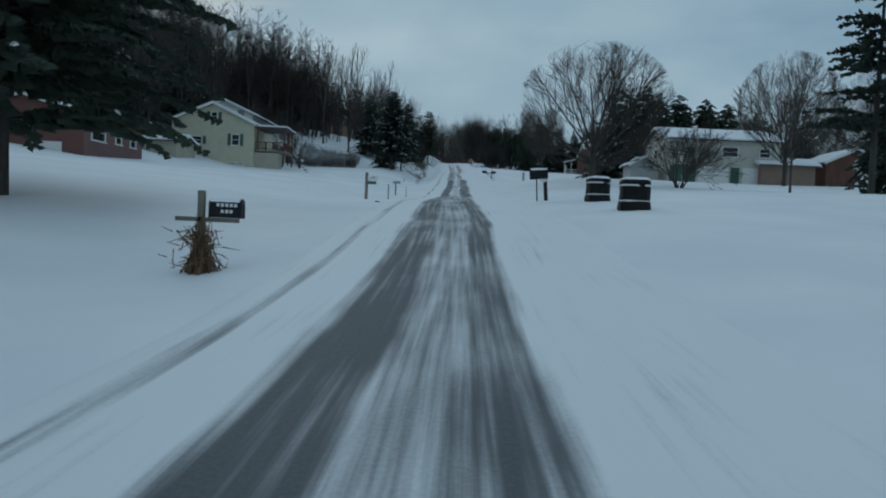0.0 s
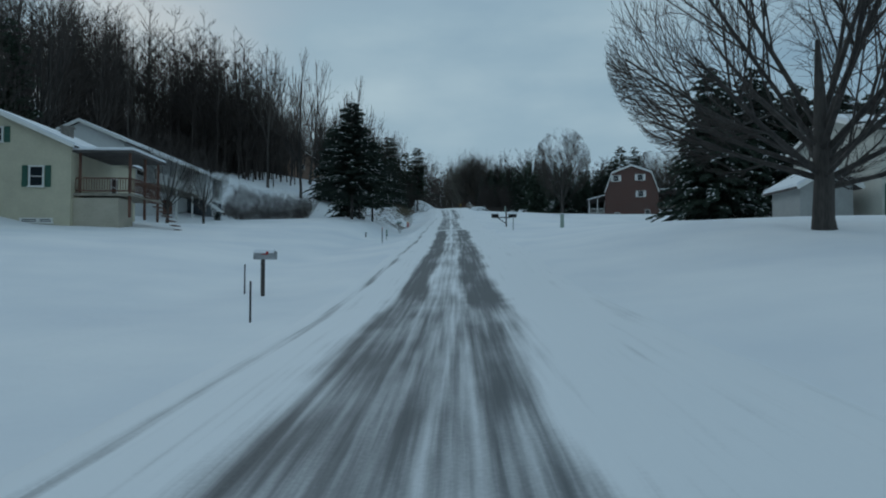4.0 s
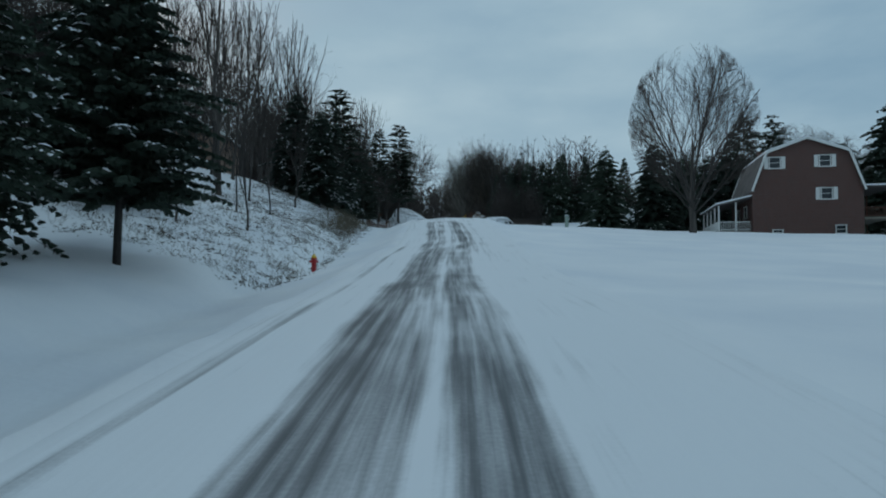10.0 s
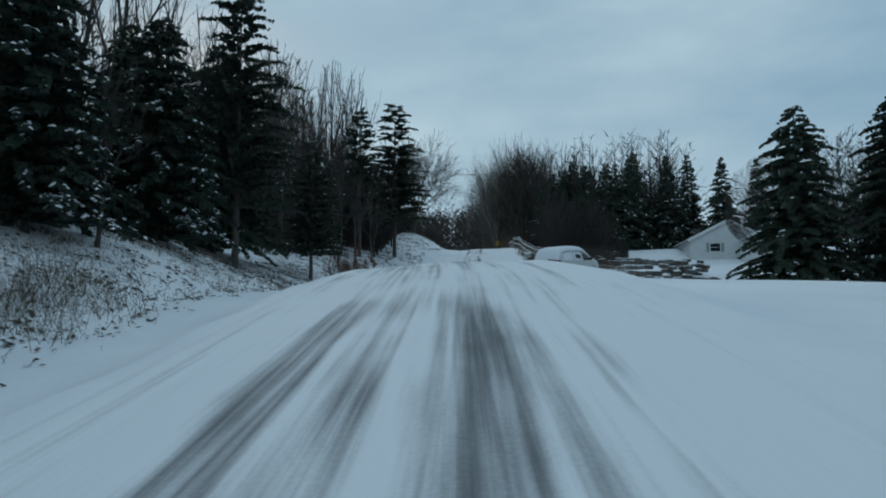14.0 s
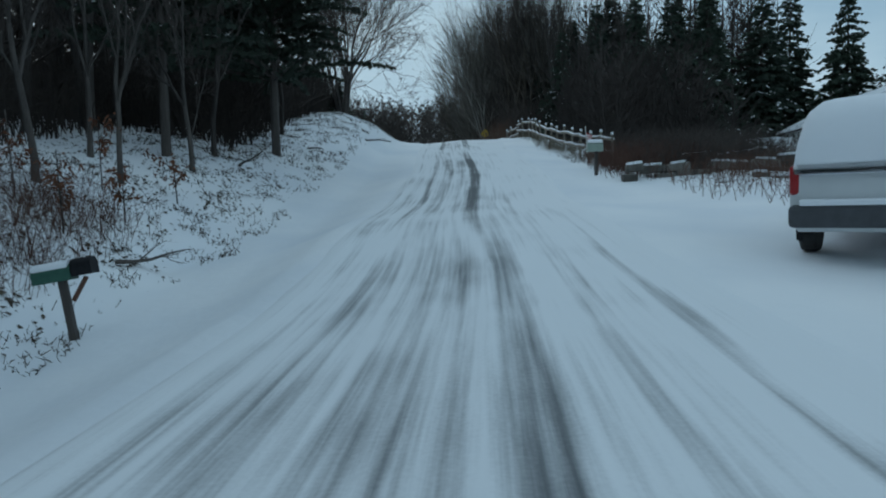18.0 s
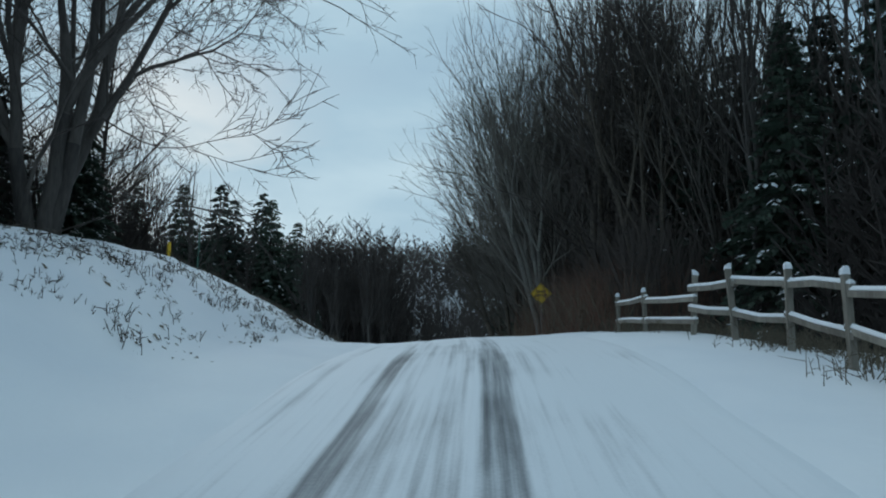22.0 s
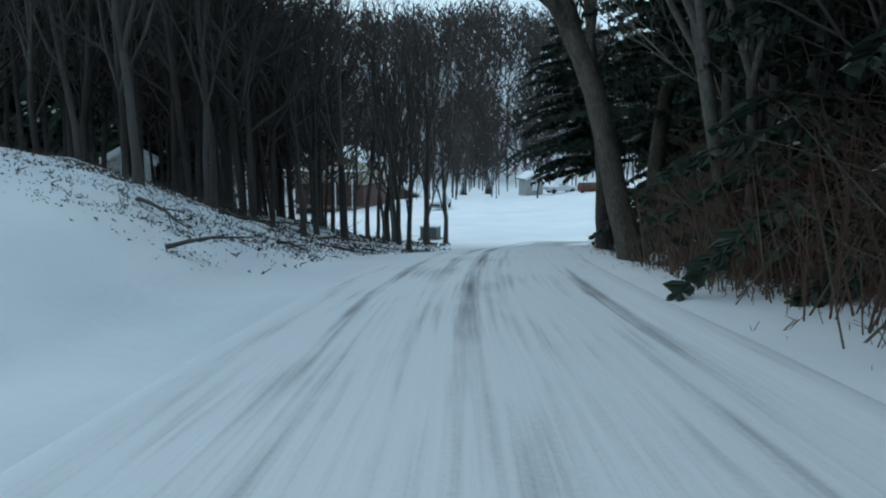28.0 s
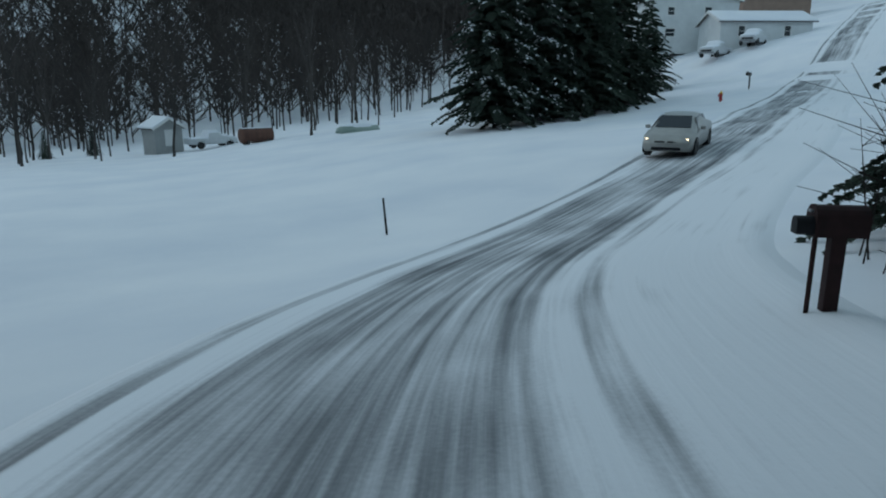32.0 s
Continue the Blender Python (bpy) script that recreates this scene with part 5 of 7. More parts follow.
part("newspaper_box", arch_box(0.34, 0.24, 0.28), BLACK, m5).matrix_basis = pose(0, 0, 0, 0, -9, 0) @ pose(0.38, 0.02, 0.99)
part("brace", rod((0.02, 0, 0.62), (0.24, 0, 1.0), 0.04), WOOD_RED, m5)
m4 = mailbox(5.4, 198.1, 180, "grey-green mailbox under a thick slab of snow", 0.95, WOOD_DARK, 0.12, PALE_GREEN, 0.6, 0.34, 0.36, 0.05, snow=0.12, bars=[(-0.05 + 0.06 * k, 0.14, 0.04, 0.07, WHITE) for k in range(3)])
part("flag_rod", rod((0.36, 0.0, 0.9), (0.42, 0.0, 1.95), 0.012, None, 6), WHITE, m4, "thin white rod")
for k in range(5):
    part("cloth", box(0.27, 0.0, 1.62 - 0.05 * k, 0.26 - 0.02 * k, 0.012, 0.05, pose(0, 0, 0, 0, -28, 0)), (RED, WHITE)[k % 2], m4, "stripe of a small furled flag")
m2 = mailbox(-5.8, 264.5, 0, "pair of small dark mailboxes on a weathered leaning post", 0.86, WOOD_GREY, 0.11, BLACK, 0.3, 0.18, 0.2, 0.2, 0.5, snow=0.02, lean=-4, flag=False)
part("box", arch_box(0.3, 0.18, 0.24), BLACK, m2).matrix_basis = pose(-0.2, 0.0, 0.72)
m3 = mailbox(8.31, 296.76, 145, "dark red mailbox on a square post with a small newspaper box", 0.84, DARK_RED, 0.12, DARK_RED, 0.4, 0.22, 0.26, 0.0, snow=0.0)
part("newspaper_box", arch_box(0.16, 0.13, 0.15), BLACK, m3).matrix_basis = pose(0.28, 0.03, 0.86)
part("rod", rod((0.17, 0.0, -0.2), (0.17, 0.0, 0.88), 0.022), DARK_RED, m3)
m3.scale = (0.9, 0.9, 0.9)
m3.location.z -= 0.1
mailbox(51.3, 332.3, 200, "mailbox on a post beside the far road", 1.1, WOOD_DARK, 0.1, WOOD_DARK, 0.6, 0.25, 0.3, 0.3)


def stake(x, y, tall, material, label, cap=None, r=0.022, lean=0.0):
    ob = thing("stake", x, y, ground_z(x, y), 0, label, "stake", "marker stakes")
    part("rod", rod((0, 0, -0.3), (lean, 0, tall), r, r * 0.8, 6), material, ob)
    if cap:
        part("reflector", rod((lean, -0.02, tall + 0.02), (lean, 0.02, tall + 0.02), 0.045, None, 10), cap, ob)
    return ob


stake(-3.5, 30.3, 0.85, WOOD_DARK, "short dark wooden stake beside the driveway", r=0.035)
stake(-3.4, 42.5, 0.8, BLACK, "thin dark stake in the snow")
stake(-5.2, 47.9, 0.8, BLACK, "thin dark stake by the mailbox")
stake(-4.28, 74.5, 1.0, BLACK, "thin stake with a red reflector", RED)
stake(-4.65, 77.9, 0.75, BLACK, "thin stake with a red reflector", RED)
stake(-6.8, 85.5, 0.42, WOOD_DARK, "short dark post in the snow", r=0.06)
stake(-5.0, 100.1, 1.1, BLACK, "thin marker rod beside a mailbox")
stake(-5.75, 122.9, 1.7, STEEL, "thin steel rod marking the hydrant", r=0.008)
stake(-8.0, 231.8, 1.25, GREEN, "green steel fence stake on the bank", r=0.03)
stake(-9.6, 233.2, 0.75, YELLOW, "short yellow marker post on the bank", r=0.07)
stake(9.25, 308.1, 0.88, BLACK, "thin black stake at the edge of the field", r=0.032, lean=-0.1)
plate = thing("number_sign", -4.35, 77.7, ground_z(-4.35, 77.7), 0, "green reflective number plate on a stake", "sign")
part("post", rod((0, 0, -0.3), (0.05, 0, 0.6), 0.02), STEEL, plate)
p = part("plate", box(0.06, -0.02, 0.58, 0.13, 0.012, 0.46), GREEN, plate)
for k in range(4):
    part("lettering", box(0.06, -0.03, 0.74 - 0.1 * k, 0.06, 0.004, 0.06), WHITE, plate)


def pedestal(x, y, w, tall, label):
    ob = thing("utility_pedestal", x, y, ground_z(x, y), 4, label, "utility box", "utility pedestals")
    part("body", box(0, 0, tall / 2 - 0.1, w, w * 0.8, tall + 0.2, bevel=0.02), PALE_GREEN, ob)
    part("lid", box(0, 0, tall + 0.03, w * 1.12, w * 0.92, 0.07, bevel=0.02), PALE_GREEN, ob)
    part("snow", box(0, 0, tall + 0.085, w, w * 0.8, 0.05, bevel=0.02), ROOF_SNOW, ob)


pedestal(6.65, 25, 0.26, 0.72, "pale green utility pedestal in the lawn")
pedestal(9.4, 84, 0.27, 1.05, "tall pale green utility pedestal in the snow")
pedestal(10.0, 147.1, 0.26, 0.9, "pale utility pedestal on the lawn")


def bale(x, y, turn, w, d, h):
    ob = thing("wrapped_bale", x, y, ground_z(x, y), turn, "block wrapped in black sheeting with two white straps", "bale", "wrapped blocks")
    rings = []
    for z, k in ((-0.1, 1.06), (0.05, 1.05), (h * 0.3, 0.97), (h * 0.6, 0.95), (h * 0.92, 0.98), (h, 0.93)):
        ring = []
        for i in range(20):
            a = 2 * math.pi * i / 20
            c, s_ = math.cos(a), math.sin(a)
            q = 1 / max(abs(c), abs(s_)) ** 0.8
            ring.append((c * q * w / 2 * k * (1 + 0.02 * math.sin(5 * a + z * 9)), s_ * q * d / 2 * k * (1 + 0.02 * math.cos(4 * a + z * 7)), z))
        rings.append(ring)
    part("body", ring_mesh(rings), BLACK_WRAP, ob)
    for z in (h * 0.24, h * 0.78):
        part("strap", ring_mesh([[(px * 1.015, py * 1.015, zz) for px, py, _ in rings[2]] for zz in (z, z + 0.045)]), WHITE, ob)
    part("snow", ring_mesh([[(px * s_, py * s_, h + dz) for px, py, _ in rings[-1]] for dz, s_ in ((0.0, 1.02), (0.05, 0.98), (0.08, 0.8))]), ROOF_SNOW, ob)


bale(5.3, 18.8, 6, 0.80, 0.8, 0.8)
bale(5.42, 14.3, -5, 0.88, 0.85, 0.86)


def hydrant(x, y, label):
    ob = thing("fire_hydrant", x, y, ground_z(x, y), 20, label, "hydrant", "hydrants")
    prof = [(-0.25, 0.1), (0.1, 0.1), (0.12, 0.15), (0.16, 0.15), (0.17, 0.105), (0.52, 0.1), (0.54, 0.14), (0.59, 0.14), (0.6, 0.11)]
    circ = lambda r, z: [(r * math.cos(2 * math.pi * k / 14), r * math.sin(2 * math.pi * k / 14), z) for k in range(14)]
    part("barrel", ring_mesh([circ(r, z) for z, r in prof]), RED, ob)
    part("bonnet", ring_mesh([circ(r, z) for z, r in ((0.6, 0.115), (0.66, 0.11), (0.72, 0.07), (0.74, 0.03), (0.79, 0.03))]), YELLOW, ob, "yellow bonnet with a little snow")
    for a in (0, 90, 180):
        d = Vector((math.cos(radians(a)), math.sin(radians(a)), 0))
        part("outlet", rod(Vector((0, 0, 0.44)) + d * 0.08, Vector((0, 0, 0.44)) + d * 0.19, 0.06 if a != 90 else 0.075, None, 10), RED, ob)
    part("chain", rod((0.17, 0.0, 0.4), (0.1, -0.06, 0.2), 0.01, None, 5), STEEL, ob)


hydrant(-5.7, 122.8, "red fire hydrant with a yellow bonnet in the snow")
hydrant(44.3, 329.0, "small red fire hydrant beside the far road")
pipe = thing("culvert_pipe", -3.1, 21.9, ground_z(-3.1, 21.9), 70, "dark round culvert end under a little snow", "pipe")
part("tube", ring_mesh([[(x, r * math.cos(a), 0.02 + r * math.sin(a)) for a in np.linspace(0, 6.283, 17)[:-1]] for x, r in ((-0.12, 0.1), (0.12, 0.1), (0.12, 0.08), (-0.1, 0.08))]), BLACK, pipe)
part("snow", box(0.0, 0, 0.115, 0.16, 0.11, 0.03, bevel=0.012), ROOF_SNOW, pipe)

# The yellow warning sign.
sign = thing("road_sign", 3.6, 244.0, ground_z(3.6, 244.0), -4, "yellow diamond warning sign on a steel post", "sign")
part("post", box(0, 0.03, 1.0, 0.06, 0.03, 2.8), STEEL, sign)
SZ = 2.1
bm = bmesh.new()
add_box(bm, 0, 0, SZ, 0.72, 0.008, 0.72, Matrix.Rotation(radians(45), 4, "Y"))
plate = part("plate", bm, YELLOW, sign, "yellow retroreflective diamond")
bm = bmesh.new()
for k in range(4):
    r = Matrix.Rotation(radians(45 + 90 * k), 4, "Y")
    c = r @ Vector((0, 0, 0.325))
    add_box(bm, c.x, -0.006, SZ + c.z, 0.65, 0.004, 0.02, r)
part("border", bm, BLACK, plate)
for text, z in (("HIDDEN", 0.10), ("DRIVEWAY", -0.08)):
    curve = bpy.data.curves.new("lettering", "FONT")
    curve.body, curve.size, curve.align_x, curve.align_y, curve.extrude, curve.offset = text, 0.135, "CENTER", "CENTER", 0.002, 0.006
    curve.materials.append(BLACK)
    o = new("lettering", curve)
    o.parent = plate
    o.matrix_basis = pose(0, -0.008, SZ + z, 90, 0, 0) @ Matrix.Diagonal((0.9, 1.15, 1, 1))

# The split-rail fence.
fence = thing("rail_fence", 6.0, 218.0, 0, 0, "split-rail fence of weathered grey posts with snow on its rails", "fence")
FY = np.concatenate([np.arange(203.0, 228.4, 1.75), [231.0, 234.0]])
FX = np.interp(FY, [199, 203, 209, 217, 224, 228, 237], [7.8, 7.3, 6.7, 6.15, 5.9, 5.3, 5.0])
rng = np.random.default_rng(8)
tops = []
for fx, fy in zip(FX, FY):
    gz = ground_z(fx, fy)
    hh = (1.42 if fy < 230 else 1.15) + rng.uniform(-0.08, 0.08)
    lx, ly = rng.normal(0, 0.03, 2)
    m = Matrix.Translation((fx - 6.0, fy - 218.0, gz)) @ Matrix.Rotation(rng.normal(0, 0.25), 4, "Z")
    bm = bmesh.new()
    rings = [[(sx * 0.065 + lx * z, sy * 0.05 + ly * z, z) for sx, sy in ((-1, -0.7), (-0.5, -1), (0.6, -1), (1, -0.4), (1, 0.7), (0.3, 1), (-0.8, 1))] for z in (-0.4, 0.3, 0.8, hh)]
    bm.free()
    part("post", ring_mesh(rings), WOOD_GREY, fence).matrix_basis = m
    part("snow", ring_mesh([[(px * q + lx * 0, py * q, hh + dz) for px, py, _ in rings[-1]] for dz, q in ((-0.01, 1.12), (0.07, 1.0), (0.12, 0.5))]), ROOF_SNOW, fence).matrix_basis = m
    tops.append((fx - 6.0, fy - 218.0, gz))
for a, b in zip(tops, tops[1:]):
    for lift in ((0.55, 1.12) if b[1] < 11 else (0.3, 0.85)):
        za, zb = a[2] + lift + rng.normal(0, 0.04), b[2] + lift + rng.normal(0, 0.04)
        pa, pb = Vector((a[0], a[1], za)), Vector((b[0], b[1], zb))
        mid = (pa + pb) / 2 + Vector((rng.normal(0, 0.03), 0, rng.normal(-0.02, 0.03)))
        d = (pb - pa) * 0.06
        path = [pa - d, mid, pb + d]
        def rail(w, h0, h1):
            return ring_mesh([[(q.x + sx * w, q.y, q.z + sz) for sx, sz in ((-1, h0), (1, h0), (1.1, h1 * 0.7), (0, h1), (-1.1, h1 * 0.6))] for q in path])
        part("rail", rail(0.045, -0.06, 0.06), WOOD_GREY, fence)
        part("snow", rail(0.042, 0.045, 0.11), ROOF_SNOW, fence)

# Terraced stone walls before the white house.
def stone_wall(y, x0, x1, label, base_up, rows=2, seed=3, slope=0.0):
    wall = thing("stone_wall", x0, y, 0, 0, label, "wall")
    rng = np.random.default_rng(seed)
    for r in range(rows):
        x = 0.0 + 0.2 * (r % 2)
        while x < x1 - x0:
            w = rng.uniform(0.5, 1.1)
            yy = slope * x + rng.normal(0, 0.13)
            z = ground_z(x0 + x, y + slope * x) + base_up + 0.3 * r + rng.normal(0, 0.07)
            if rng.random() < 0.12:
                x += w
                continue
            m = Matrix.Rotation(math.atan(slope) + rng.normal(0, 0.16), 4, "Z") @ Matrix.Rotation(rng.normal(0, 0.07), 4, "Y")
            part("stone", box(x + w / 2, yy, z + 0.12, w * 0.97, 0.42, 0.29, m, 0.04), STONE, wall)
            if r == rows - 1:
                part("snow", box(x + w / 2, yy, z + 0.30, w * rng.uniform(0.55, 0.92), 0.38, rng.uniform(0.06, 0.12), m, 0.03), ROOF_SNOW, wall)
            x += w
    return wall


stone_wall(196.4, 5.9, 15.0, "low wall of rough grey stones capped with snow", -0.1, 2, 3, 0.05)
stone_wall(194.2, 8.6, 16.0, "tumbled row of grey stones half sunk in snow", -0.12, 1, 9, 0.12)
stone_wall(198.4, 8.0, 21.0, "terraced stone wall with snow along its top", 0.0, 2, 4, 0.1)
stone_wall(186.6, 12.4, 20.4, "rough brown stone terrace edged with snow and dry weeds", -0.1, 3, 6, 0.7)
stone_wall(182.0, 12.6, 19.0, "low brown retaining wall with snow along its top", -0.1, 2, 11, 0.5)
stone_wall(203.0, 12.0, 24.0, "upper stone terrace half buried in snow", 0.0, 2, 5, 0.1)
red_box = thing("mailbox", 4.95, 167.6, ground_z(4.95, 167.6), 12, "red-brown wooden mailbox on a leaning braced post", "mailbox", "mailboxes")
part("post", box(0.06, 0, 0.45, 0.13, 0.12, 1.4, pose(0, 0, 0, 0, -9, 0), 0.01), WOOD_RED, red_box)
part("board", box(0.12, -0.2, 0.14, 0.8, 0.22, 0.05, pose(0, 0, 0, 0, 3, 0), 0.008), WOOD_DARK, red_box, "dark board across the foot")
part("brace", box(-0.2, -0.02, 0.66, 0.56, 0.08, 0.08, pose(0, 0, 0, 0, 42, 0), 0.01), WOOD_RED, red_box)
part("box", box(-0.46, -0.02, 1.02, 0.56, 0.3, 0.36, pose(0, 0, 0, 0, 4, 0), 0.02), WOOD_RED, red_box)
part("plate", box(-0.36, -0.178, 1.03, 0.22, 0.012, 0.16, pose(0, 0, 0, 0, 4, 0)), WHITE, red_box, "white plate")
part("snow", box(-0.47, -0.02, 1.215, 0.5, 0.27, 0.05, pose(0, 0, 0, 0, 4, 0), 0.02), ROOF_SNOW, red_box)
box_g = thing("transformer_box", -3.7, 308.2, ground_z(-3.7, 308.2), -18, "dark green utility cabinet in the snowy field", "utility box")
part("body", box(0, 0, 0.42, 1.25, 0.9, 1.0, bevel=0.03), grainy("dull_green", (0.05, 0.07, 0.065), (0.11, 0.14, 0.13), 6, 0.6), box_g)
part("lid", box(0, 0, 0.95, 1.32, 0.97, 0.07, bevel=0.02), PALE_GREEN, box_g)
part("plinth", box(0, 0, 0.02, 1.5, 1.15, 0.2, bevel=0.03), STONE, box_g)
part("snow", box(0, 0, 1.01, 1.2, 0.85, 0.06, bevel=0.025), ROOF_SNOW, box_g)


# ---- vehicles ----
def loft(rows, sides):
    """A car body through rows of (x, low, belt, top, half width, half width above)."""
    rings = []
    for x, low, belt, top, hw, ht in rows:
        h = top - belt
        half = [(hw * 0.9, low), (hw * 0.985, low + 0.12), (hw, (low + belt) / 2), (hw * 0.985, belt), (ht + (hw - ht) * 0.66, belt + h * 0.36), (ht + (hw - ht) * 0.28, belt + h * 0.68), (ht * 0.95, belt + h * 0.87), (ht * 0.78, belt + h * 0.96), (ht * 0.4, top)]
        rings.append([(x, -a, b) for a, b in half] + [(x, a, b) for a, b in half[::-1]])
    return ring_mesh(rings)


def wheel(parent, x, y, r, w=0.2, out=1):
    hub = new("wheel")
    hub.parent = parent
    hub.matrix_basis = pose(x, y, r)
    circ = lambda q, yy: [(q * math.cos(2 * math.pi * k / 20), yy, q * math.sin(2 * math.pi * k / 20)) for k in range(20)]
    part("tyre", ring_mesh([circ(q, yy) for q, yy in ((r * 0.6, -w / 2), (r * 0.95, -w / 2), (r, -w / 3), (r, w / 3), (r * 0.95, w / 2), (r * 0.6, w / 2))]), RUBBER, hub)
    part("rim", ring_mesh([circ(q, yy * out) for q, yy in ((r * 0.62, w * 0.3), (r * 0.6, w * 0.47), (r * 0.3, w * 0.42), (r * 0.1, w * 0.47))]), STEEL, hub)


def vehicle(name, x, y, turn, label, rows, paint, glass, axles, half, r, details, category="car", pitch=0.0):
    ob = thing(name, x, y, ground_z(x, y) + 0.01, turn, label, category)
    ob.matrix_basis = ob.matrix_basis @ pose(0, 0, 0, 0, pitch, 0)
    body = part("body", loft(rows, 14), paint, ob)
    for poly in body.data.polygons:
        poly.use_smooth = True
    for n, (pts, mt, label2) in enumerate(glass):
        bm = bmesh.new()
        front = [bm.verts.new(p) for p in pts]
        bm.faces.new(front)
        made = bmesh.ops.extrude_face_region(bm, geom=bm.faces[:])
        c = sum((Vector(p) for p in pts), Vector()) / len(pts)
        axis = Vector((c.x, c.y * 0, 0.0))
        nrm = (Vector(pts[1]) - Vector(pts[0])).cross(Vector(pts[2]) - Vector(pts[0])).normalized()
        for v_ in [g for g in made["geom"] if isinstance(g, bmesh.types.BMVert)]:
            v_.co += nrm * 0.012
        bmesh.ops.recalc_face_normals(bm, faces=bm.faces)
        part("window", bm, mt, ob, label2)
    for ax in axles:
        for side in (-1, 1):
            wheel(ob, ax, side * (half - 0.1), r, 0.21, side)
            part("wheel_arch", ring_mesh([[(ax + q * math.cos(a), side * yy, r + q * math.sin(a)) for a in np.linspace(-0.4, 3.54, 14)] + [(ax + q * 0.88 * math.cos(a), side * yy, r + q * 0.88 * math.sin(a)) for a in np.linspace(3.54, -0.4, 14)] for q, yy in ((r * 1.22, half - 0.06), (r * 1.22, half + 0.012))]), BLACK, ob)
    for nm, (cx, cy, cz, sx, sy, sz), mt, lb in details:
        part(nm, box(cx, cy, cz, sx, sy, sz, bevel=min(sx, sy, sz) * 0.25), mt, ob, lb)
    return ob


VAN_WHITE = grainy("van_paint", (0.52, 0.54, 0.55), (0.62, 0.64, 0.65), 3.0, 0.35, 0.02)
GREY_PLASTIC = grainy("grey_plastic", (0.04, 0.043, 0.05), (0.075, 0.08, 0.088), 9.0, 0.6, 0.1)
LAMP_RED = grainy("lamp_red", (0.22, 0.01, 0.012), (0.42, 0.02, 0.02), 6.0, 0.2, 0.0)
van_rows = [(-2.45, 0.42, 0.98, 1.02, 0.80, 0.76), (-2.40, 0.36, 1.0, 1.22, 0.93, 0.76), (-2.26, 0.32, 1.02, 1.52, 0.96, 0.74), (-2.0, 0.31, 1.03, 1.68, 0.97, 0.74), (-1.5, 0.30, 1.03, 1.75, 0.97, 0.75), (-0.5, 0.30, 1.03, 1.78, 0.97, 0.76), (0.3, 0.30, 1.03, 1.73, 0.97, 0.74), (0.8, 0.30, 1.02, 1.56, 0.97, 0.71), (1.25, 0.31, 1.0, 1.28, 0.97, 0.74), (1.6, 0.32, 0.98, 1.09, 0.96, 0.78), (2.2, 0.34, 0.86, 0.95, 0.92, 0.75), (2.45, 0.40, 0.72, 0.78, 0.78, 0.68)]
van = vehicle("minivan", 7.34, 183.1, 51, "white minivan half covered in snow beside the road", van_rows, VAN_WHITE,
              [(((-1.9, -0.955, 1.06), (-0.9, -0.965, 1.06), (-0.9, -0.84, 1.5), (-1.85, -0.83, 1.48)), ROOF_SNOW, "snowed-over side window"),
               (((-0.75, -0.965, 1.06), (0.15, -0.965, 1.06), (0.1, -0.85, 1.48), (-0.75, -0.845, 1.5)), ROOF_SNOW, "snowed-over side window"),
               (((-0.62, -0.95, 1.18), (0.05, -0.955, 1.14), (0.0, -0.89, 1.36), (-0.5, -0.88, 1.42)), GLASS, "bare patch of dark side window"),
               (((0.3, -0.965, 1.06), (1.15, -0.96, 1.06), (0.75, -0.86, 1.4), (0.3, -0.85, 1.46)), GLASS, "dark side window")],
              (-1.5, 1.5), 0.95, 0.33,
              [("bumper", (-2.44, 0, 0.52, 0.22, 1.86, 0.26), GREY_PLASTIC, "grey plastic rear bumper"), ("bumper_snow", (-2.46, 0.0, 0.68, 0.2, 1.6, 0.07), ROOF_SNOW, "ridge of snow on the bumper"),
               ("tail_lamp", (-2.37, 0.86, 0.93, 0.14, 0.15, 0.34), LAMP_RED, "red tail lamp"), ("tail_lamp", (-2.37, -0.86, 0.93, 0.14, 0.15, 0.34), LAMP_RED, "red tail lamp"),
               ("handle_strip", (-2.42, 0.0, 0.98, 0.05, 0.72, 0.05), BLACK, ""), ("number_plate", (-2.42, 0.05, 0.83, 0.03, 0.32, 0.16), STEEL, "plain number plate"),
               ("side_moulding", (0.0, -0.965, 0.56, 2.3, 0.04, 0.2), GREY_PLASTIC, "grey side moulding"), ("side_moulding", (0.0, 0.965, 0.56, 2.3, 0.04, 0.2), GREY_PLASTIC, "grey side moulding"),
               ("wiper", (-2.4, -0.35, 1.14, 0.03, 0.55, 0.04), BLACK, ""), ("mirror", (1.05, -1.05, 1.12, 0.14, 0.18, 0.16), BLACK, ""), ("mirror", (1.05, 1.05, 1.12, 0.14, 0.18, 0.16), BLACK, "")], "van", pitch=-4)
snow_rows = [(-2.50, 0.99, 1.02, 1.05, 0.86, 0.76), (-2.45, 1.04, 1.12, 1.30, 0.88, 0.76), (-2.30, 1.2, 1.34, 1.62, 0.88, 0.74), (-2.0, 1.42, 1.56, 1.80, 0.87, 0.74), (-1.5, 1.52, 1.64, 1.88, 0.86, 0.75), (-0.5, 1.56, 1.68, 1.91, 0.85, 0.75), (0.3, 1.52, 1.62, 1.86, 0.84, 0.73), (0.8, 1.36, 1.46, 1.68, 0.83, 0.71), (1.25, 1.14, 1.22, 1.40, 0.84, 0.73), (1.6, 1.04, 1.08, 1.2, 0.85, 0.74), (2.3, 0.88, 0.92, 1.01, 0.8, 0.68)]
van_snow = part("snow", loft(snow_rows, 14), ROOF_SNOW, van, "thick snow over the roof and rear window")
van_snow.data.polygons.foreach_set("use_smooth", [True] * len(van_snow.data.polygons))
van.scale = (1.2, 1.2, 1.3)

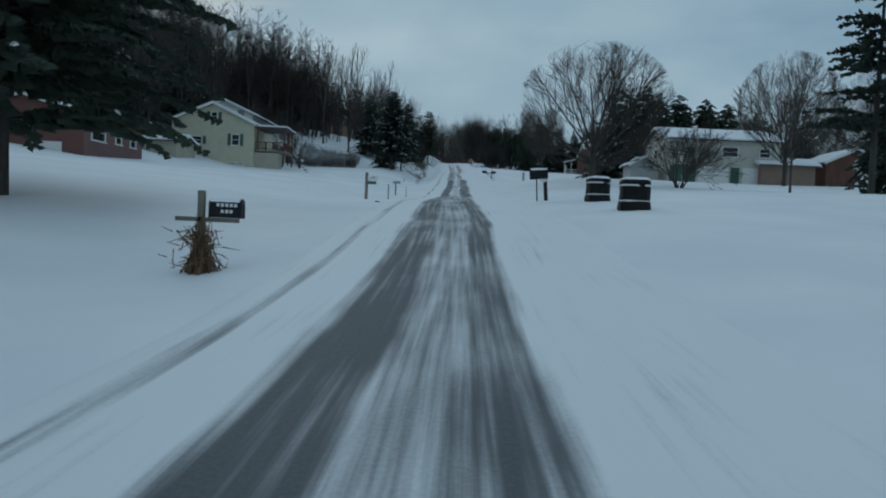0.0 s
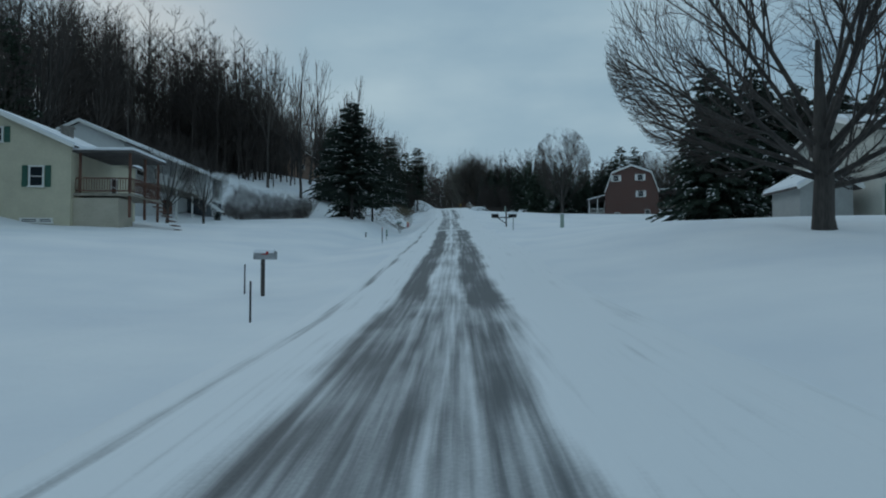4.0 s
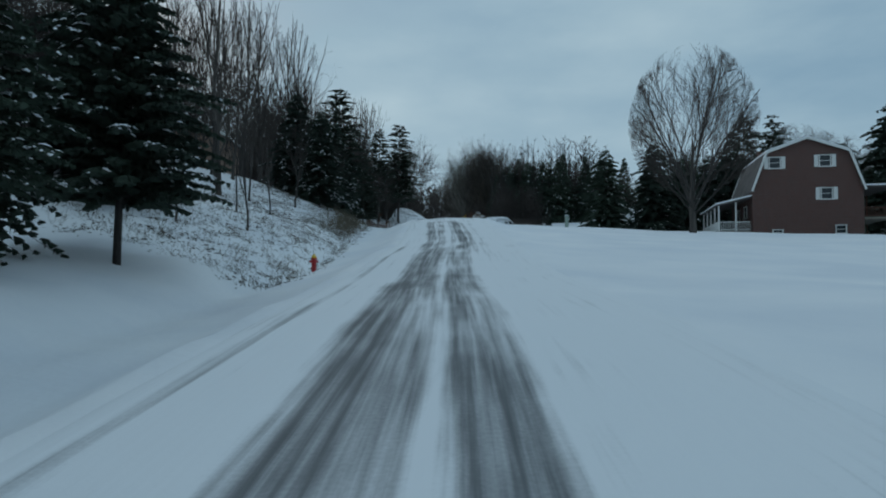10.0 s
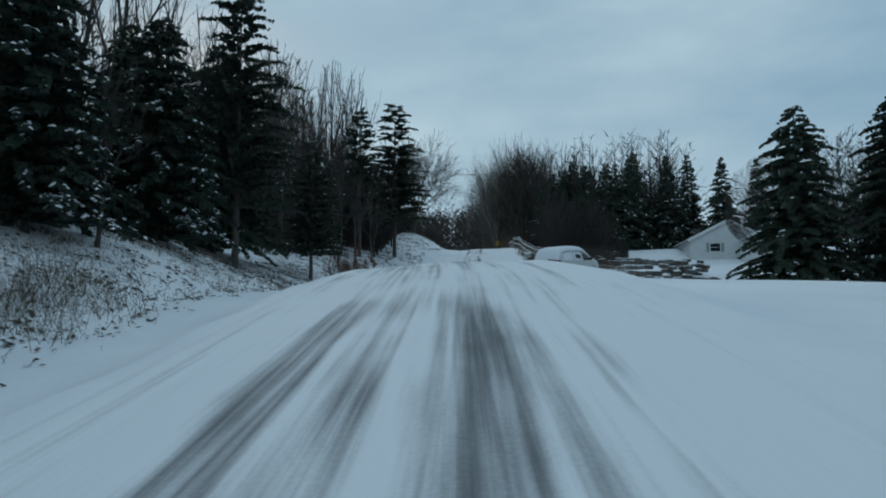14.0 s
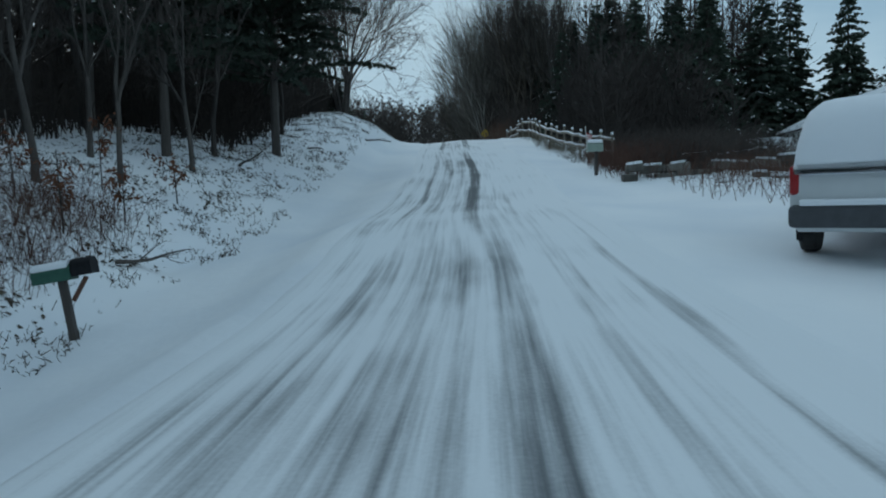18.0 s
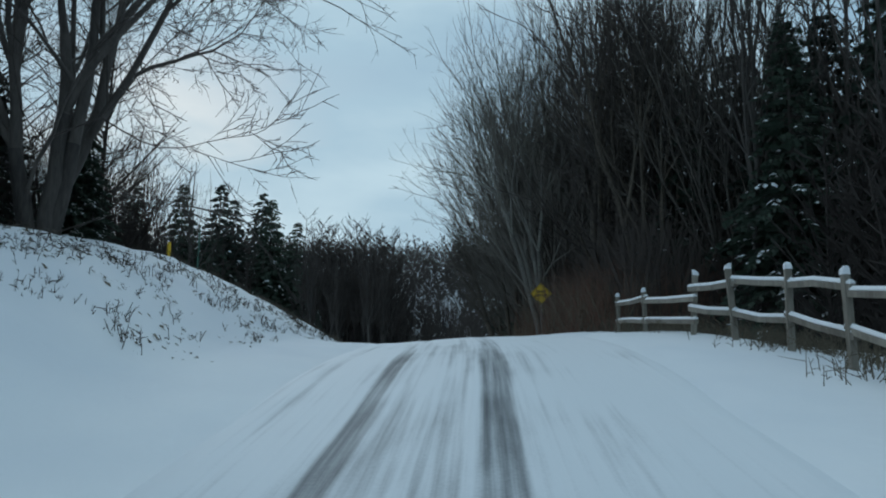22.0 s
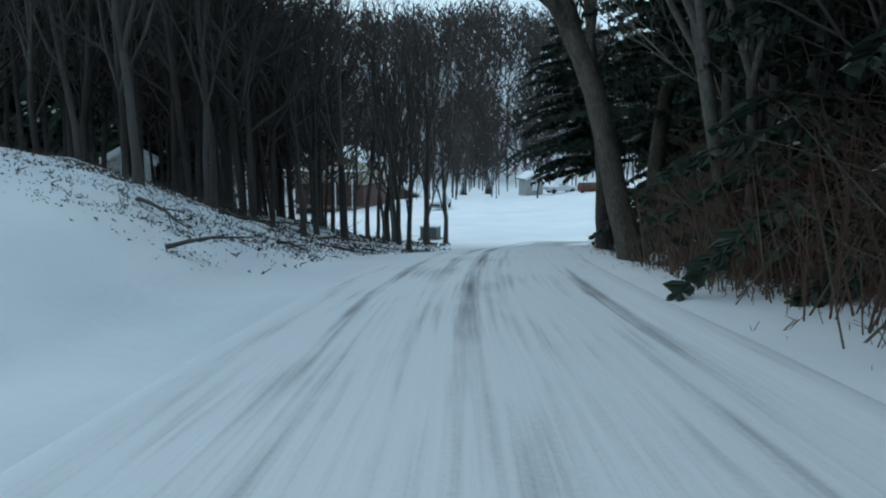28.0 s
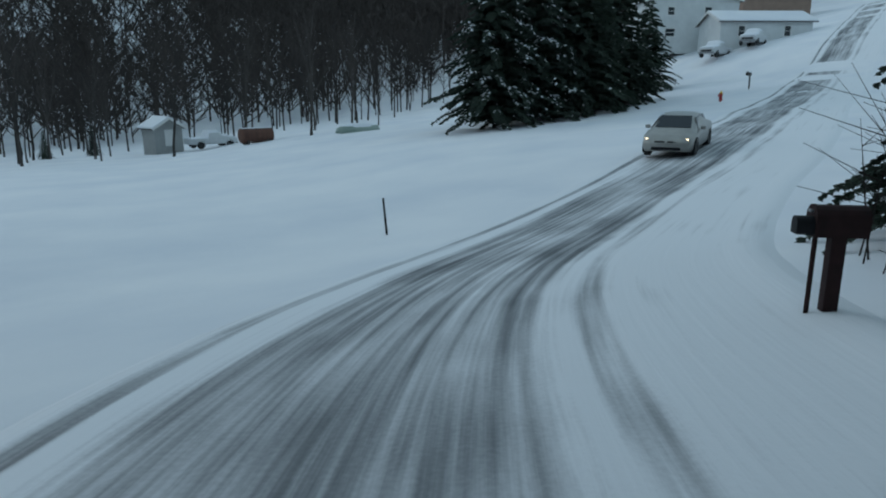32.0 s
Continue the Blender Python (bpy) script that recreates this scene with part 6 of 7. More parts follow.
SILVER = grainy("silver_paint", (0.30, 0.29, 0.27), (0.42, 0.41, 0.385), 3.0, 0.3, 0.0, metal=0.5)
car_rows = [(-2.25, 0.38, 0.78, 0.86, 0.70, 0.62), (-2.1, 0.30, 0.86, 0.98, 0.84, 0.66), (-1.5, 0.24, 0.90, 1.06, 0.89, 0.64), (-0.9, 0.22, 0.90, 1.38, 0.90, 0.60), (-0.1, 0.22, 0.90, 1.45, 0.90, 0.60), (0.5, 0.22, 0.90, 1.36, 0.90, 0.58), (1.15, 0.22, 0.88, 0.98, 0.90, 0.66), (1.9, 0.24, 0.76, 0.86, 0.86, 0.62), (2.2, 0.30, 0.60, 0.68, 0.76, 0.56)]
HEAD = mat("headlamp_glow", 0.3)[0]
hb = HEAD.node_tree.nodes["Principled BSDF"]
hb.inputs["Base Color"].default_value = (0.9, 0.8, 0.6, 1)
hb.inputs["Emission Color"].default_value, hb.inputs["Emission Strength"].default_value = (1.0, 0.78, 0.5, 1), 4.0
sedan = vehicle("sedan", 20.9, 310.4, 213, "silver sedan driving with its headlamps lit", car_rows, SILVER,
        [(((1.12, -0.62, 1.0), (1.12, 0.62, 1.0), (0.55, 0.54, 1.36), (0.55, -0.54, 1.36)), GLASS, "windscreen"),
         (((-0.95, 0.84, 0.95), (0.95, 0.83, 0.95), (0.45, 0.64, 1.32), (-0.8, 0.66, 1.34)), GLASS, "side windows"),
         (((0.95, -0.83, 0.95), (-0.95, -0.84, 0.95), (-0.8, -0.66, 1.34), (0.45, -0.64, 1.32)), GLASS, "side windows")],
        (-1.35, 1.4), 0.89, 0.32,
        [("headlamp", (2.02, 0.62, 0.66, 0.16, 0.24, 0.13), HEAD, "lit headlamp"), ("headlamp", (2.02, -0.62, 0.66, 0.16, 0.24, 0.13), HEAD, "lit headlamp"),
         ("grille", (2.17, 0.22, 0.62, 0.06, 0.38, 0.09), BLACK, "dark split grille"), ("grille", (2.17, -0.22, 0.62, 0.06, 0.38, 0.09), BLACK, "dark split grille"),
         ("lower_grille", (2.2, 0, 0.38, 0.06, 1.0, 0.1), BLACK, ""), ("mirror", (0.75, 0.98, 0.98, 0.12, 0.18, 0.13), SILVER, ""), ("mirror", (0.75, -0.98, 0.98, 0.12, 0.18, 0.13), SILVER, "")], pitch=4)
sedan.scale = (0.9, 0.9, 0.9)
truck_rows = [(-2.6, 0.5, 0.95, 1.05, 0.9, 0.86), (-0.7, 0.45, 0.98, 1.08, 0.95, 0.9), (-0.6, 0.45, 1.05, 1.75, 0.95, 0.74), (0.5, 0.45, 1.05, 1.78, 0.95, 0.74), (1.0, 0.45, 1.02, 1.3, 0.95, 0.8), (2.2, 0.45, 0.95, 1.1, 0.93, 0.82), (2.6, 0.5, 0.85, 0.95, 0.88, 0.8)]
for px, py, turn in ((-4.6, 341.0, -100), (66.5, 349.5, 200), (70.5, 347.8, 205), (13.5, 368.0, 20)):
    t = vehicle("parked_truck" if py < 345 else "parked_car", px, py, turn, "parked vehicle covered in snow", truck_rows, VAN_WHITE, [(((1.0, -0.7, 1.25), (1.0, 0.7, 1.25), (0.55, 0.62, 1.66), (0.55, -0.62, 1.66)), GLASS, "windscreen")], (-1.6, 1.7), 0.94, 0.36, [("grille", (2.58, 0, 0.72, 0.06, 1.2, 0.2), BLACK, "dark grille"), ("bumper", (2.62, 0, 0.5, 0.12, 1.7, 0.16), STEEL, "")])
    part("snow", loft([(a, c + 0.03, c + 0.05, d2 + 0.12, e * 0.9, g * 0.95) for a, b, c, d2, e, g in truck_rows], 14), ROOF_SNOW, t, "layer of snow")
tank = thing("rusty_tank", 16.9, 361.3, ground_z(16.9, 361.3), 15, "rusty brown tank lying among the trees", "tank")
part("barrel", ring_mesh([[(x, r * math.cos(a), 0.75 + r * math.sin(a)) for a in np.linspace(0, 6.283, 19)[:-1]] for x, r in ((-1.75, 0.4), (-1.6, 0.72), (1.6, 0.72), (1.75, 0.4))]), WOOD_RED, tank)
for sx in (-1.1, 1.1):
    part("cradle", box(sx, 0, 0.1, 0.2, 1.2, 0.5), WOOD_DARK, tank)
part("snow", box(0, 0, 1.48, 3.2, 0.7, 0.1, bevel=0.04), ROOF_SNOW, tank)
boat = thing("boat", 25.6, 356.0, ground_z(25.6, 356.0), 20, "upturned boat covered with snow", "boat")
part("hull", ring_mesh([[(x, w * math.cos(a), h * max(math.sin(a), -0.1)) for a in np.linspace(0, 6.283, 15)[:-1]] for x, w, h in ((-2.6, 0.1, 0.2), (-2.2, 0.55, 0.55), (-0.8, 0.85, 0.75), (1.2, 0.85, 0.75), (2.3, 0.75, 0.65), (2.5, 0.6, 0.5))]), PALE_GREEN, boat)
part("snow", ring_mesh([[(x, w * math.cos(a), 0.2 + h * max(math.sin(a), 0.1)) for a in np.linspace(0, 6.283, 15)[:-1]] for x, w, h in ((-2.3, 0.2, 0.3), (-0.8, 0.7, 0.66), (1.2, 0.7, 0.66), (2.3, 0.5, 0.45))]), ROOF_SNOW, boat)

# ---- overhead cable ----
cable = thing("overhead_cable", 0, 0, 0, 0, "thin black overhead cable slung across the road", "cable")
CA, CB = Vector((-16.0, 187.0, 25.9)), Vector((46.0, 190.0, 22.6))
wv, wf = [], []
tube(wv, wf, [np.array(CA.lerp(CB, q / 16) - Vector((0, 0, 1.6 * (q / 16) * (1 - q / 16)))) for q in range(17)], [0.02] * 17, 5)
mesh_ob("wire", wv, wf, BLACK, cable)
for q in (CA, CB):
    foot = ground_z(q.x, q.y)
    part("pole", rod((q.x, q.y + 0.2, foot - 0.5), (q.x, q.y + 0.2, q.z + 0.4), 0.14, 0.11, 10), WOOD_DARK, cable, "round dark timber pole")


# ---- the woods on the hillside and round about ----
def scatter(seed, count, x0, x1, y0, y1, away=9.0):
    rng = np.random.default_rng(seed)
    out = []
    while len(out) < count:
        x, y = rng.uniform(x0, x1), rng.uniform(y0, y1)
        if abs(x - np.interp(y, FINE_Y, FINE_X)) > away:
            out.append((x, y, rng.uniform(0.75, 1.2)))
    return out


def far_wood(name, seed, spots, label, tall=(14, 22), material=None, limbs=30, twigs=4, low=0.2, thick=1.0, reach=0.22):
    """A far wood in one mesh: many thin trunks, each with its branches and their twigs."""
    rng = np.random.default_rng(seed)
    xy = np.array(spots)
    n = len(xy)
    foot = np.c_[xy, height(xy[:, 0], xy[:, 1]) - 0.3]
    h = rng.uniform(*tall, n)
    top = foot + np.c_[rng.normal(0, 0.035, (n, 2)), np.ones(n)] * h[:, None]
    r = h * rng.uniform(0.006, 0.0115, n)
    mid = (foot + top) / 2 + rng.normal(0, 0.18, (n, 3))
    tv, tf = slivers(np.r_[foot, mid], np.r_[mid, top], np.r_[r, r * 0.7], np.r_[r * 0.7, r * 0 + 0.02], 4)
    g = low + (1 - low) * (np.arange(limbs)[None] + rng.uniform(0, 1, (n, limbs))) / limbs
    p = foot[:, None] + (top - foot)[:, None] * g[..., None]
    a = rng.uniform(0, 6.283, (n, limbs))
    ln = h[:, None] * reach * (1.2 - g) * rng.uniform(0.5, 1.4, (n, limbs)) + 0.5
    d = np.stack([np.cos(a) * 0.8, np.sin(a) * 0.8, rng.uniform(0.3, 1.15, (n, limbs))], -1)
    q = p + d * ln[..., None]
    bv, bf = slivers(p.reshape(-1, 3), q.reshape(-1, 3), (r[:, None] * (1.1 - g) * 0.5 + 0.012 * thick).ravel(), np.full(n * limbs, 0.007 * thick), 3)
    pieces = [(tv, tf), (bv, bf)]
    for _ in range(twigs):
        w = p + d * (ln * rng.uniform(0.25, 0.95, (n, limbs)))[..., None]
        e = a + rng.uniform(-1.3, 1.3, (n, limbs))
        out = np.stack([np.cos(e) * 0.6, np.sin(e) * 0.6, rng.uniform(0.2, 1.1, (n, limbs))], -1) * (ln * rng.uniform(0.35, 0.75, (n, limbs)))[..., None]
        pieces.append(slivers(w.reshape(-1, 3), (w + out).reshape(-1, 3), np.full(n * limbs, 0.018 * thick), np.full(n * limbs, 0.007 * thick), 2))
    v = np.concatenate([k[0] for k in pieces])
    start = np.cumsum([0] + [len(k[0]) for k in pieces[:-1]])
    f = np.concatenate([k[1] + o for k, o in zip(pieces, start)])
    return tagged(fast_mesh(name, v, f, material or TWIG), label, "woods", kind="stuff")


def spots_in(seed, count, x0, x1, y0, y1):
    rng = np.random.default_rng(seed)
    return [(rng.uniform(x0, x1), rng.uniform(y0, y1)) for _ in range(count)]


far_wood("hillside_wood", 1, spots_in(1, 420, -92, -42, -10, 122), "leafless wood climbing the snowy hillside", thick=1.7)
far_wood("hillside_wood", 2, spots_in(2, 330, -88, -44, 122, 225), "leafless wood on the hill behind the houses", thick=1.7)
far_wood("hillside_wood", 9, spots_in(9, 110, -44, -24, 122, 164), "leafless wood above the bank", (9, 14), thick=1.3)
far_wood("hillside_wood", 19, spots_in(19, 60, -44, -28, 122, 138), "leafless wood close behind the white house", thick=1.5)
far_wood("ridge_wood", 3, spots_in(3, 150, 40, 110, 85, 150), "leafless trees far behind the lawns", (9, 14), thick=1.8)
far_wood("ridge_wood", 10, spots_in(10, 130, 36, 100, 182, 225), "leafless trees behind the brick house", (11, 16), thick=1.6)
far_wood("far_hill_wood", 4, spots_in(4, 850, -140, 140, 425, 505), "grey leafless wood covering the far hill", (13, 22), thick=6.5, limbs=13, low=0.05, reach=0.3)
far_wood("far_hill_wood", 14, spots_in(14, 900, -180, 180, 505, 650), "grey leafless wood up to the ridge of the far hill", (14, 26), thick=11.0, limbs=11, low=0.03, reach=0.32)
far_wood("far_hill_wood", 16, spots_in(16, 360, -220, 200, 640, 740), "leafless trees along the ridge of the far hill", (16, 26), thick=13.0, limbs=10, low=0.03, reach=0.32)
far_wood("far_hill_wood", 15, spots_in(15, 320, 85, 190, 380, 480), "leafless wood above the far houses", (11, 20), thick=4.0, limbs=16, low=0.05, reach=0.3)
far_wood("far_hill_wood", 5, spots_in(5, 420, -150, -40, 330, 440), "leafless wood beyond the field", (12, 20), thick=3.5, limbs=18, low=0.08, reach=0.28)
far_wood("wood", 6, spots_in(6, 260, 7, 36, 239, 288), "dense leafless wood beside the road", (13, 20), low=0.06, thick=1.5)
far_wood("wood", 12, spots_in(12, 60, 9, 17, 210, 230), "thicket of leafless trees behind the rail fence", (4, 8), low=0.04, limbs=36, thick=1.3)
far_wood("wood", 7, spots_in(7, 230, -64, -27, 296, 330), "leafless wood behind the bungalow", (11, 18), thick=2.0, low=0.05)
far_wood("wood", 17, spots_in(17, 110, -64, -38, 236, 290), "leafless wood beside the bungalow", (11, 17), thick=1.8, low=0.05)
far_wood("wood", 18, spots_in(18, 80, -19, -8.5, 284, 304), "dense dark trees above the bend", (12, 17), thick=1.8, low=0.22)
far_wood("wood", 13, spots_in(13, 130, -44, -15, 186, 224), "leafless wood on top of the bank", (12, 18), low=0.1, thick=1.5)
far_wood("wood", 20, spots_in(20, 60, -26, -10.5, 207, 236), "small leafless trees along the top of the bank", (7, 13), low=0.05, thick=1.2, limbs=36)
far_wood("far_hill_wood", 8, spots_in(8, 120, -60, 75, 384, 425), "leafless trees along the edge of the field", (10, 16), thick=1.8, low=0.2)
for x, y, k in scatter(11, 46, -48, -30, 60, 140) + scatter(12, 26, -30, -14, 182, 216) + scatter(13, 22, -30, -14, 120, 170):
    if not (-40 < x < -24 and 98 < y < 117) and not (-44 < x < -24 and 150 < y < 184) and not (-36 < x < -14 and 58 < y < 93):
        set_tree(random.choice(WOODS), x, y, k * 1.1, group="hillside trees")


# ---- single trees ----
def own_tree(kind, x, y, sink=0.15, turn=0.0):
    kind.matrix_basis = pose(x, y, ground_z(x, y) - sink, 0, 0, turn)
    return kind


own_tree(conifer("pine_tree", 71, 16.0, 6.0, "huge dark pine with low sweeping limbs on the lawn", 30, 0.05, 0.14, 0.16, 0.04, PINE_NEEDLE, 0.2, 0.32, 0.6, 1.2), -12.2, 12)
own_tree(dome_tree("bare_tree", 72, 11.8, 13.0, 0.3, "broad leafless lawn tree with a rounded crown", 0.12, 19, 1.36, 0.1), 11.6, 50.3)
own_tree(bare_tree("ornamental_tree", 73, 5.0, 6.6, 0.09, "small many-stemmed leafless ornamental tree", 6, 0.2, 3, 0.5, 0.3, 0.05, 5, 0.5), 17.3, 45.4)
own_tree(dome_tree("bare_tree", 74, 15.5, 10.0, 0.24, "tall leafless tree before the brick house", 0.12, 16, 0.8, 0.16), 19.9, 145.9)
own_tree(bare_tree("forked_tree", 75, 15.5, 12.5, 0.19, "leafless tree forking low into several leaning stems", 8, 0.2, 2, 0.6, 0.28, 0.07, 5, 0.3, 2, thin_out=0.8), -9.1, 226.0)
MID_BARK = grainy("mid_bark", (0.04, 0.034, 0.03), (0.14, 0.125, 0.108), 9.0, 0.95, 1.0, (2.5, 2.5, 1.0), vary=0.2, wide=0.35)
CLUMP = bare_tree("birch_clump", 76, 14.5, 9.5, 0.085, "clump of pale leafless stems beside the road", 6, 0.2, 3, 0.5, 0.16, 0.16, 8, 0.42, 2, MID_BARK, PALE_TWIG, wander=0.1)
CLUMP2 = bare_tree("birch_clump", 77, 15.0, 8.0, 0.13, "clump of thick pale leafless stems beside the road", 6, 0.3, 2, 0.5, 0.15, 0.16, 5, 0.28, 2, BROWN_BARK, TWIG, wander=0.09)
for k, (x, y, s_) in enumerate(((4.9, 248.6, 1.45), (6.6, 243.0, 1.3), (5.4, 251.5, 1.5), (8.0, 247.0, 1.45), (5.2, 256.5, 1.4), (7.8, 239.5, 1.1), (5.4, 263.0, 1.3), (7.2, 259.5, 1.4), (6.2, 270.0, 1.3), (4.3, 267.5, 1.6), (4.5, 273.5, 1.6), (9.5, 243.5, 1.35), (10.5, 238.0, 1.15))):
    set_tree((CLUMP, CLUMP2)[k % 2], x, y, s_, group="pale clumps")
BIG = bare_tree("bare_tree", 78, 20.0, 8.0, 0.36, "thick brown-barked trunk rising beside the road", 7, 0.34, 3, 0.6, 0.2, 0.14, 1, 0, 1, BROWN_BARK, TWIG, lean=-0.09)
for x, y, s_, a, tip in ((3.35, 277.5, 0.92, 0, -11), (3.75, 283.0, 0.75, 0, 0), (4.9, 281.6, 0.8, 250, -2), (6.0, 279.4, 0.9, 40, 0)):
    big = set_tree(BIG, x, y, s_, a)
    big.matrix_basis = big.matrix_basis @ pose(0, 0, 0, 0, tip, 0)
own_tree(bare_tree("leaning_clump", 80, 15.0, 9.0, 0.15, "clump of thick grey stems leaning over the road", 6, 0.36, 2, 0.5, 0.2, 0.1, 4, 0.1, 1, PALE_BARK, PALE_TWIG, lean=-0.2, wander=0.07), 3.85, 244.9)
leaner = own_tree(conifer("pine_tree", 79, 11.0, 3.8, "dark pine leaning over the bend of the road", 20, 0.06, 0.36, 0.12, 0.0, PINE_NEEDLE, 0.14, 0.16, 0.5, 0.75), 5.93, 291.1)
leaner.matrix_basis = leaner.matrix_basis @ pose(0, 0, 0, 0, -16, 0)
BEND = [bare_tree("bare_tree", 81 + k, 17.0, 6.0, 0.19, "dark leafless tree on the bank above the bend", 6, 0.3, 2, 0.55, 0.22, 0.16, twigs=1, fine=0.008) for k in range(2)]
DARK_BROAD = [conifer("spruce_tree", 87 + k, 12.0, 4.3, "broad black-green spruce in the shade of the wood", 36, 0.03, 0.05, 0.3, step=0.15, taper=0.6) for k in range(2)]
DARK_SPRUCES = [conifer("spruce_tree", 91 + k, 14.0, 3.6, "tall dark spruce deep in the roadside wood", 34, 0.04, 0.03, 0.3, step=0.3, taper=0.7, tuft=1.3) for k in range(2)]
WIDE_PINE = conifer("pine_tree", 36, 17.0, 4.6, "tall dark pine spreading over the bank", 28, 0.08, 0.2, 0.08, 0.04, PINE_NEEDLE, 0.14, 0.22, 0.5, 0.75)
EXTRA = DARK_BROAD + DARK_SPRUCES + TALL_SPRUCES + [WIDE_PINE, CLUMP, CLUMP2, BIG, NEAR_PINE] + BROAD + LIFTED + BEND

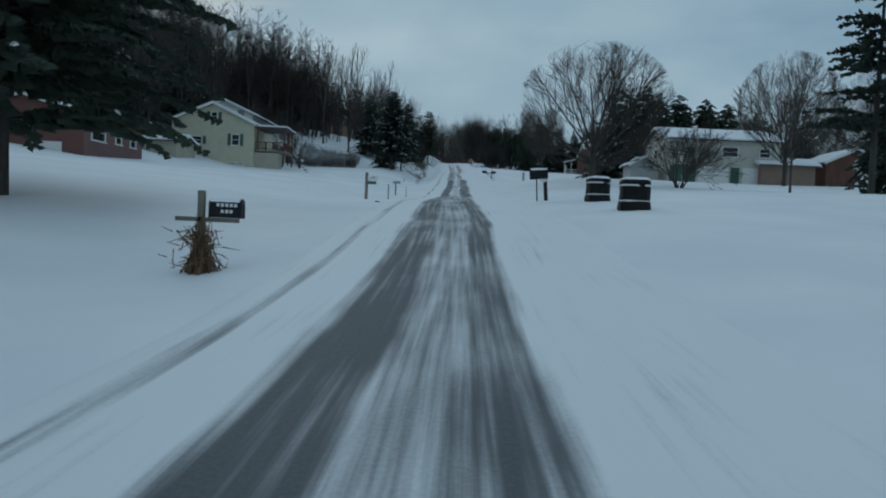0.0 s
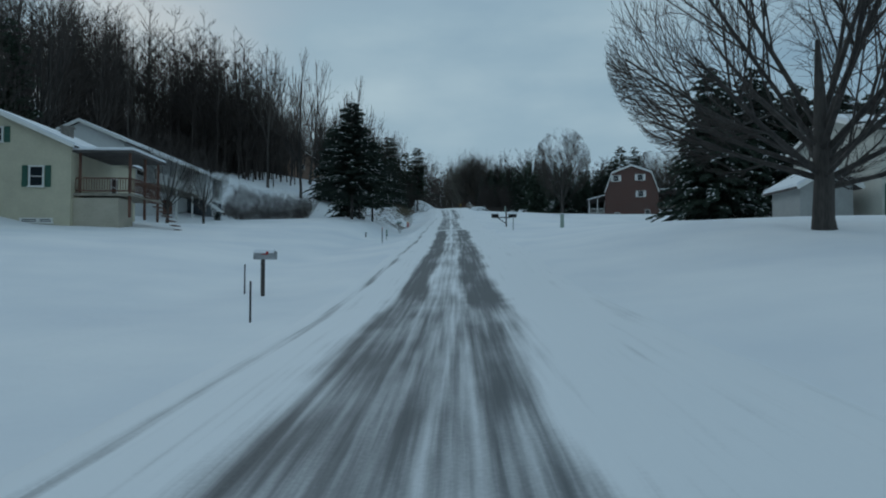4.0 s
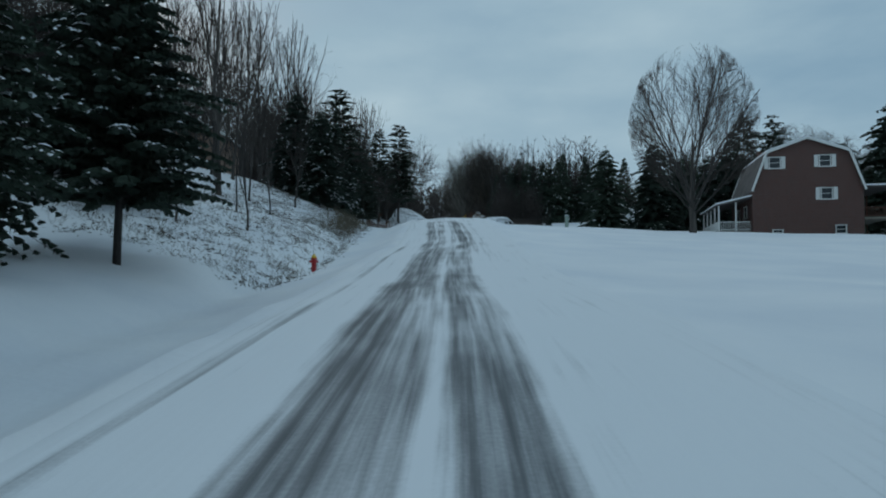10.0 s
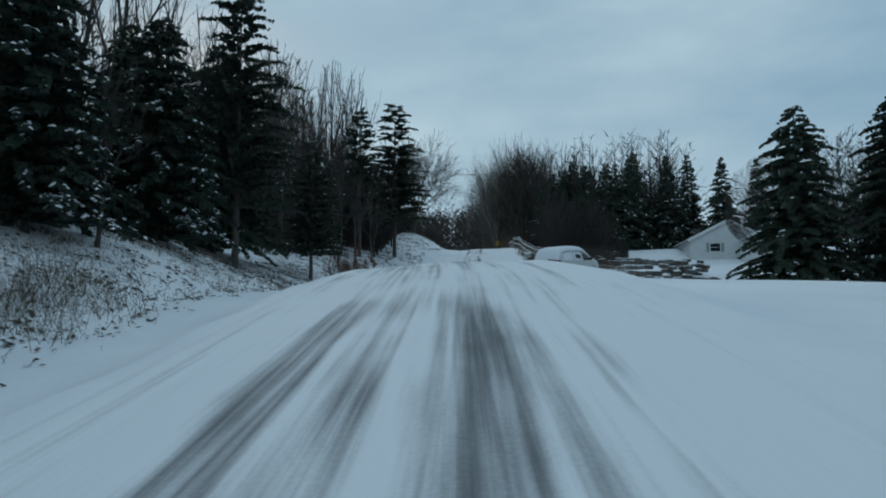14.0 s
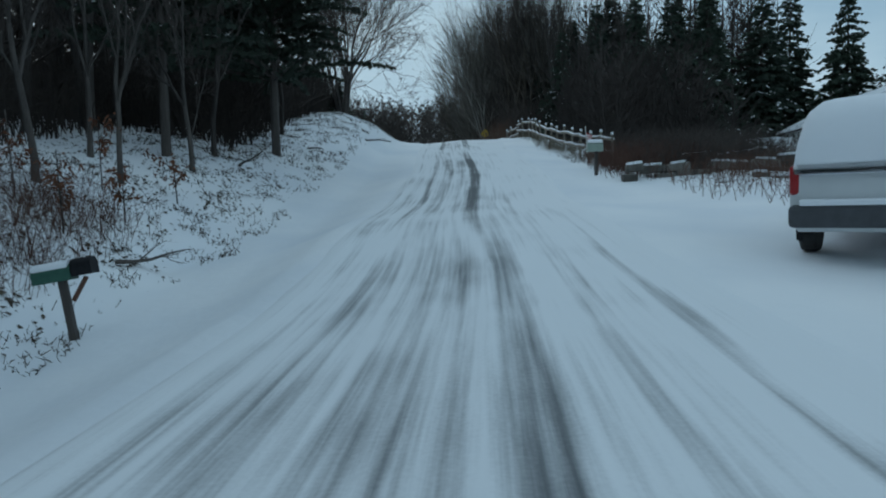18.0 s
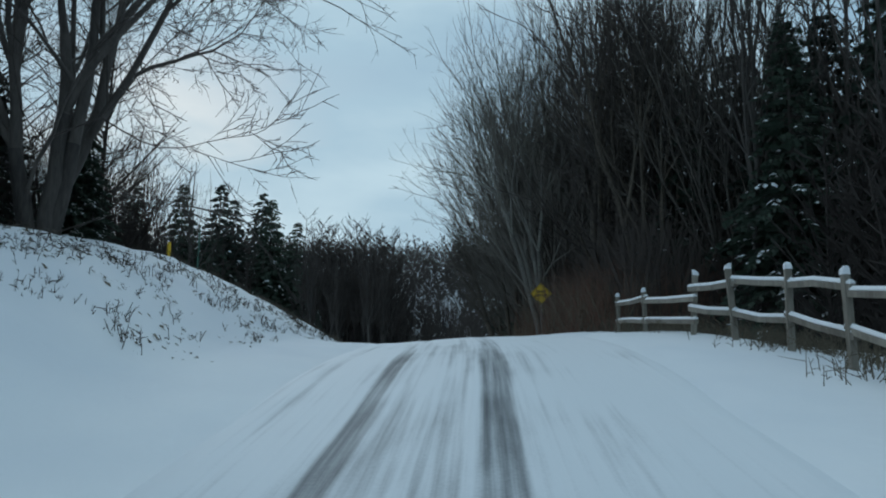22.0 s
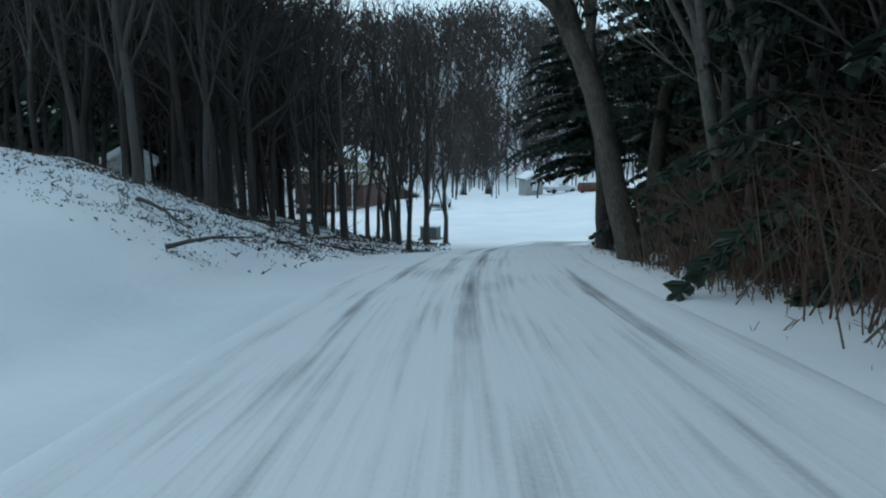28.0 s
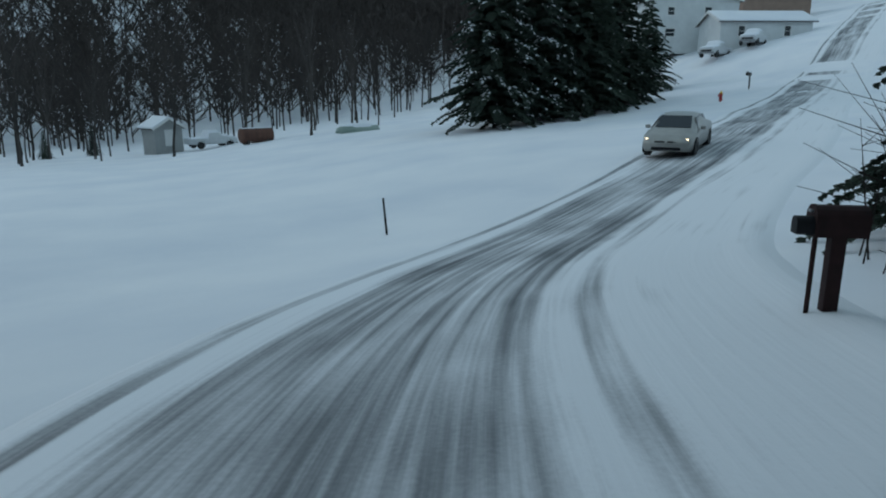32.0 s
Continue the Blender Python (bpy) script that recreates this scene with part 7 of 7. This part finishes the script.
PLACES = [
    # (kinds, x, y, scale)
    (DARK_BROAD, 29.0, 91.0, 1.1), (DARK_BROAD, 32.5, 92.0, 1.1), (DARK_BROAD, 36.0, 91.0, 1.05), (DARK_BROAD, 25.6, 91.0, 1.0), (DARK_BROAD, 39.5, 92.0, 1.0),
    (BROAD, -15.2, 262.5, 0.2), (BROAD, -17.0, 264.5, 0.22), (BROAD, -18.6, 268.0, 0.26), (LIFTED, -9.5, 112.6, 0.82), ([WIDE_PINE], 6.5, 280.5, 1.05), ([WIDE_PINE], 7.2, 285.8, 0.95), ([WIDE_PINE], 7.6, 274.0, 1.05), (BROAD, -9.7, 228.2, 0.28), (BROAD, -11.2, 226.0, 0.34), (BROAD, -12.6, 228.5, 0.4), ([WIDE_PINE], -12.5, 167.8, 0.95), (DARK_BROAD, -15.5, 172.0, 1.1), (BROAD, -10.8, 149.0, 0.68), (BROAD, -13.5, 151.5, 0.8), (DARK_BROAD, -34.5, 299.0, 1.5), (DARK_BROAD, -29.0, 303.5, 1.4), (DARK_BROAD, -39.5, 300.0, 1.55), (DARK_BROAD, -24.5, 302.5, 1.25), (DARK_BROAD, -44.0, 297.0, 1.6), (DARK_BROAD, -50.0, 300.0, 1.6), (DARK_BROAD, -20.5, 300.5, 1.0), (DARK_BROAD, -32.0, 309.0, 1.6),
    (PINES, 21.0, 28, 1.0), (SPRUCES, 25.0, 32.5, 0.9), (WOODS, 17.6, 29.3, 0.45), (CROWNED, 30.5, 56, 0.95), (CROWNED, 38.0, 54.5, 0.85), (SPRUCES, 24.0, 86.5, 0.7), (SPRUCES, 36.5, 82.5, 0.75), (SPRUCES, 42.0, 85.5, 0.8), (PINES, -46.0, 66.5, 1.6), (PINES, -50.0, 74.5, 1.6), (PINES, -43.0, 60.5, 1.5), (SPRUCES, -47.0, 58.5, 1.7), (SPRUCES, -52.0, 84.5, 1.5),
    (SPRUCES, -39.0, 57.5, 1.3), (SPRUCES, -36.0, 51.5, 1.15), (SPRUCES, -44.0, 64.5, 1.3), (PINES, -41.0, 74.5, 1.15), (PINES, -38.0, 86.5, 1.1), (SPRUCES, -42.0, 38.5, 1.2), (SPRUCES, -40.0, 28.5, 1.3),
    (SPRUCES, 26.0, 85.5, 0.75), (SPRUCES, 28.5, 87.5, 0.8), (PINES, 33.0, 90.5, 0.8), (SPRUCES, 31.0, 84.5, 0.8), (PINES, 35.0, 86.5, 0.75), (SPRUCES, 39.5, 82.5, 0.8), (SPRUCES, 45.0, 80.5, 0.85), (CROWNED, 42.0, 74.5, 0.9), (CROWNED, 48.0, 68.5, 0.9),
    (LIFTED, -9.9, 98.1, 1.0), (LIFTED, -10.2, 105.9, 0.74), (BROAD, -16.2, 122, 0.95), (SPRUCES, -12.0, 109, 0.85), 
    (BROAD, 22.0, 85.3, 1.12), (BROAD, 26.3, 87.0, 1.15), (BROAD, 25.0, 90.0, 1.05), (CROWNED, -23.8, 86.0, 0.62), (CROWNED, -22.6, 91.0, 0.55), (SPRUCES, -25.4, 102.5, 0.14),
    (DARK_BROAD, 18.9, 171.5, 0.95), (DARK_BROAD, 24.6, 171.3, 1.03), (DARK_BROAD, 28.8, 173, 0.95), (DARK_BROAD, 33.0, 176.5, 1.0), ([NEAR_PINE], 41.0, 176.0, 1.25), (DARK_BROAD, 36.5, 178.0, 1.2), (DARK_BROAD, 55.5, 175.0, 1.6), (DARK_BROAD, 51.0, 178.0, 1.2), (DARK_BROAD, 60.5, 178.0, 1.3), (DARK_BROAD, 67.0, 176.0, 1.55), (DARK_BROAD, 72.5, 178.0, 1.3), (DARK_BROAD, 78.0, 174.0, 1.5), (CROWNED, 46.5, 181.0, 1.3), (CROWNED, 61.5, 182.0, 1.35), (CROWNED, 71.0, 183.0, 1.3), (CROWNED, 54.0, 186.0, 1.3), (DARK_BROAD, 64.0, 165.0, 1.0), (DARK_BROAD, 70.0, 163.0, 1.0),
    (PINES, 38.5, 178.5, 1.3), (PINES, 44.0, 176.5, 0.9), (SPRUCES, 48.0, 160.5, 1.3), (SPRUCES, 56.0, 154.5, 1.2), (SPRUCES, 53.0, 166.5, 0.9), (SPRUCES, 63.0, 159.5, 0.9), (SPRUCES, 68.0, 152.5, 0.85),
    (CROWNED, 30.0, 184.5, 0.9), (CROWNED, 24.0, 186.5, 0.8), (CROWNED, 47.0, 184.5, 1.0), (CROWNED, 60.0, 174.5, 1.0), (CROWNED, 72.0, 170.5, 1.0),
    (THIN_SPRUCES, 14.7, 232.7, 1.2), (THIN_SPRUCES, 24.8, 236.7, 1.32), (THIN_SPRUCES, 29.4, 235.1, 1.25), (THIN_SPRUCES, 18.0, 237, 1.1), (THIN_SPRUCES, 21.5, 235, 1.15), (THIN_SPRUCES, 33.5, 238, 1.25), (THIN_SPRUCES, 38.0, 236, 1.2), (THIN_SPRUCES, 11.8, 236, 1.0), (THIN_SPRUCES, 42.5, 234, 1.15), (THIN_SPRUCES, 16.0, 230, 1.1), (THIN_SPRUCES, 12.8, 231, 1.05), (THIN_SPRUCES, 19.6, 231.5, 1.15), (THIN_SPRUCES, 23.0, 232, 1.2), (THIN_SPRUCES, 47.0, 232, 1.15), (DARK_SPRUCES, 12.5, 228, 0.70), (WOODS, 9.4, 233.5, 0.95), (WOODS, 11.0, 236.5, 1.05), (WOODS, 12.6, 233.0, 1.0), (WOODS, 14.0, 236.0, 1.1), (WOODS, 9.0, 239.5, 1.0), (WOODS, 15.8, 229.5, 0.9), (WOODS, 12.0, 241.5, 1.1), (WOODS, 18.0, 233.0, 1.05), (WOODS, 10.6, 229.0, 0.85), (DARK_SPRUCES, 14.5, 238.0, 0.96), (DARK_SPRUCES, 13.0, 243.5, 1.00), (DARK_SPRUCES, 16.5, 245, 1.04), (DARK_SPRUCES, 12.5, 250, 1.00), (DARK_SPRUCES, 14.5, 256, 1.04), (DARK_SPRUCES, 10.0, 258, 0.93), (DARK_SPRUCES, 20.0, 250, 1.11), (DARK_SPRUCES, 18.0, 239, 0.96), (DARK_SPRUCES, 10.5, 265, 0.93), (DARK_SPRUCES, 15.5, 232.0, 0.81), (DARK_SPRUCES, 13.5, 223.5, 0.52), (DARK_SPRUCES, 16.5, 226.0, 0.63), (SPRUCES, 10.0, 232, 0.9), (SPRUCES, 9.5, 240, 0.95), (SPRUCES, 12.0, 246, 1.1), (SPRUCES, 10.5, 253, 1.1), (SPRUCES, 11.5, 261, 1.1), (SPRUCES, 9.5, 268, 1.1), (SPRUCES, 9.0, 276, 1.05), (THIN_SPRUCES, 19.0, 218.6, 0.32),
    ([WIDE_PINE], -8.3, 201.4, 1.0), (PINES, -11.0, 196, 1.1), (BROAD, -10.8, 155.6, 0.72), (BROAD, -13.6, 158.5, 0.72), ([NEAR_PINE], -11.0, 177.9, 0.74),
    (WOODS, -9.6, 194.9, 0.6), (WOODS, -10.5, 191.5, 0.55), (WOODS, -11.5, 189, 0.6), (WOODS, -9.9, 198, 0.6), (WOODS, -12.2, 193, 0.7), (WOODS, -9.4, 207, 0.55), (WOODS, -11.0, 211, 0.6), (WOODS, -12.5, 216, 0.6), (WOODS, -12.2, 123.2, 0.38), (WOODS, -9.8, 126.1, 0.36), (WOODS, -11.5, 129.5, 0.4), (WOODS, -10.6, 133, 0.4), (WOODS, -13.0, 136.5, 0.45), (WOODS, -11.0, 141, 0.42), (WOODS, -9.8, 150.5, 0.4),
    (TALL_SPRUCES, -36.0, 303, 1.35), (TALL_SPRUCES, -30.5, 305, 1.3), (TALL_SPRUCES, -25.5, 306, 1.15), (TALL_SPRUCES, -41.0, 302, 1.35), (TALL_SPRUCES, -33.0, 300.5, 1.2), (TALL_SPRUCES, -28.0, 301.5, 1.2), (TALL_SPRUCES, -22.5, 303, 0.85), (TALL_SPRUCES, -46.0, 299, 1.3), (TALL_SPRUCES, -51.0, 296, 1.3), (TALL_SPRUCES, -56.0, 302, 1.0), (WOODS, -40.0, 284, 1.7), (WOODS, -44.0, 279, 1.6), (WOODS, -37.5, 298, 1.75), (WOODS, -47.0, 288, 1.75), (WOODS, -34.0, 280, 1.5), (WOODS, -50.0, 275, 1.6), (SPRUCES, -21.5, 308, 1.2), (SPRUCES, -13.0, 268.4, 0.33), (SPRUCES, -14.6, 265.4, 0.15), (SPRUCES, -11.3, 262.1, 0.12), (DARK_BROAD, 9.2, 288.6, 0.85), (DARK_BROAD, 8.4, 281.5, 1.15), (DARK_BROAD, 8.8, 285.2, 1.05), (DARK_BROAD, 8.2, 276.8, 1.2), (DARK_BROAD, 7.4, 272.0, 1.2), (DARK_BROAD, 11.5, 279.0, 1.3), (DARK_BROAD, 12.7, 297.6, 0.42), (DARK_BROAD, 13.4, 293.8, 0.75), (SPRUCES, 12.5, 291, 0.9), (SPRUCES, 11.0, 285.5, 0.95), (CROWNED, -36.0, 276, 0.9), (CROWNED, -42.0, 268, 1.0),
    (BROAD, 27.6, 333.5, 1.05), (BROAD, 31.5, 335.0, 1.15), (DARK_BROAD, 36.5, 336.0, 1.15), (DARK_BROAD, 41.0, 340.0, 1.05), (DARK_BROAD, 45.0, 341.0, 1.0), (DARK_BROAD, 33.5, 339.5, 1.1), (BROAD, 53.5, 346.5, 0.78), (SPRUCES, -2.2, 374, 0.26), (SPRUCES, 2.2, 377, 0.28),
]
for kinds, x, y, s_ in PLACES:
    if kinds is SPRUCES and (abs(x) > 19 or y > 320):
        kinds = FAR_SPRUCES
    set_tree(random.choice(kinds), x, y, s_)
rng = np.random.default_rng(44)
for k in range(30):
    y = rng.uniform(279, 304)
    x = rng.uniform(-17, -8.5) if y < 289 else rng.uniform(-15, -4.8)
    set_tree(WOODS[k % 6], x, y, rng.uniform(0.55, 0.85), group="trees above the bend")
for x, y in ((-9.5, 283.1), (-3.8, 293.2), (-5.5, 297.9), (-3.5, 300.3), (-2.3, 301.0), (-6.6, 291.0), (-4.6, 295.6), (-7.6, 287.4), (-5.0, 299.0), (-6.6, 302.0), (-8.4, 299.5), (-3.2, 297.6), (-8.9, 294.5)):
    set_tree(BEND[int(x * y) % 2], x, y, rng.uniform(0.65, 0.85), group="trees above the bend")
for k in range(22):
    x = rng.uniform(-12, 34)
    set_tree(WOODS[k % 6], x, 366 + rng.uniform(-7, 8), rng.uniform(0.5, 0.85), group="trees along the field")


# ---- weeds, brush and fallen wood ----
def brush(name, seed, n, place, tall, spread, material, label, lean=0.35, r=0.008, twigs=2, category="brush"):
    """Thin stems standing in the snow, in one mesh; place gives n spots."""
    rng = np.random.default_rng(seed)
    xy = place(rng, n)
    foot = np.c_[xy, height(xy[:, 0], xy[:, 1]) - 0.05]
    h = rng.uniform(*tall, n)
    tip = foot + np.c_[rng.normal(0, lean, (n, 2)) * h[:, None], h]
    a, b, ra, rb = [foot], [tip], [np.full(n, r) * (0.6 + h)], [np.full(n, r * 0.35)]
    for _ in range(twigs):
        g = rng.uniform(0.2, 0.9, (n, 1))
        p = foot + (tip - foot) * g
        a.append(p)
        b.append(p + np.c_[rng.normal(0, spread, (n, 2)), rng.uniform(0.1, 0.9, n)] * (h[:, None] * 0.5))
        ra.append(np.full(n, r * 0.7))
        rb.append(np.full(n, r * 0.3))
    v, f = slivers(np.concatenate(a), np.concatenate(b), np.concatenate(ra), np.concatenate(rb), 2)
    return tagged(fast_mesh(name, v, f, material), label, category, kind="stuff")


def band(y0, y1, d0, d1, side=-1, clump=0.0):
    """Spots beside the road, from d0 to d1 away from its middle, drawn together in clumps."""
    def place(rng, n):
        if clump:
            c = max(6, n // 9)
            cy, cd = rng.uniform(y0, y1, c), rng.uniform(d0, d1, c)
            k = rng.integers(0, c, n)
            y, d = cy[k] + rng.normal(0, clump, n), cd[k] + rng.normal(0, clump, n)
        else:
            y, d = rng.uniform(y0, y1, n), rng.uniform(d0, d1, n)
        d = np.maximum(d, d0 - 0.6)
        return np.c_[np.interp(y, FINE_Y, FINE_X) + side * d, y]
    return place


brush("bank_weeds", 1, 8000, band(116, 162, 6.4, 16, -1, 0.2), (0.06, 0.34), 0.7, WEED, "dry weeds poking through the snow on the bank")
brush("bank_weeds", 2, 9000, band(162, 226, 6.4, 14, -1, 0.16), (0.04, 0.24), 0.55, LITTER, "dead weeds and leaves on the snowy bank", 0.35, 0.013)
brush("bank_weeds", 3, 3000, band(222, 262, 4.8, 12, -1, 0.13), (0.05, 0.3), 0.5, LITTER, "dead weeds on the snowy verge", 0.35, 0.013)
brush("bank_weeds", 4, 6500, band(275, 300, 4.8, 15, -1, 0.22), (0.03, 0.2), 0.7, LITTER, "dead leaves and weeds under the trees", 0.5, 0.02)
brush("bank_weeds", 24, 500, band(277, 298, 5.2, 14, -1, 0.5), (0.2, 0.7), 0.8, TWIG, "dark twigs and seedlings on the bank", 0.7, 0.008, 3)
brush("verge_weeds", 5, 3000, band(204, 246, 4.9, 8.0, 1, 0.25), (0.1, 0.5), 0.7, WEED, "dry weeds along the rail fence")
brush("undergrowth", 26, 2600, band(110, 118, 18, 29, -1), (0.4, 1.5), 0.6, TWIG, "leafless brush below the wooded hill", 0.35, 0.008, 4)
brush("verge_weeds", 6, 2600, band(246, 292, 3.6, 6.0, 1, 0.3), (0.06, 0.3), 0.7, WEED, "dry weeds along the snowy verge")
brush("undergrowth", 18, 4000, band(236.5, 276, 4.2, 9, 1, 0.5), (0.3, 2.4), 0.7, WEED, "pale dry stalks among the brush", 0.35, 0.006, 3)
brush("undergrowth", 7, 11500, band(236.5, 276, 4.5, 10, 1, 0.6), (0.2, 2.8), 0.6, RED_TWIG, "reddish brown leafless undergrowth", 0.25, 0.005, 3)
brush("undergrowth", 16, 8500, band(237, 276, 6.2, 13, 1), (2.0, 5.0), 0.5, TWIG, "dark leafless saplings behind the brush", 0.2, 0.011, 4)
brush("verge_weeds", 17, 900, band(175, 189, 8.5, 17, 1, 0.3), (0.15, 0.6), 0.6, WEED, "dry brown weeds below the stone terrace", 0.3, 0.008, 3)
brush("undergrowth", 8, 5000, band(206, 243, 8.0, 16, 1), (0.6, 2.0), 0.6, TWIG, "dark leafless undergrowth behind the fence", 0.25, 0.007, 3)
brush("undergrowth", 20, 2600, band(196.5, 206, 7.2, 13, 1, 0.7), (0.5, 1.7), 0.6, TWIG, "dark leafless brush behind the mailbox", 0.3, 0.007, 3)
brush("undergrowth", 22, 1400, band(196.5, 203.5, 5.7, 9, 1, 0.4), (0.4, 1.3), 0.6, RED_TWIG, "reddish brown weeds round the mailbox", 0.3, 0.006, 3)
brush("undergrowth", 21, 7000, band(200, 236, 10.5, 20, -1), (0.8, 3.6), 0.6, TWIG, "dark brush along the top of the bank", 0.25, 0.01, 3)
brush("undergrowth", 9, 1500, band(188, 208, 7.5, 13, 1, 0.8), (0.3, 1.0), 0.7, RED_TWIG, "leafless shrubs among the stone walls", 0.3, 0.006, 3)
brush("undergrowth", 10, 7000, band(184, 226, 15, 28, -1), (0.8, 3.2), 0.6, TWIG, "dark leafless undergrowth on the bank", 0.25, 0.011, 3)
brush("undergrowth", 19, 9000, band(96, 170, 33, 56, -1), (1.2, 4.5), 0.5, TWIG, "dark saplings and brush on the wooded slope", 0.2, 0.016, 4)
brush("undergrowth", 11, 9000, band(20, 135, 37, 52, -1), (1.0, 4.2), 0.5, TWIG, "dark undergrowth at the foot of the wood", 0.25, 0.012, 3)
brush("undergrowth", 12, 700, band(182.5, 188.5, 8.8, 11.0, -1, 0.5), (0.3, 1.3), 0.6, RED_TWIG, "reddish shrub on the bank", 0.3, 0.006, 4)
brush("undergrowth", 13, 900, band(136, 147, 7.2, 8.6, -1, 0.4), (0.3, 0.9), 0.6, WEED, "tan dry shrub on the bank", 0.35, 0.006, 4)


def roadside(rng, n):
    return np.c_[rng.normal(10.9, 0.5, n), rng.normal(296.2, 0.7, n)]


brush("roadside_shrub", 14, 700, roadside, (0.5, 1.7), 0.6, TWIG, "dark leafless shrub behind the mailbox", 0.3, 0.008, 4)
brush("undergrowth", 15, 5000, band(236, 284, 38, 54, -1), (0.8, 2.6), 0.6, TWIG, "dark undergrowth round the bungalow", 0.25, 0.008, 3)


def litter(seed, n, place, size, material, label):
    """Dead leaves and bits of turf lying flat where the snow is thin, in patches."""
    rng = np.random.default_rng(seed)
    xy = place(rng, n)
    z = height(xy[:, 0], xy[:, 1])
    e = 0.1
    sx = (height(xy[:, 0] + e, xy[:, 1]) - z) / e
    sy = (height(xy[:, 0], xy[:, 1] + e) - z) / e
    r = rng.uniform(*size, n)
    a = rng.uniform(0, 6.283, n)
    v = []
    for k in range(4):
        b = a + k * 1.571 + rng.uniform(-0.4, 0.4, n)
        q = r * rng.uniform(0.5, 1.2, n)
        dx, dy = q * np.cos(b), q * np.sin(b) * 0.7
        v.append(np.stack([xy[:, 0] + dx, xy[:, 1] + dy, z + sx * dx + sy * dy + rng.uniform(0.012, 0.06, n)], -1))
    return tagged(fast_mesh("leaf_litter", np.stack(v, 1).reshape(-1, 3), np.arange(n * 4).reshape(-1, 4), material), label, "leaf litter", kind="stuff")


litter(31, 7000, band(116, 162, 6.2, 15, -1, 0.28), (0.03, 0.10), LITTER, "dead leaves and turf showing through the snow on the bank")
litter(32, 10000, band(160, 226, 7.6, 15, -1, 0.3), (0.03, 0.09), LITTER, "dark dead leaves lying on the snowy bank")
litter(33, 1500, band(222, 262, 4.8, 9, -1, 0.2), (0.02, 0.07), WEED, "pale dead leaves lying on the snowy verge")
litter(34, 6000, band(274, 294, 5.6, 15, -1, 0.3), (0.015, 0.06), LITTER, "dark dead leaves under the trees")
litter(35, 2600, band(228, 290, 4.8, 9, 1, 0.25), (0.03, 0.09), LITTER, "dead leaves along the edge of the wood")


def fallen(x, y, turn, long, label, seed):
    rng = np.random.default_rng(seed)
    out = (([], []), [])
    grow(rng, np.array([0, 0, 0.08]), np.array([1, 0, 0.05]), long, 0.06, 1, 3, out, 0.4, -0.02, (4, 4, 3), 0.7, 0.5)
    ob = thing("fallen_branch", x, y, ground_z(x, y), turn, label, "branch")
    mesh_ob("limb", out[0][0], out[0][1], BARK, ob)
    v, f = slivers(*zip(*out[1]))
    tagged(fast_mesh("twigs", v, f, TWIG, ob), "thin dead twigs", kind="stuff")


fallen(-5.7, 213.6, 25, 1.6, "dark fallen branch lying on the snowy bank", 3)
fallen(5.0, 276.0, 60, 1.5, "thin fallen branch on the snow", 4)
for k, (x, y, a, ln) in enumerate(((-7.2, 274.5, 15, 1.8), (-9.0, 277.0, -40, 2.2), (-6.4, 279.8, 60, 1.5), (-10.5, 284.0, 10, 2.6), (-5.6, 283.8, -20, 1.4), (-8.0, 186.0, 30, 1.5), (-8.6, 197.0, -25, 1.8), (-7.6, 205.0, 50, 1.4))):
    fallen(x, y, a, ln, "dark dead branch lying on the littered bank", 20 + k)
fallen(-8.5, 281.0, -30, 3.0, "dead branch lying among the trees", 6)
fallen(-6.8, 286.5, 40, 2.4, "dead branch lying among the trees", 7)


# Low oak saplings on the bank that keep their dead brown leaves.
LEAF = grainy("dead_oak_leaf", (0.10, 0.035, 0.018), (0.24, 0.095, 0.045), 6.0, 0.9, 0.0)


def oak_sapling(x, y, tall, seed):
    rng = np.random.default_rng(seed)
    ob = thing("oak_sapling", x, y, ground_z(x, y), 0, "thin sapling on the bank with dead brown leaves", "tree", "saplings on the bank")
    a = [np.array([0, 0, -0.1])]
    b = [np.array([rng.normal(0, 0.1), rng.normal(0, 0.1), tall])]
    for k in range(9):
        p = b[0] * rng.uniform(0.25, 0.9)
        a.append(p)
        b.append(p + np.array([rng.normal(0, 0.4), rng.normal(0, 0.4), rng.uniform(0.1, 0.5)]))
    v, f = slivers(a, b, [0.03] + [0.012] * 9, [0.012] + [0.005] * 9, 4)
    fast_mesh("stem", v, f, BARK, ob)
    c, w = [], []
    for k in range(90):
        i = rng.integers(1, 10)
        c.append(a[i] + (b[i] - a[i]) * rng.uniform(0.3, 1.0) + rng.normal(0, 0.06, 3))
        w.append(c[-1] + rng.normal(0, 0.07, 3) - [0, 0, 0.05])
    v, f = slivers(c, w, [0.035] * 90, [0.015] * 90, 2)
    tagged(fast_mesh("foliage", v, f, LEAF, ob), "dead brown oak leaves still hanging", kind="stuff")


for k, (x, y, h) in enumerate(((-9.4, 186.5, 1.9), (-9.0, 188.6, 1.5), (-10.4, 190.2, 2.0), (-8.8, 191.5, 1.3), (-11.2, 187.6, 2.1))):
    oak_sapling(x, y, h, 300 + k)


# The patterns from which the trees were copied are not part of the place.
for kind in SPRUCES + FAR_SPRUCES + THIN_SPRUCES + PINES + WOODS + CROWNED + EXTRA:
    remove(kind)
